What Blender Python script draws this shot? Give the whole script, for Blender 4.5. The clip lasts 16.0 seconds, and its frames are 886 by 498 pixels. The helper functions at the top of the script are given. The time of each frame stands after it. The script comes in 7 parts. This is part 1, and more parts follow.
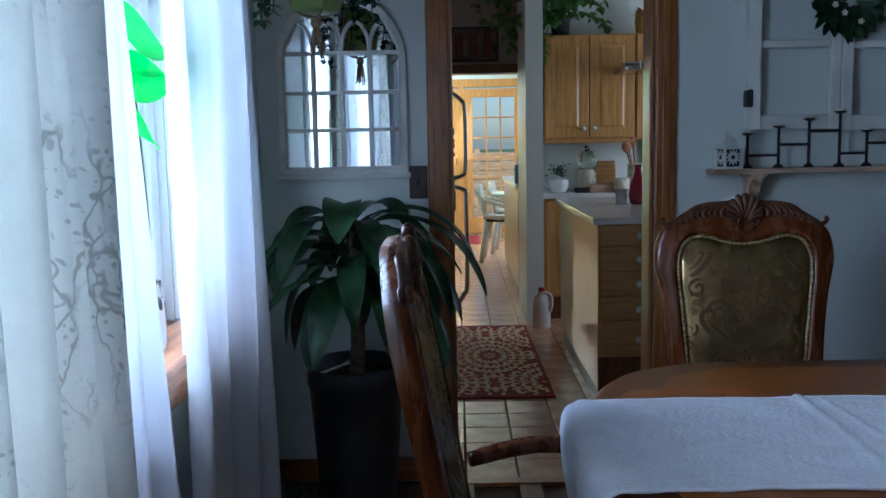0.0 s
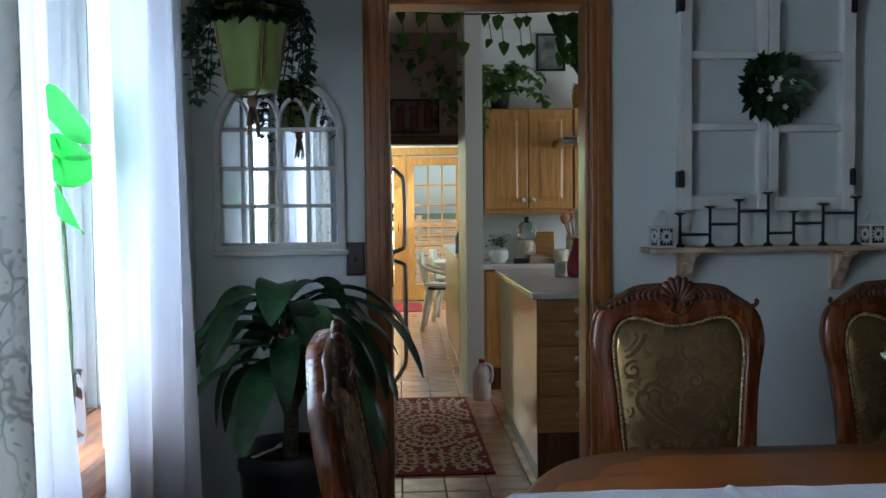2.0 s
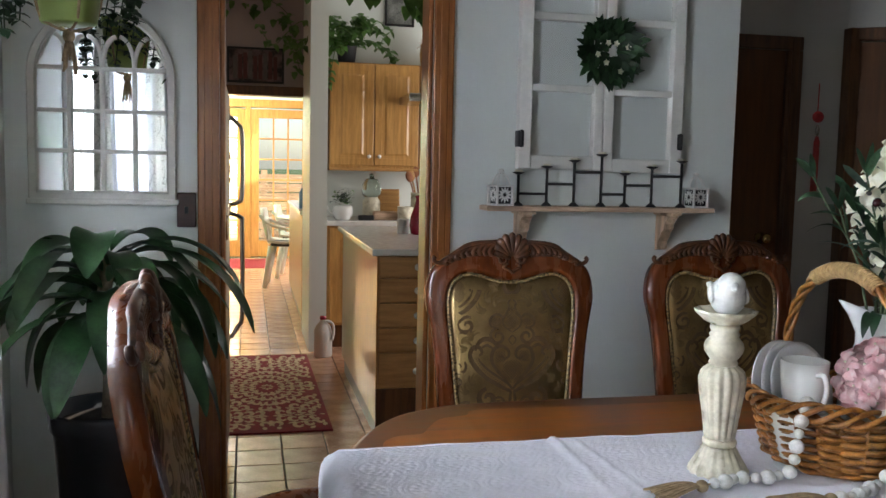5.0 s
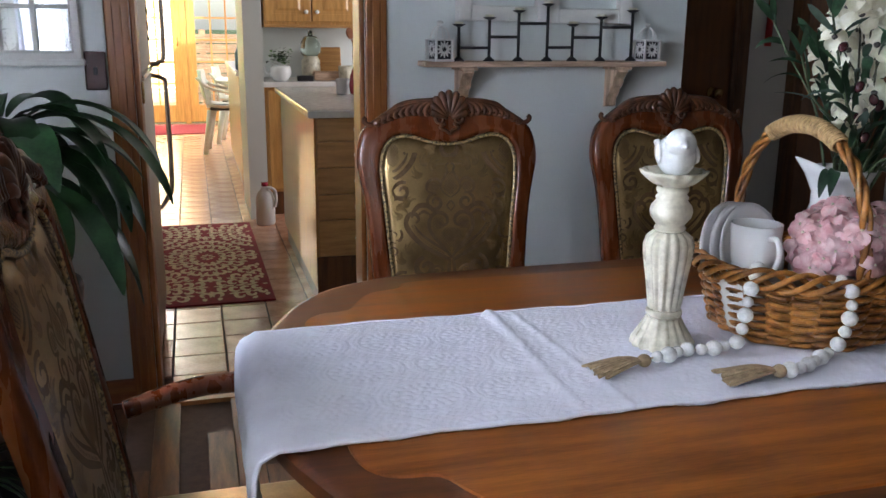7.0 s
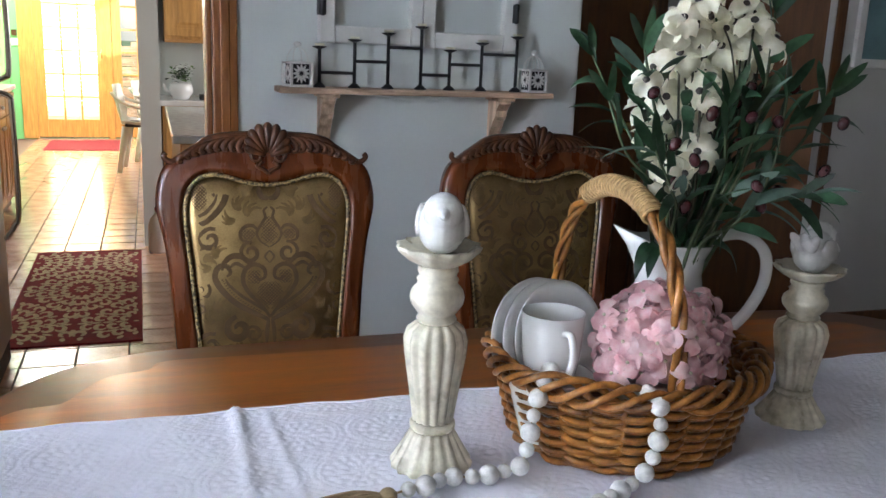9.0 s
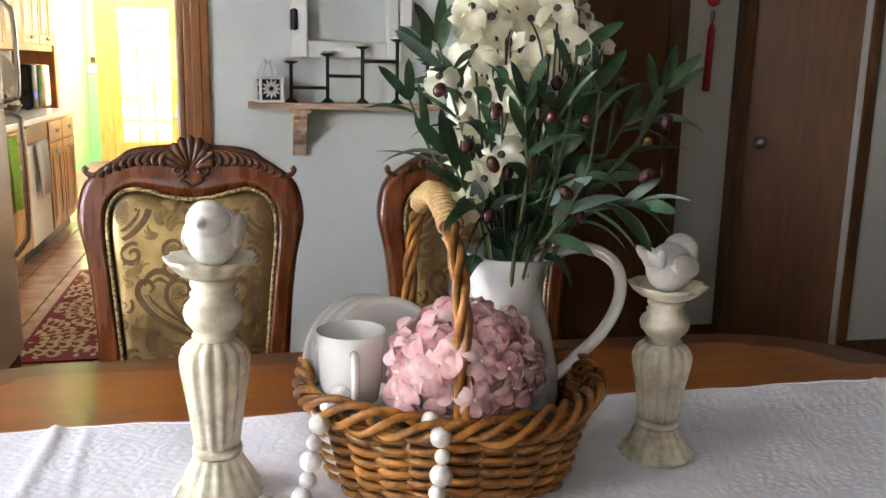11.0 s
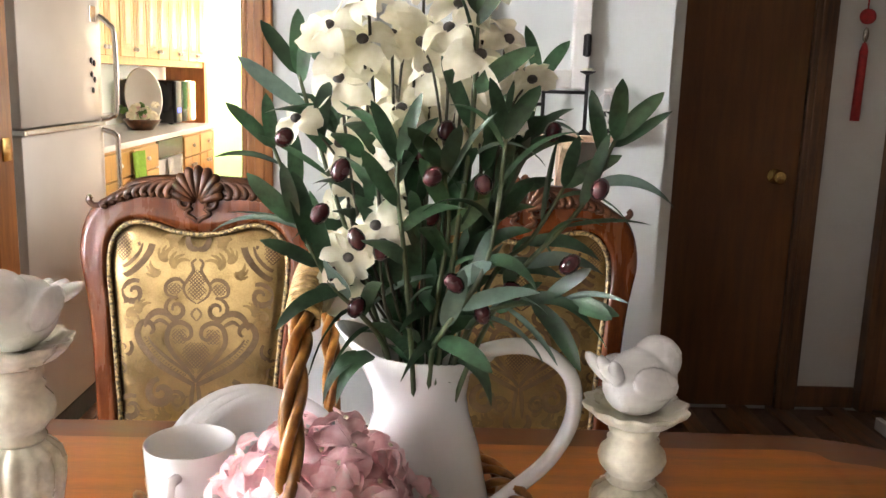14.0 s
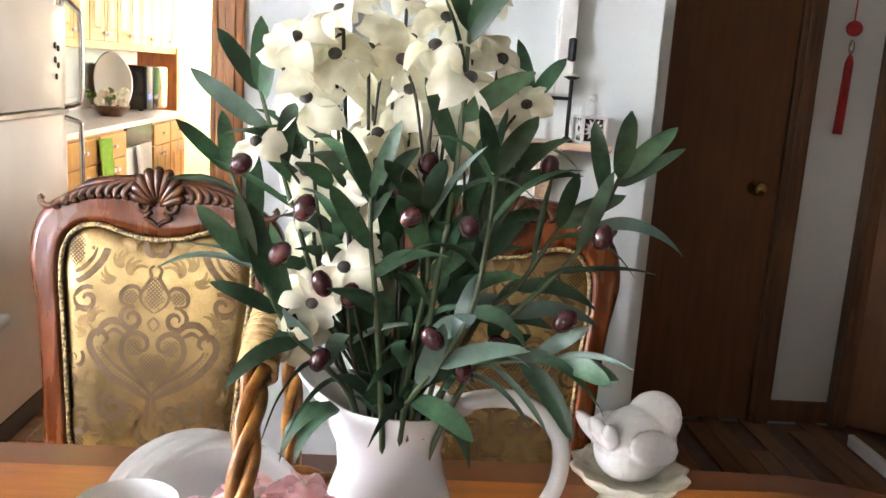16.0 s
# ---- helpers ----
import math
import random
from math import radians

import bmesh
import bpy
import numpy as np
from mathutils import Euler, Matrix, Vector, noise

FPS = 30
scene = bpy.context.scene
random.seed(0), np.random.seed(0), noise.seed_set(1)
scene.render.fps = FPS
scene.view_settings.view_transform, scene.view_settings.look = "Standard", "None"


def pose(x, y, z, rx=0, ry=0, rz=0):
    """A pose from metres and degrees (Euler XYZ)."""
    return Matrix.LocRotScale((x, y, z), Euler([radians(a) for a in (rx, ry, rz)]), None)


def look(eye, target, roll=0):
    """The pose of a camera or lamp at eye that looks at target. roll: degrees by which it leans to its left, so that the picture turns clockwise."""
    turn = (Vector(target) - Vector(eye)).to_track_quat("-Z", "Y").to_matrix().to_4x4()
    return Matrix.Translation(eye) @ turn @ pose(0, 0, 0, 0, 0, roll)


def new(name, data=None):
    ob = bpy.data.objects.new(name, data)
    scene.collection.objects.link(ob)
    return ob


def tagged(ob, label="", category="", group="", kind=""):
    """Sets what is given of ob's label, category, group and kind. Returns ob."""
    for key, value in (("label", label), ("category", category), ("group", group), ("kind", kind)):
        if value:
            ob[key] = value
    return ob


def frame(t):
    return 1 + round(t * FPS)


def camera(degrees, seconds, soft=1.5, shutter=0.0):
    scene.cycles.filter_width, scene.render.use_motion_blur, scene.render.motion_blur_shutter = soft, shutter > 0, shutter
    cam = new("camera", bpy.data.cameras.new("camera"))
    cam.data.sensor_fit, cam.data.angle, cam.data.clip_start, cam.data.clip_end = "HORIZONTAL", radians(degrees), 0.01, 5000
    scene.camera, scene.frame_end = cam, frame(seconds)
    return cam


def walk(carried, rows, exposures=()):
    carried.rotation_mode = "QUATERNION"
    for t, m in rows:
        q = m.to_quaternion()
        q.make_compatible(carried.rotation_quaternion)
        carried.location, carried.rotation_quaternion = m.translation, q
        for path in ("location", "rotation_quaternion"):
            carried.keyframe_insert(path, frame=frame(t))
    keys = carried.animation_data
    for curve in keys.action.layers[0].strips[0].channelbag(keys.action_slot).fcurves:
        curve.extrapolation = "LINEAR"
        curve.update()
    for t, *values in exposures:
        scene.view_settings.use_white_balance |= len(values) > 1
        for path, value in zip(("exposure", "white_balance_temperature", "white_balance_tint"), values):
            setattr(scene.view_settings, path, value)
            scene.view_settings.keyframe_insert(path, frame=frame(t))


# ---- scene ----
cam = camera(53.6, 16.0)
PATH = [
    (0, (0.062, 0.198, 1.261), (0.026, 2.184, 1.027), -1.1),
    (0.5, (0.065, 0.205, 1.26), (0.021, 2.195, 1.059), -1.0),
    (1, (0.072, 0.204, 1.263), (0.075, 2.195, 1.077), -1.1),
    (1.5, (0.071, 0.217, 1.298), (0.138, 2.21, 1.144), -0.8),
    (2, (0.082, 0.22, 1.309), (0.178, 2.215, 1.217), -0.6),
    (2.5, (0.095, 0.225, 1.326), (0.215, 2.221, 1.294), -0.4),
    (3, (0.098, 0.227, 1.334), (0.237, 2.222, 1.359), 0.3),
    (3.5, (0.104, 0.226, 1.332), (0.278, 2.217, 1.396), 0.8),
    (4, (0.113, 0.222, 1.316), (0.385, 2.204, 1.322), 0.7),
    (4.5, (0.122, 0.244, 1.307), (0.5, 2.206, 1.222), 0.8),
    (5, (0.122, 0.261, 1.293), (0.558, 2.204, 1.109), 1.2),
    (5.2, (0.125, 0.269, 1.287), (0.566, 2.207, 1.062), 1.3),
    (7.3, (0.257, 0.427, 1.274), (0.789, 2.289, 0.771), 0.5),
    (7.5, (0.309, 0.444, 1.281), (0.804, 2.315, 0.777), 0.7),
    (8, (0.415, 0.505, 1.281), (0.878, 2.382, 0.771), 1.3),
    (8.5, (0.502, 0.599, 1.294), (1.027, 2.472, 0.831), 2.4),
    (9, (0.597, 0.628, 1.292), (1.221, 2.475, 0.846), 2.3),
    (9.2, (0.644, 0.62, 1.294), (1.254, 2.472, 0.852), 2.0),
    (11.3, (1.02, 0.612, 1.269), (1.426, 2.528, 0.864), 0.9),
    (11.5, (1.059, 0.615, 1.267), (1.453, 2.531, 0.847), 0.5),
    (12, (1.161, 0.665, 1.269), (1.474, 2.579, 0.78), -0.4),
    (12.5, (1.257, 0.696, 1.292), (1.341, 2.663, 0.938), 1.0),
    (13, (1.296, 0.718, 1.293), (1.265, 2.692, 0.974), 1.0),
    (13.5, (1.294, 0.78, 1.293), (1.31, 2.751, 0.954), 1.2),
    (14, (1.279, 0.846, 1.299), (1.339, 2.809, 0.922), 1.9),
    (14.5, (1.266, 0.892, 1.324), (1.407, 2.845, 0.917), 3.4),
    (15, (1.262, 0.92, 1.334), (1.394, 2.877, 0.941), 4.9),
    (15.5, (1.264, 0.935, 1.339), (1.392, 2.893, 0.952), 4.2),
    (16, (1.276, 0.942, 1.321), (1.399, 2.9, 0.931), 3.9),
]
EXPOSURE = [(0, -0.4, 4800, 6), (1.5, -0.45, 5200, 6), (2.5, -0.3, 5750, 7), (3.5, -0.15, 6600, 8), (5, 0.55, 6350, 12), (8, 0.7, 5900, 16), (9, 0.9, 6050, 14), (11.5, 1.6, 7100, 14), (12, 1.7, 7200, 14), (13, 2.1, 7200, 16), (14, 2.25, 7100, 18), (15, 2.5, 6750, 16), (16, 2.45, 6700, 16)]
walk(cam, [(t, look(eye, target, roll)) for t, eye, target, roll in PATH], EXPOSURE)

# ---- light ----
SUN_WAY = Vector((0.30, 0.62, -0.72)).normalized()
world = bpy.data.worlds.new("sky")
scene.world = world
world.use_nodes = True
wn = world.node_tree
sky = wn.nodes.new("ShaderNodeTexSky")
sky.sky_type, sky.sun_disc = "NISHITA", False
sky.sun_elevation = math.asin(-SUN_WAY.z)
sky.sun_rotation = math.atan2(-SUN_WAY.x, -SUN_WAY.y)
wn.links.new(sky.outputs[0], wn.nodes["Background"].inputs[0])
wn.nodes["Background"].inputs[1].default_value = 0.12


def lamp(name, kind, energy, colour, m, **more):
    data = bpy.data.lights.new(name, kind)
    data.energy, data.color = energy, colour
    for key, value in more.items():
        if key == "size":
            data.size = value
        if key == "size_y":
            data.shape, data.size_y = "RECTANGLE", value
        if key == "angle":
            data.angle = value
    ob = new(name, data)
    ob.matrix_world = m
    return ob


lamp("sun", "SUN", 5.0, (1.0, 0.93, 0.82), look((0, 0, 20), Vector((0, 0, 20)) + SUN_WAY), angle=radians(0.5))
# daylight standing in the window openings, some of them added out of view
lamp("daylight_west", "AREA", 112, (0.86, 0.93, 1.0), look((-0.86, 1.25, 1.4), (0.5, 1.35, 1.2)), size=2.2, size_y=1.1)
# fill through the added south window, aimed at the chair fronts
lamp("added_south_light", "AREA", 1.7, (1.0, 0.96, 0.9), look((-0.05, -1.66, 1.45), (0.6, 1.5, 1.0)), size=0.95, size_y=1.2)
lamp("daylight_garden", "AREA", 150, (1.0, 0.89, 0.72), look((-0.31, 12.71, 1.2), (-0.2, 6, 0.6)), size=0.7, size_y=1.6)
# extra light down the unseen skylight, to brighten the far floor
lamp("added_skylight_light", "AREA", 150, (1.0, 0.93, 0.82), look((-0.56, 11.36, 2.74), (-0.5, 11.4, 0), 0), size=0.8, size_y=0.5)
# fill light from two unseen windows added on the kitchen's east side
lamp("added_nook_light", "AREA", 46, (1.0, 0.95, 0.86), look((2.9, 9.6, 1.5), (0, 9.8, 0.8)), size=1.5, size_y=1.0)
lamp("added_kitchen_light", "AREA", 25, (1.0, 0.95, 0.87), look((2.9, 5.67, 1.55), (0.7, 7.0, 0.95)), size=1.4, size_y=0.95)


# ---- materials ----
def material(name, colour, rough=0.6, metal=0.0, vary=0.12, scale=14.0, fine=160.0, bump=0.06, stretch=(1, 1, 1), tint=None,
             coat=0.0, sheen=0.0, piece=0.0, through_light=0.0, contrast=1.0):
    """A surface with colour that varies at two scales, uneven gloss and fine relief."""
    m = bpy.data.materials.new(name)
    m.use_nodes = True
    nt = m.node_tree
    n, ln = nt.nodes, nt.links
    bsdf = n["Principled BSDF"]
    co = n.new("ShaderNodeTexCoord")
    mp = n.new("ShaderNodeMapping")
    mp.inputs["Scale"].default_value = stretch
    ln.new(co.outputs["Object"], mp.inputs[0])
    big, small = n.new("ShaderNodeTexNoise"), n.new("ShaderNodeTexNoise")
    big.inputs["Scale"].default_value, small.inputs["Scale"].default_value = scale, fine
    big.inputs["Detail"].default_value, small.inputs["Detail"].default_value = 5, 3
    for q in (big, small):
        ln.new(mp.outputs[0], q.inputs["Vector"])
    add = n.new("ShaderNodeMath")
    add.operation = "MULTIPLY_ADD"
    add.inputs[1].default_value = 0.35
    ln.new(small.outputs[0], add.inputs[0])
    ln.new(big.outputs[0], add.inputs[2])
    ramp = n.new("ShaderNodeValToRGB")
    dark = [max(0.0, c * (1 - vary * 1.6)) for c in colour]
    lite = [min(1.0, c * (1 + vary)) for c in (tint or colour)]
    ramp.color_ramp.elements[0].color, ramp.color_ramp.elements[1].color = (*dark, 1), (*lite, 1)
    ramp.color_ramp.elements[0].position = 0.675 - 0.25 / contrast
    ramp.color_ramp.elements[1].position = 0.675 + 0.25 / contrast
    ln.new(add.outputs[0], ramp.inputs[0])
    last = ramp.outputs[0]
    if piece:
        info = n.new("ShaderNodeObjectInfo")
        hsv = n.new("ShaderNodeHueSaturation")
        rng = n.new("ShaderNodeMapRange")
        rng.inputs["To Min"].default_value, rng.inputs["To Max"].default_value = 1 - piece, 1 + piece
        ln.new(info.outputs["Random"], rng.inputs[0])
        ln.new(rng.outputs[0], hsv.inputs["Value"])
        ln.new(last, hsv.inputs["Color"])
        last = hsv.outputs[0]
    ln.new(last, bsdf.inputs["Base Color"])
    rr = n.new("ShaderNodeMapRange")
    rr.inputs["To Min"].default_value, rr.inputs["To Max"].default_value = max(0.02, rough - 0.08), min(1, rough + 0.1)
    ln.new(big.outputs[0], rr.inputs[0])
    ln.new(rr.outputs[0], bsdf.inputs["Roughness"])
    bsdf.inputs["Metallic"].default_value = metal
    bsdf.inputs["Coat Weight"].default_value = coat
    bsdf.inputs["Sheen Weight"].default_value = sheen
    if bump:
        b = n.new("ShaderNodeBump")
        b.inputs["Strength"].default_value, b.inputs["Distance"].default_value = min(1, bump * 4), 0.004
        ln.new(add.outputs[0], b.inputs["Height"])
        ln.new(b.outputs[0], bsdf.inputs["Normal"])
    if through_light:
        tr, mix = n.new("ShaderNodeBsdfTranslucent"), n.new("ShaderNodeMixShader")
        ln.new(last, tr.inputs["Color"])
        mix.inputs[0].default_value = through_light
        ln.new(bsdf.outputs[0], mix.inputs[1])
        ln.new(tr.outputs[0], mix.inputs[2])
        ln.new(mix.outputs[0], n["Material Output"].inputs["Surface"])
    return m


def wood(name, colour, tint, axis=2, rough=0.4, scale=9.0, coat=0.0, piece=0.0, vary=0.2, contrast=1.5, bump=0.03):
    st = [7.0, 7.0, 7.0]
    st[axis] = 0.7
    return material(name, colour, rough, 0, vary, scale, 60, bump, st, tint, coat, piece=piece, contrast=contrast)


def glass(name, colour=(1, 1, 1), rough=0.0):
    m = bpy.data.materials.new(name)
    m.use_nodes = True
    b = m.node_tree.nodes["Principled BSDF"]
    b.inputs["Base Color"].default_value = (*colour, 1)
    b.inputs["Roughness"].default_value = rough
    b.inputs["Transmission Weight"].default_value = 1
    b.inputs["IOR"].default_value = 1.45
    return m


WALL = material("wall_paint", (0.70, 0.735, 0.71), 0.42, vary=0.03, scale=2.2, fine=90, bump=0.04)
# for unseen walls, made dark so they bounce little light back
DIMWALL = material("dimmed_wall_paint", (0.30, 0.26, 0.22), 0.7, vary=0.05, scale=2.5, fine=90, bump=0.04)
# unseen dining ceiling, darkened to weaken the light it bounces
CEILD = material("dimmed_ceiling_paint", (0.46, 0.43, 0.39), 0.8, vary=0.04, scale=3)
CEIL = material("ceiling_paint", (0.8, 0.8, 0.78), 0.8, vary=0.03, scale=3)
# copy of the wall paint with the hall's shade put into its colour
HALLDIM = material("shaded_hall_paint", (0.54, 0.53, 0.50), 0.5, vary=0.03, scale=2.2, fine=90, bump=0.04)
MAUVE = material("mauve_paint", (0.40, 0.33, 0.33), 0.7, vary=0.05, scale=3)
GREEN = material("green_paint", (0.22, 0.55, 0.22), 0.6, vary=0.05, scale=3)
PINE = wood("varnished_pine_trim", (0.28, 0.092, 0.020), (0.40, 0.15, 0.036), 2, 0.35, coat=0.2, contrast=0.9, vary=0.14)
PINE_X = wood("varnished_pine_head", (0.28, 0.092, 0.020), (0.40, 0.15, 0.036), 0, 0.35, coat=0.2, contrast=0.9, vary=0.14)
OAK = wood("honey_oak", (0.42, 0.20, 0.055), (0.58, 0.32, 0.10), 2, 0.35, scale=7, coat=0.25, vary=0.12, contrast=0.9)
OAKX = wood("honey_oak_flat", (0.36, 0.17, 0.05), (0.50, 0.27, 0.09), 0, 0.4, scale=7, coat=0.2, vary=0.12, contrast=0.9)
LIGHTOAK = wood("bright_oak", (0.56, 0.25, 0.06), (0.66, 0.34, 0.10), 2, 0.4, scale=7, coat=0.2, vary=0.1, contrast=1.0)
DOORW = wood("dark_walnut_door", (0.115, 0.039, 0.007), (0.155, 0.056, 0.011), 2, 0.5, scale=5, coat=0.0, vary=0.12, contrast=1.0)
DOORF = wood("dark_door_casing", (0.085, 0.030, 0.009), (0.125, 0.048, 0.014), 2, 0.35, scale=5, coat=0.15)
CHERRY = wood("polished_cherry", (0.085, 0.019, 0.004), (0.13, 0.032, 0.007), 2, 0.26, scale=6, coat=0.15, bump=0.003, vary=0.14, contrast=1.0)
CARVE = wood("carved_cherry", (0.050, 0.015, 0.0045), (0.088, 0.029, 0.0085), 2, 0.32, scale=8, coat=0.12, bump=0.01)
TABLEW = wood("table_veneer", (0.21, 0.055, 0.008), (0.33, 0.10, 0.015), 0, 0.36, scale=5, coat=0.05, bump=0.0, contrast=1.0)
TABLEB = wood("table_border_veneer", (0.085, 0.025, 0.008), (0.13, 0.040, 0.012), 0, 0.36, scale=6, coat=0.05, bump=0.0, contrast=1.0)
PLANK = wood("floor_board", (0.13, 0.050, 0.016), (0.21, 0.085, 0.028), 1, 0.32, scale=6, coat=0.2, piece=0.10)
RAWWOOD = wood("pale_raw_wood", (0.50, 0.33, 0.22), (0.62, 0.44, 0.31), 0, 0.6, scale=6)
RAWWOODZ = wood("pale_raw_bracket", (0.50, 0.34, 0.22), (0.62, 0.45, 0.31), 2, 0.6, scale=6)
TILE = material("terracotta_tile", (0.50, 0.25, 0.15), 0.22, vary=0.14, scale=9, fine=70, bump=0.03, tint=(0.58, 0.34, 0.22), piece=0.1, coat=0.2)
GROUT = material("dark_grout", (0.16, 0.10, 0.07), 0.9, vary=0.15, scale=30)
WHITEP = material("white_painted_wood", (0.74, 0.73, 0.69), 0.5, vary=0.08, scale=8, fine=80, bump=0.06)
WHITEW = material("white_window_paint", (0.8, 0.82, 0.82), 0.4, vary=0.04, scale=6)
SILL = wood("varnished_sill", (0.33, 0.13, 0.05), (0.46, 0.20, 0.08), 1, 0.3, coat=0.3)
BARS = material("grey_lattice_paint", (0.07, 0.07, 0.068), 0.5, vary=0.1, scale=30)
BLACK = material("black_iron", (0.018, 0.018, 0.02), 0.45, 0.3, vary=0.2, scale=60)
DARKP = material("charcoal_plastic", (0.028, 0.030, 0.034), 0.45, vary=0.15, scale=18)
CERAMIC = material("white_glazed_ceramic", (0.74, 0.735, 0.72), 0.12, vary=0.02, scale=8, bump=0.0, coat=0.3)
CREAM = material("antique_cream_ceramic", (0.60, 0.54, 0.40), 0.28, vary=0.20, scale=26, fine=120, bump=0.05, tint=(0.70, 0.655, 0.52))
BIRD = material("crackled_white_ceramic", (0.74, 0.74, 0.72), 0.25, vary=0.07, scale=30, bump=0.02)
CLOTHM = material("white_jacquard", (0.82, 0.82, 0.91), 0.9, vary=0.04, scale=20, fine=420, bump=0.12, sheen=0.2)
SHEER = material("white_sheer", (0.88, 0.89, 0.93), 0.9, vary=0.03, scale=6, fine=300, bump=0.02, through_light=0.6)
EMBR = material("embroidered_curtain", (0.86, 0.86, 0.83), 0.85, vary=0.03, scale=30, fine=260, bump=0.05, through_light=0.45)


def embroider(m):
    """Broken twig lines and small buds worked in grey thread over the cloth."""
    n, ln = m.node_tree.nodes, m.node_tree.links
    bsdf = n["Principled BSDF"]
    trans = next(q for q in n if q.type == "BSDF_TRANSLUCENT")
    co, warp, add = n.new("ShaderNodeTexCoord"), n.new("ShaderNodeTexNoise"), n.new("ShaderNodeMixRGB")
    warp.inputs["Scale"].default_value, warp.inputs["Detail"].default_value = 9, 3
    add.blend_type, add.inputs[0].default_value = "ADD", 0.11
    stretch = n.new("ShaderNodeMapping")
    stretch.inputs["Scale"].default_value = (1.0, 1.0, 0.5)
    ln.new(co.outputs["Object"], warp.inputs["Vector"])
    ln.new(co.outputs["Object"], add.inputs[1])
    ln.new(warp.outputs["Color"], add.inputs[2])
    ln.new(add.outputs[0], stretch.inputs[0])
    twig, buds, patch = n.new("ShaderNodeTexVoronoi"), n.new("ShaderNodeTexVoronoi"), n.new("ShaderNodeTexNoise")
    twig.feature, twig.inputs["Scale"].default_value = "DISTANCE_TO_EDGE", 17
    buds.inputs["Scale"].default_value = 75
    patch.inputs["Scale"].default_value, patch.inputs["Detail"].default_value = 7, 2
    ln.new(stretch.outputs[0], twig.inputs["Vector"])
    ln.new(add.outputs[0], buds.inputs["Vector"])
    ln.new(stretch.outputs[0], patch.inputs["Vector"])

    def step(socket, lo, hi, a, b):
        r = n.new("ShaderNodeMapRange")
        r.inputs["From Min"].default_value, r.inputs["From Max"].default_value = lo, hi
        r.inputs["To Min"].default_value, r.inputs["To Max"].default_value = a, b
        ln.new(socket, r.inputs[0])
        return r.outputs[0]

    both, mask = n.new("ShaderNodeMath"), n.new("ShaderNodeMath")
    both.operation, mask.operation = "MAXIMUM", "MULTIPLY"
    ln.new(step(twig.outputs["Distance"], 0.012, 0.04, 1, 0), both.inputs[0])
    ln.new(step(buds.outputs["Distance"], 0.22, 0.34, 0.8, 0), both.inputs[1])
    ln.new(both.outputs[0], mask.inputs[0])
    ln.new(step(patch.outputs[0], 0.42, 0.52, 0, 1), mask.inputs[1])
    mix = n.new("ShaderNodeMixRGB")
    mix.inputs[2].default_value = (0.50, 0.50, 0.47, 1)
    base = bsdf.inputs["Base Color"].links[0].from_socket
    ln.new(mask.outputs[0], mix.inputs[0])
    ln.new(base, mix.inputs[1])
    ln.new(mix.outputs[0], bsdf.inputs["Base Color"])
    ln.new(mix.outputs[0], trans.inputs["Color"])


embroider(EMBR)
WICKER = material("honey_wicker", (0.22, 0.072, 0.010), 0.30, vary=0.35, scale=40, fine=200, bump=0.05, tint=(0.37, 0.155, 0.030), coat=0.2, piece=0.2)
ROPE = material("tan_cord", (0.44, 0.28, 0.12), 0.8, vary=0.25, scale=120, fine=500, bump=0.12)
JUTE = material("jute_fibre", (0.36, 0.26, 0.15), 0.9, vary=0.25, scale=80, fine=400, bump=0.15, piece=0.15)
BEAD = material("whitewashed_bead", (0.72, 0.71, 0.68), 0.6, vary=0.14, scale=120, fine=400, bump=0.06)
GOLD = material("gold_satin", (0.29, 0.19, 0.08), 0.31, 0.92, vary=0.2, scale=16, fine=300, bump=0.04, tint=(0.42, 0.295, 0.13))
DAMASK = material("bronze_damask", (0.115, 0.062, 0.019), 0.55, 0.15, vary=0.22, scale=60, fine=500, bump=0.08)
FEATHER = material("pale_bronze_damask", (0.22, 0.14, 0.052), 0.4, 0.6, vary=0.2, scale=60, fine=500, bump=0.08)
PIPING = material("gold_gimp_braid", (0.30, 0.21, 0.09), 0.5, vary=0.5, scale=160, fine=500, bump=0.1, contrast=3)
LEAF = material("dark_glossy_leaf", (0.030, 0.075, 0.030), 0.3, vary=0.3, scale=14, fine=120, bump=0.03, tint=(0.045, 0.11, 0.04), through_light=0.15, piece=0.25)
OLIVE = material("faux_olive_leaf", (0.022, 0.058, 0.028), 0.33, vary=0.35, scale=30, fine=200, bump=0.04, tint=(0.042, 0.105, 0.050), piece=0.4, through_light=0.08)
OLIVEG = material("grey_olive_leaf", (0.12, 0.19, 0.15), 0.5, vary=0.2, scale=30, fine=200, bump=0.04, piece=0.2, through_light=0.15)
POTHOS = material("pothos_leaf", (0.075, 0.165, 0.035), 0.35, vary=0.25, scale=18, tint=(0.12, 0.25, 0.06), through_light=0.25)
IVY = material("dark_ivy_leaf", (0.02, 0.05, 0.02), 0.45, vary=0.3, scale=30, through_light=0.2)
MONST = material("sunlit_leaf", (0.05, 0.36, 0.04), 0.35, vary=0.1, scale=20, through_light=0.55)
TWIG = material("dark_twig", (0.045, 0.045, 0.025), 0.7, vary=0.25, scale=60)
LEATHER = material("dark_brown_back_cover", (0.035, 0.016, 0.010), 0.5, vary=0.2, scale=20, fine=200, bump=0.05)
STEM = material("leaf_stem", (0.07, 0.10, 0.045), 0.6, vary=0.25, scale=60)
CANE = material("cane_trunk", (0.19, 0.14, 0.09), 0.8, vary=0.35, scale=60, bump=0.1)
SOIL = material("potting_soil", (0.03, 0.022, 0.016), 0.95, vary=0.4, scale=60, bump=0.2)
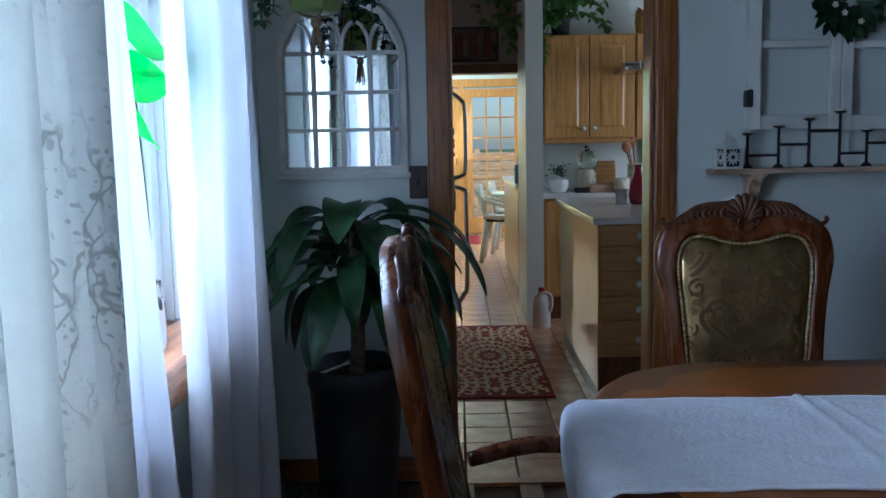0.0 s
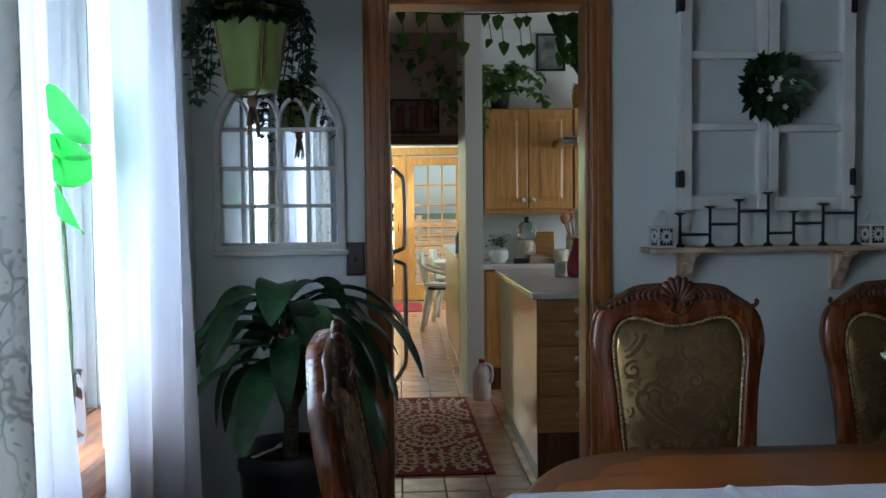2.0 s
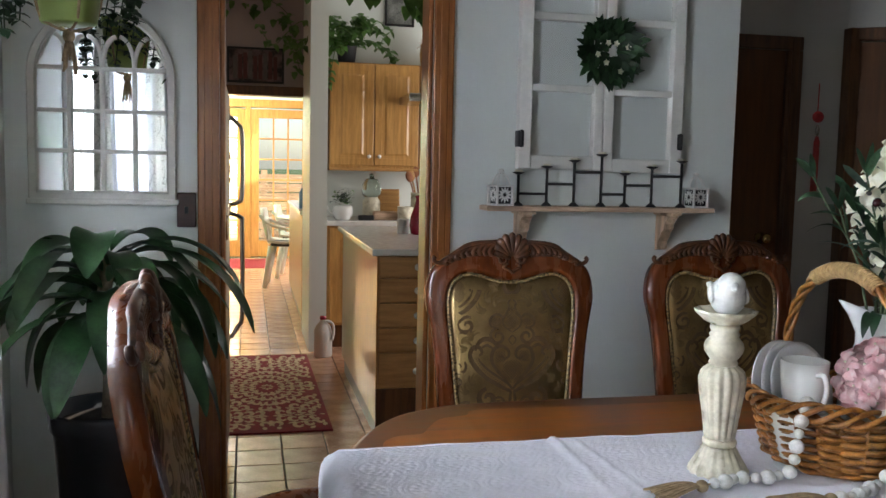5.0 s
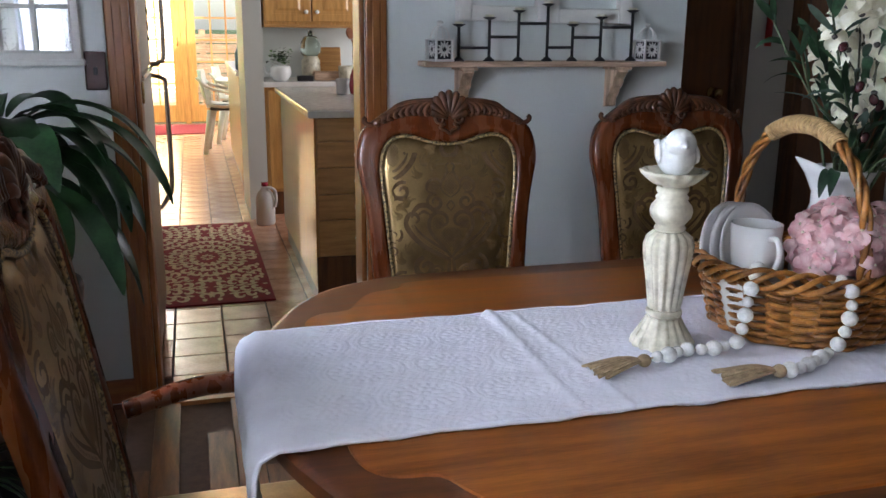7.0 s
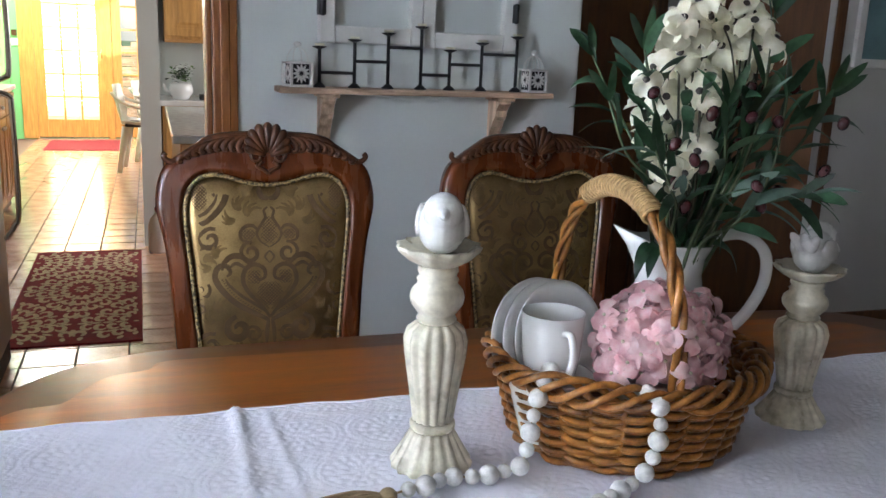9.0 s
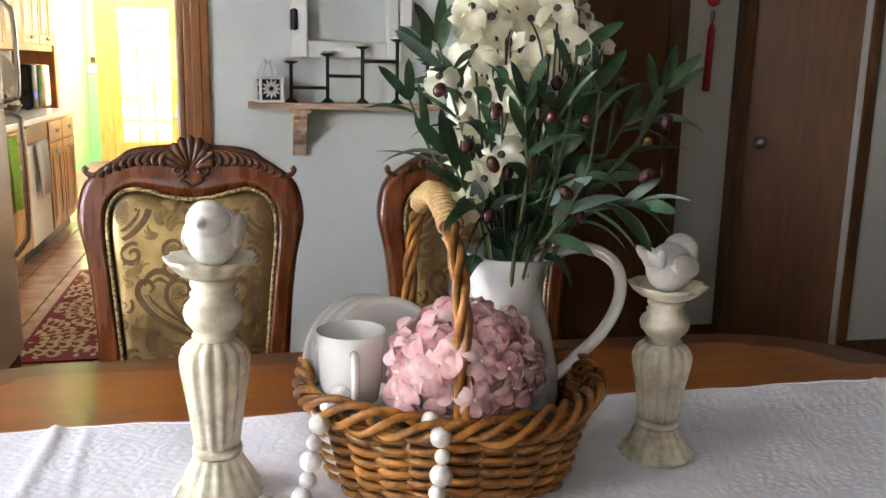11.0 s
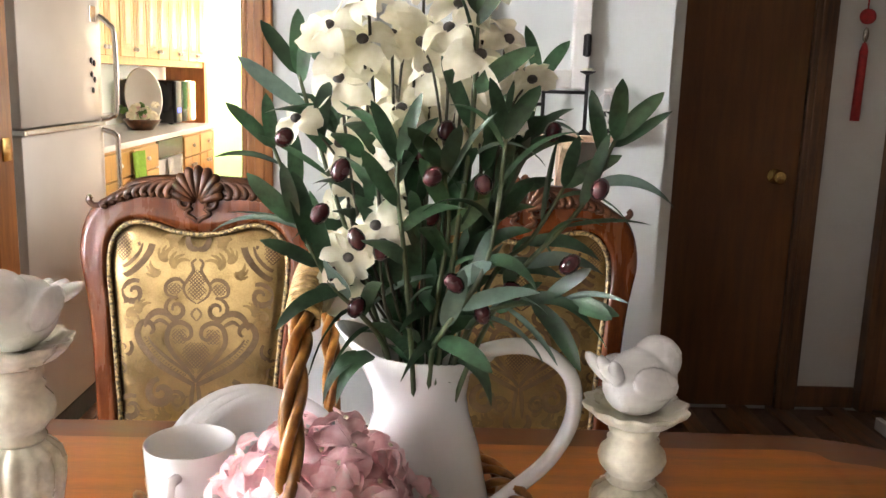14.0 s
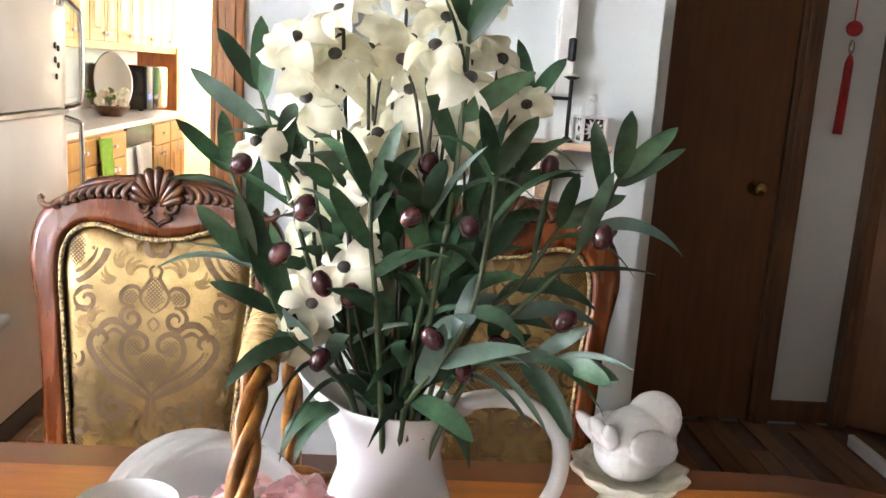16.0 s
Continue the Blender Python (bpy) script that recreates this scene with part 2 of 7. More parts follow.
BERRY = material("olive_fruit", (0.060, 0.015, 0.018), 0.25, vary=0.3, scale=50, coat=0.3)
PETAL = material("cream_petal", (0.88, 0.84, 0.62), 0.7, vary=0.08, scale=40, bump=0.03, tint=(0.90, 0.88, 0.76), through_light=0.4)
PINK = material("pink_petal", (0.92, 0.50, 0.54), 0.7, vary=0.10, scale=45, bump=0.03, tint=(0.94, 0.76, 0.75), through_light=0.5, piece=0.12)
EYE = material("flower_centre", (0.10, 0.09, 0.08), 0.9, vary=0.3, scale=200)
GREENPOT = material("sage_green_plastic", (0.29, 0.37, 0.10), 0.4, vary=0.06, scale=8)
FRIDGE = material("cream_fridge_enamel", (0.62, 0.58, 0.53), 0.35, vary=0.04, scale=6, fine=400, bump=0.06)
CHROME = material("worn_chrome", (0.6, 0.58, 0.55), 0.22, 1.0, vary=0.1, scale=30)
BRASS = material("polished_brass", (0.62, 0.42, 0.16), 0.2, 1.0, vary=0.1, scale=30)
COUNTER = material("white_laminate", (0.74, 0.73, 0.71), 0.2, vary=0.06, scale=30, fine=300, bump=0.01)
RUGR = material("crimson_rug_pile", (0.26, 0.012, 0.022), 0.95, vary=0.2, scale=40, fine=500, bump=0.2)
RUGC = material("cream_rug_pile", (0.74, 0.58, 0.38), 0.95, vary=0.2, scale=60, fine=500, bump=0.2)
RED = material("red_glaze", (0.32, 0.012, 0.04), 0.15, vary=0.06, scale=12, bump=0.0, coat=0.4)
REDSILK = material("red_silk_cord", (0.42, 0.02, 0.02), 0.6, vary=0.2, scale=60)
PLASTIC = material("milky_plastic", (0.70, 0.69, 0.66), 0.35, vary=0.03, scale=10)
MICRO = material("black_appliance", (0.012, 0.012, 0.014), 0.12, vary=0.1, scale=20, bump=0.0)
TOWELG = material("lime_towel", (0.24, 0.42, 0.05), 0.95, vary=0.15, scale=60, fine=400, bump=0.15)
TOWELW = material("white_towel", (0.72, 0.70, 0.68), 0.95, vary=0.08, scale=60, fine=400, bump=0.15)
SHADE = material("alabaster_glass_shade", (0.74, 0.72, 0.62), 0.3, vary=0.14, scale=12, bump=0.0, through_light=0.4)
PHOTO = material("grey_print", (0.20, 0.21, 0.20), 0.3, vary=0.4, scale=7, contrast=2)
PHOTOD = material("dark_print", (0.05, 0.04, 0.04), 0.3, vary=0.7, scale=14, contrast=2, tint=(0.12, 0.07, 0.07))
BOOKD = material("maroon_book_print", (0.10, 0.022, 0.022), 0.5, vary=0.25, scale=20)
BOOKG = material("grey_book_print", (0.13, 0.11, 0.10), 0.5, vary=0.25, scale=20)
BLUEP = material("teal_print", (0.16, 0.28, 0.30), 0.4, vary=0.2, scale=6)
PATCH = material("brown_plate", (0.06, 0.018, 0.014), 0.35, vary=0.2, scale=30)
GRASS = material("garden_grass", (0.07, 0.12, 0.03), 0.95, vary=0.35, scale=2, fine=40, bump=0.2)
GLASS = glass("clear_glass")
JARG = glass("green_tinted_glass", (0.75, 0.88, 0.80))
BLUEB = material("blue_bottle_plastic", (0.12, 0.25, 0.42), 0.3, vary=0.05, scale=10)
YELLOWP = material("yellow_glazed_pot", (0.50, 0.28, 0.05), 0.35, vary=0.1, scale=14)
TERRA = material("dried_terracotta", (0.30, 0.12, 0.06), 0.8, vary=0.2, scale=30)
MIRROR = bpy.data.materials.new("silvered_mirror")
MIRROR.use_nodes = True
_mb = MIRROR.node_tree.nodes["Principled BSDF"]
_mb.inputs["Metallic"].default_value, _mb.inputs["Roughness"].default_value = 1, 0.015
_mb.inputs["Base Color"].default_value = (0.86, 0.88, 0.88, 1)


# ---- building blocks ----
def part(name, bm, mat, parent=None, label="", smooth=True):
    """Links a bmesh as one mesh object under a thing or a part."""
    me = bpy.data.meshes.new(name)
    bmesh.ops.recalc_face_normals(bm, faces=bm.faces)
    if smooth:
        for f in bm.faces:
            f.smooth = True
    bm.to_mesh(me)
    bm.free()
    me.materials.append(mat)
    if smooth == "auto":
        me.set_sharp_from_angle(angle=radians(40))
    ob = new(name, me)
    if parent is not None:
        ob.parent = parent
    if label:
        ob["label"] = label
    return ob


def thing(name, at, label, category, group="", rz=0, kind=""):
    ob = new(name)
    ob.empty_display_size = 0.05
    ob.matrix_world = pose(*at, 0, 0, rz)
    return tagged(ob, label, category, group, kind)


def box(lo, hi, bevel=0.0, bm=None):
    """An upright box from corner to corner, edges rounded by bevel."""
    bm = bm or bmesh.new()
    size = Vector(hi) - Vector(lo)
    mid = (Vector(hi) + Vector(lo)) / 2
    got = bmesh.ops.create_cube(bm, size=1, matrix=Matrix.Translation(mid) @ Matrix.Diagonal((*size, 1)))
    if bevel:
        edges = list({e for v in got["verts"] for e in v.link_edges})
        bmesh.ops.bevel(bm, geom=edges, offset=min(bevel, min(size) * 0.45), segments=2, profile=0.5, affect="EDGES")
    return bm


def lathe(profile, seg=32, bm=None, at=(0, 0, 0), flute=None, squash=(1, 1)):
    """A turned body round z from (radius, height) pairs. flute(height, angle) scales the radius."""
    bm = bm or bmesh.new()
    rings = []
    for r, z in profile:
        ring = []
        for i in range(seg):
            a = 2 * math.pi * i / seg
            k = r * (flute(z, a) if flute else 1)
            ring.append(bm.verts.new((at[0] + k * math.cos(a) * squash[0], at[1] + k * math.sin(a) * squash[1], at[2] + z)))
        rings.append(ring)
    for p, q in zip(rings, rings[1:]):
        for i in range(seg):
            bm.faces.new((p[i], p[(i + 1) % seg], q[(i + 1) % seg], q[i]))
    if profile[0][0] > 1e-4:
        bm.faces.new(rings[0][::-1])
    if profile[-1][0] > 1e-4:
        bm.faces.new(rings[-1])
    bmesh.ops.remove_doubles(bm, verts=bm.verts, dist=1e-5)
    return bm


def tube(pts, radius, sides=8, bm=None, closed=False, flat=1.0, normal=None):
    """A rod along points. radius: a number or one for each point."""
    bm = bm or bmesh.new()
    pts = [Vector(p) for p in pts]
    n = len(pts)
    rad = radius if isinstance(radius, (list, tuple)) else [radius] * n
    rings = []
    side = None
    for i, p in enumerate(pts):
        a = pts[i - 1] if i or closed else p
        b = pts[(i + 1) % n] if i < n - 1 or closed else p
        d = (b - a).normalized()
        if side is None:
            ref = Vector(normal) if normal else (Vector((0, 0, 1)) if abs(d.z) < 0.9 else Vector((1, 0, 0)))
            side = d.cross(ref).normalized()
        else:
            side = (side - d * side.dot(d)).normalized()
        up = side.cross(d)
        rings.append([bm.verts.new(p + (side * math.cos(2 * math.pi * k / sides) + up * flat * math.sin(2 * math.pi * k / sides)) * rad[i])
                      for k in range(sides)])
    pairs = list(zip(rings, rings[1:])) + ([(rings[-1], rings[0])] if closed else [])
    for p, q in pairs:
        for k in range(sides):
            bm.faces.new((p[k], p[(k + 1) % sides], q[(k + 1) % sides], q[k]))
    if not closed:
        bm.faces.new(rings[0][::-1])
        bm.faces.new(rings[-1])
    return bm


def ball(at, radii, bm=None, turn=None, seg=16):
    bm = bm or bmesh.new()
    m = Matrix.Translation(at) @ (turn.to_4x4() if turn else Matrix()) @ Matrix.Diagonal((*radii, 1))
    bmesh.ops.create_uvsphere(bm, u_segments=seg, v_segments=max(6, seg // 2), radius=1, matrix=m)
    return bm


def smooth_path(pts, steps=8, closed=False):
    """Catmull-Rom through the points."""
    p = [Vector(q) for q in pts]
    n = len(p)
    out = []
    for i in range(n if closed else n - 1):
        a, b, c, d = ((p[(i - 1) % n], p[i], p[(i + 1) % n], p[(i + 2) % n]) if closed
                      else (p[max(i - 1, 0)], p[i], p[i + 1], p[min(i + 2, n - 1)]))
        for k in range(steps):
            t = k / steps
            out.append(0.5 * ((2 * b) + (c - a) * t + (2 * a - 5 * b + 4 * c - d) * t * t + (3 * b - a - 3 * c + d) * t ** 3))
    if not closed:
        out.append(p[-1])
    return out


def blade(bm, base, way, up, length, width, droop=0.0, fold=0.25, seg=5, twist=0.0, tip=0.5, full=0.7):
    """A leaf: pointed at both ends, folded along its midrib, bending down by droop."""
    base, way, up = Vector(base), Vector(way).normalized(), Vector(up)
    side = way.cross(up)
    side = side.normalized() if side.length > 1e-4 else Vector((1, 0, 0))
    up = side.cross(way).normalized()
    rows = []
    p, d = base.copy(), way.copy()
    for i in range(seg + 1):
        t = i / seg
        w = width * 0.5 * (math.sin(math.pi * min(1, t ** (tip * 1.4 if t else 1) * 0.97 + 0.03)) ** full if 0 < i < seg else 0.08)
        a = twist * t
        s = side * math.cos(a) + up * math.sin(a)
        nrm = s.cross(d).normalized()
        rows.append((bm.verts.new(p - s * w + nrm * w * fold), bm.verts.new(p), bm.verts.new(p + s * w + nrm * w * fold)))
        d = (d + Vector((0, 0, -1)) * droop / seg).normalized()
        p = p + d * length / seg
    for a, b in zip(rows, rows[1:]):
        bm.faces.new((a[0], a[1], b[1], b[0]))
        bm.faces.new((a[1], a[2], b[2], b[1]))
    return bm


def spiral(c, r, turns, start, sense=1, n=18, shrink=0.25):
    """Points of a scroll in the x-z plane."""
    out = []
    for i in range(n + 1):
        t = i / n
        a = start + sense * turns * 2 * math.pi * t
        k = r * (1 - (1 - shrink) * t)
        out.append(Vector((c[0] + k * math.cos(a), 0, c[1] + k * math.sin(a))))
    return out


def wall(name, lo, hi, mat=WALL, holes=(), axis="y"):
    """A wall slab; holes are (a0, a1, z0, z1) along its length, cut right through."""
    bm = bmesh.new()
    along = 0 if axis == "y" else 1
    cuts_a = sorted({lo[along], hi[along], *[h for q in holes for h in q[:2]]})
    cuts_z = sorted({lo[2], hi[2], *[h for q in holes for h in q[2:]]})
    for a0, a1 in zip(cuts_a, cuts_a[1:]):
        for z0, z1 in zip(cuts_z, cuts_z[1:]):
            am, zm = (a0 + a1) / 2, (z0 + z1) / 2
            if any(q[0] < am < q[1] and q[2] < zm < q[3] for q in holes):
                continue
            l, h = list(lo), list(hi)
            l[along], h[along], l[2], h[2] = a0, a1, z0, z1
            box(l, h, 0, bm)
    bmesh.ops.remove_doubles(bm, verts=bm.verts, dist=1e-5)
    inner = [f for f in bm.faces if sum(1 for g in bm.faces if g is not f and (g.calc_center_median() - f.calc_center_median()).length < 1e-4)]
    bmesh.ops.delete(bm, geom=inner, context="FACES")
    return tagged(part(name, bm, mat, smooth=False), kind="structure")


# ---- structure ----
def slab(name, lo, hi, mat, bevel=0.0):
    return tagged(part(name, box(lo, hi, bevel), mat, smooth=False), kind="structure")


slab("ground", (-300, -300, -0.35), (300, 300, -0.3), GRASS)
floor_dining = slab("floor_dining", (-0.8, -1.6, -0.2), (4.6, 3.385, -0.016), GROUT)
floor_hall = slab("floor_hall", (2.0, 3.385, -0.2), (4.6, 4.7, -0.016), GROUT)
floor_kitchen = slab("floor_kitchen", (-1.25, 3.385, -0.2), (2.0, 12.75, -0.008), GROUT)
floor_side = slab("floor_kitchen_side", (2.0, 4.7, -0.2), (3.0, 12.75, -0.008), TILE)
slab("threshold", (0.03, 3.36, -0.012), (0.78, 3.41, 0.004), PINE_X)
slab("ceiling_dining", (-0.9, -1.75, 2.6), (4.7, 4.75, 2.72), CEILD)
kceil = wall("ceiling_kitchen", (-1.35, 4.75, 2.68), (3.0, 10.60, 2.78), CEIL)
slab("ceiling_entry", (-1.35, 3.55, 2.6), (1.98, 4.75, 2.72), CEIL)
# unseen slanting skylight over the garden doors, added for the sun patch: an opening cut right through the ceiling
bm = bmesh.new()
edge = [(-1.35, 10.60), (3.0, 10.60), (3.0, 12.8), (-1.35, 12.8)]
hole = [(-0.98, 10.95), (-0.19, 11.21), (-0.13, 11.77), (-0.98, 11.42)]
low_o, low_i = [bm.verts.new((*p, 2.68)) for p in edge], [bm.verts.new((*p, 2.68)) for p in hole]
top_o, top_i = [bm.verts.new((*p, 2.78)) for p in edge], [bm.verts.new((*p, 2.78)) for p in hole]
for k in range(4):
    m = (k + 1) % 4
    bm.faces.new((low_o[k], low_i[k], low_i[m], low_o[m]))
    bm.faces.new((top_o[k], top_o[m], top_i[m], top_i[k]))
    bm.faces.new((low_i[k], top_i[k], top_i[m], low_i[m]))
    bm.faces.new((low_o[k], low_o[m], top_o[m], top_o[k]))
tagged(part("ceiling_garden", bm, CEIL, smooth=False), kind="structure")

# dining room: north wall with the kitchen doorway
wall("wall_north", (-0.8, 3.42, -0.1), (2.0, 3.55, 2.6), WALL, [(0.03, 0.78, -0.1, 2.066)])
wall("wall_west", (-0.8, -1.6, -0.1), (-0.66, 3.42, 2.6), WALL, [(0.15, 2.37, 0.80, 1.93)], "x")
wall("wall_south", (-0.8, -1.75, -0.1), (4.6, -1.6, 2.6), DIMWALL, [(-0.58, 0.48, 0.8, 2.05)])
wall("wall_east", (4.6, -1.75, -0.1), (4.7, 4.7, 2.6), DIMWALL, axis="x")
wall("wall_hall_west", (2.0, 3.55, -0.1), (2.07, 4.32, 2.6), WALL, axis="x")
wall("wall_hall_north", (2.0, 4.32, -0.1), (4.7, 4.7, 2.6), HALLDIM)
wall("wall_hall_east", (3.56, 3.98, -0.1), (4.6, 4.1, 2.6), HALLDIM)
slab("baseboard_north", (-0.66, 3.403, 0.0), (-0.022, 3.42, 0.085), PINE_X, 0.004)
slab("baseboard_north_2", (0.872, 3.403, 0.0), (2.0, 3.42, 0.085), PINE_X, 0.004)
slab("baseboard_hall", (2.875, 4.303, 0.0), (3.13, 4.32, 0.09), DOORF, 0.004)
slab("baseboard_east", (3.565, 3.963, 0.0), (4.6, 3.98, 0.09), DOORF, 0.004)

# casing of the kitchen doorway
door_casing = thing("doorway_casing", (0.405, 3.42, 0), "varnished pine casing round an open kitchen doorway", "door frame", kind="structure")


def casing(parent, x0, x1, top, y, w, depth, mat, matx, jamb):
    """Side and head boards with a moulded face, and the jamb lining of an opening."""
    def board(name, lo, hi, m):
        bm = box(lo, hi, 0.006)
        part(name, bm, m, parent, smooth=False)
    ox, oy = parent.matrix_world.translation.x, parent.matrix_world.translation.y
    for name, a, b in (("side_board", x0 - w, x0), ("side_board", x1, x1 + w)):
        board(name, (a - ox, y - depth - oy, 0), (b - ox, y - oy, top), mat)
        mid = (a + b) / 2 - ox
        board("moulding", (mid - 0.014, y - depth - 0.006 - oy, 0), (mid + 0.014, y - depth - oy, top + w / 2), mat)
    board("head_board", (x0 - w - ox, y - depth - oy, top), (x1 + w - ox, y - oy, top + w), matx)
    board("jamb", (x0 - ox, y - oy, 0), (x0 + 0.018 - ox, y + jamb - oy, top), mat)
    board("jamb", (x1 - 0.018 - ox, y - oy, 0), (x1 - ox, y + jamb - oy, top), mat)
    board("head_jamb", (x0 + 0.018 - ox, y - oy, top - 0.018), (x1 - 0.018 - ox, y + jamb - oy, top), matx)


casing(door_casing, 0.03, 0.78, 2.065, 3.42, 0.075, 0.018, PINE, PINE_X, 0.13)
strike = part("strike_plate", box((0.0, 0.0, 0.0), (0.006, 0.05, 0.07), 0.002), BRASS, door_casing)
strike.location = (0.393 - 0.75 + 0.0, 0.05, 1.02)


# hall doors
def flush_door(name, at, rz, width, height, label, knob_x, knob_mat):
    d = thing(name, at, label, "door", rz=rz, kind="structure")
    part("leaf", box((0, 0, 0.01), (width, 0.04, height), 0.003), DOORW, d, smooth=False)
    kn = part("knob", lathe([(0.0, -0.075), (0.02, -0.074), (0.028, -0.06), (0.024, -0.045), (0.011, -0.035), (0.011, -0.012), (0.03, -0.008), (0.03, 0)], 20), knob_mat, d, "round metal knob")
    kn.matrix_basis = pose(knob_x, 0, 0.97, -90, 0, 0)
    return d


flush_door("door_1", (2.14, 4.285, 0), 0, 0.64, 1.92, "closed dark walnut flush door with brass knob", 0.548, BRASS)
hall_casing = thing("door_casing_1", (2.46, 4.32, 0), "dark stained wooden door casing in the hall", "door frame", kind="structure")
for lo, hi in (((0.322, -0.05, 0), (0.412, 0, 1.922)), ((0.345, -0.058, 0), (0.385, -0.05, 1.985)), ((-0.388, -0.05, 0), (-0.322, 0, 1.922)), ((-0.388, -0.05, 1.922), (0.412, 0, 1.99))):
    part("board", box(lo, hi, 0.006), DOORF, hall_casing, smooth=False)
flush_door("door_2", (3.19, 4.27, 0), -34, 0.46, 1.98, "dark walnut flush door with metal knob in the hall corner", 0.07, CHROME)
casing2 = thing("door_casing_2", (3.13, 4.3, 0), "dark stained casing beside the corner door", "door frame", kind="structure")
part("board", box((0.0, -0.05, 0), (0.06, 0.02, 2.05), 0.006), DOORF, casing2, smooth=False)
part("board", box((0.435, -0.33, 0), (0.49, -0.29, 2.05), 0.006), DOORF, casing2, smooth=False)
bmh = box((0.0, -0.02, 1.985), (0.53, 0.02, 2.05), 0.006)
bmesh.ops.transform(bmh, matrix=pose(0.03, -0.02, 0, 0, 0, -34), verts=bmh.verts)
part("head_board", bmh, DOORF, casing2, smooth=False)
bmw = box((0, 0.03, 2.05), (0.6, 0.10, 2.6))
wh = part("wall_over_door", bmw, HALLDIM, smooth=False)
wh.matrix_world = pose(3.13, 4.30, 0, 0, 0, -34)
tagged(wh, kind="structure")

# kitchen shell
# unseen piece, added to stop sun leaking through the corner onto the rug
wall("wall_sun_stop", (-1.25, 3.42, -0.1), (-0.8, 3.55, 2.7), WALL)
wall("wall_kitchen_west", (-1.25, 3.55, -0.1), (-1.0, 8.92, 2.7), WALL, axis="x")
wall("wall_garden_west", (-1.25, 8.92, -0.1), (-1.0, 12.6, 2.7), GREEN, axis="x")
# east openings are unseen, added for the nook and kitchen lamps
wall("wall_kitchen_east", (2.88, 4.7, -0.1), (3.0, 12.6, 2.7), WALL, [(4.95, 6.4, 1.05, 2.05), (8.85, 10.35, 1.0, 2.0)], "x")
wall("wall_kitchen_back", (0.66, 7.0, -0.1), (2.9, 7.12, 2.7), WALL)
wall("wall_partition", (0.54, 6.33, -0.1), (0.66, 7.12, 2.7), WALL, axis="x")
wall("wall_over_opening", (-1.0, 7.12, 1.87), (0.66, 7.24, 2.7), MAUVE)
slab("beam", (-1.0, 7.09, 1.81), (0.54, 7.25, 1.88), DOORF, 0.004)
wall("wall_garden", (-1.25, 12.6, -0.1), (3.0, 12.72, 2.7), GREEN, [(-0.78, 1.04, 0.0, 2.06), (-1.24, -1.02, 0.35, 1.98)])
slab("frieze_garden", (-1.0, 12.575, 2.17), (2.9, 12.6, 2.68), CEIL)

# garden doors with glazing bars
def french_door(name, x0, x1, label):
    d = thing(name, ((x0 + x1) / 2, 12.6, 0), label, "door", "garden doors", kind="structure")
    hw = (x1 - x0) / 2
    z0, z1 = 0.02, 2.04
    for lo, hi, m in (((-hw, 0, z0), (-hw + 0.11, 0.045, z1), LIGHTOAK), ((hw - 0.11, 0, z0), (hw, 0.045, z1), LIGHTOAK)):
        part("stile", box(lo, hi, 0.005), m, d, smooth=False)
    part("rail", box((-hw + 0.11, 0, z0), (hw - 0.11, 0.045, z0 + 0.22), 0.005), LIGHTOAK, d, smooth=False)
    part("rail", box((-hw + 0.11, 0, z1 - 0.12), (hw - 0.11, 0.045, z1), 0.005), LIGHTOAK, d, smooth=False)
    gw = 2 * (hw - 0.11)
    for i in (1, 2):
        x = -hw + 0.11 + gw * i / 3
        part("glazing_bar", box((x - 0.011, 0.008, z0 + 0.22), (x + 0.011, 0.038, z1 - 0.12), 0.003), LIGHTOAK, d, smooth=False)
    for i in range(1, 6):
        z = z0 + 0.22 + (z1 - z0 - 0.34) * i / 6
        part("glazing_bar", box((-hw + 0.11, 0.010, z - 0.011), (hw - 0.11, 0.036, z + 0.011), 0.003), LIGHTOAK, d, smooth=False)
    pane = part("pane", box((-hw + 0.11, 0.021, z0 + 0.22), (hw - 0.11, 0.025, z1 - 0.12)), GLASS, d, smooth=False)
    pane.visible_shadow = False
    hd = part("handle", tube([(hw - 0.05, -0.05, 1.0), (hw - 0.05, -0.05, 1.12)], 0.008), BRASS, d)
    return d


french_door("garden_door_1", -0.72, 0.10, "sunlit honey oak glazed door to the garden")
french_door("garden_door_2", 0.17, 0.98, "honey oak glazed door with small panes")
gc = thing("garden_door_casing", (0.13, 12.6, 0), "honey oak casing round the garden doors", "door frame", kind="structure")
for lo, hi in (((-1.02, -0.02, 0), (-0.85, 0.06, 2.06)), ((0.85, -0.02, 0), (1.02, 0.06, 2.06)), ((-0.03, -0.02, 0), (0.04, 0.06, 2.06)), ((-1.02, -0.02, 2.06), (1.02, 0.06, 2.17))):
    part("board", box(lo, hi, 0.006), LIGHTOAK, gc, smooth=False)
sw = thing("side_window_casing", (-1.13, 12.6, 0), "honey oak framed window beside the garden doors", "window", kind="structure")
for lo, hi in (((-0.17, -0.02, 0.28), (-0.10, 0.06, 2.05)), ((0.06, -0.02, 0.28), (0.13, 0.06, 2.05)), ((-0.10, -0.02, 0.28), (0.06, 0.06, 0.36)), ((-0.10, -0.02, 1.97), (0.06, 0.06, 2.05))):
    part("board", box(lo, hi, 0.006), LIGHTOAK, sw, smooth=False)

# weathered board fence standing in the garden
FENCE = wood("weathered_fence_board", (0.30, 0.19, 0.11), (0.44, 0.31, 0.20), 0, 0.8, scale=5, piece=0.15)
fence = thing("garden_fence", (0.4, 15.2, -0.3), "weathered brown fence of horizontal boards in the garden", "fence")
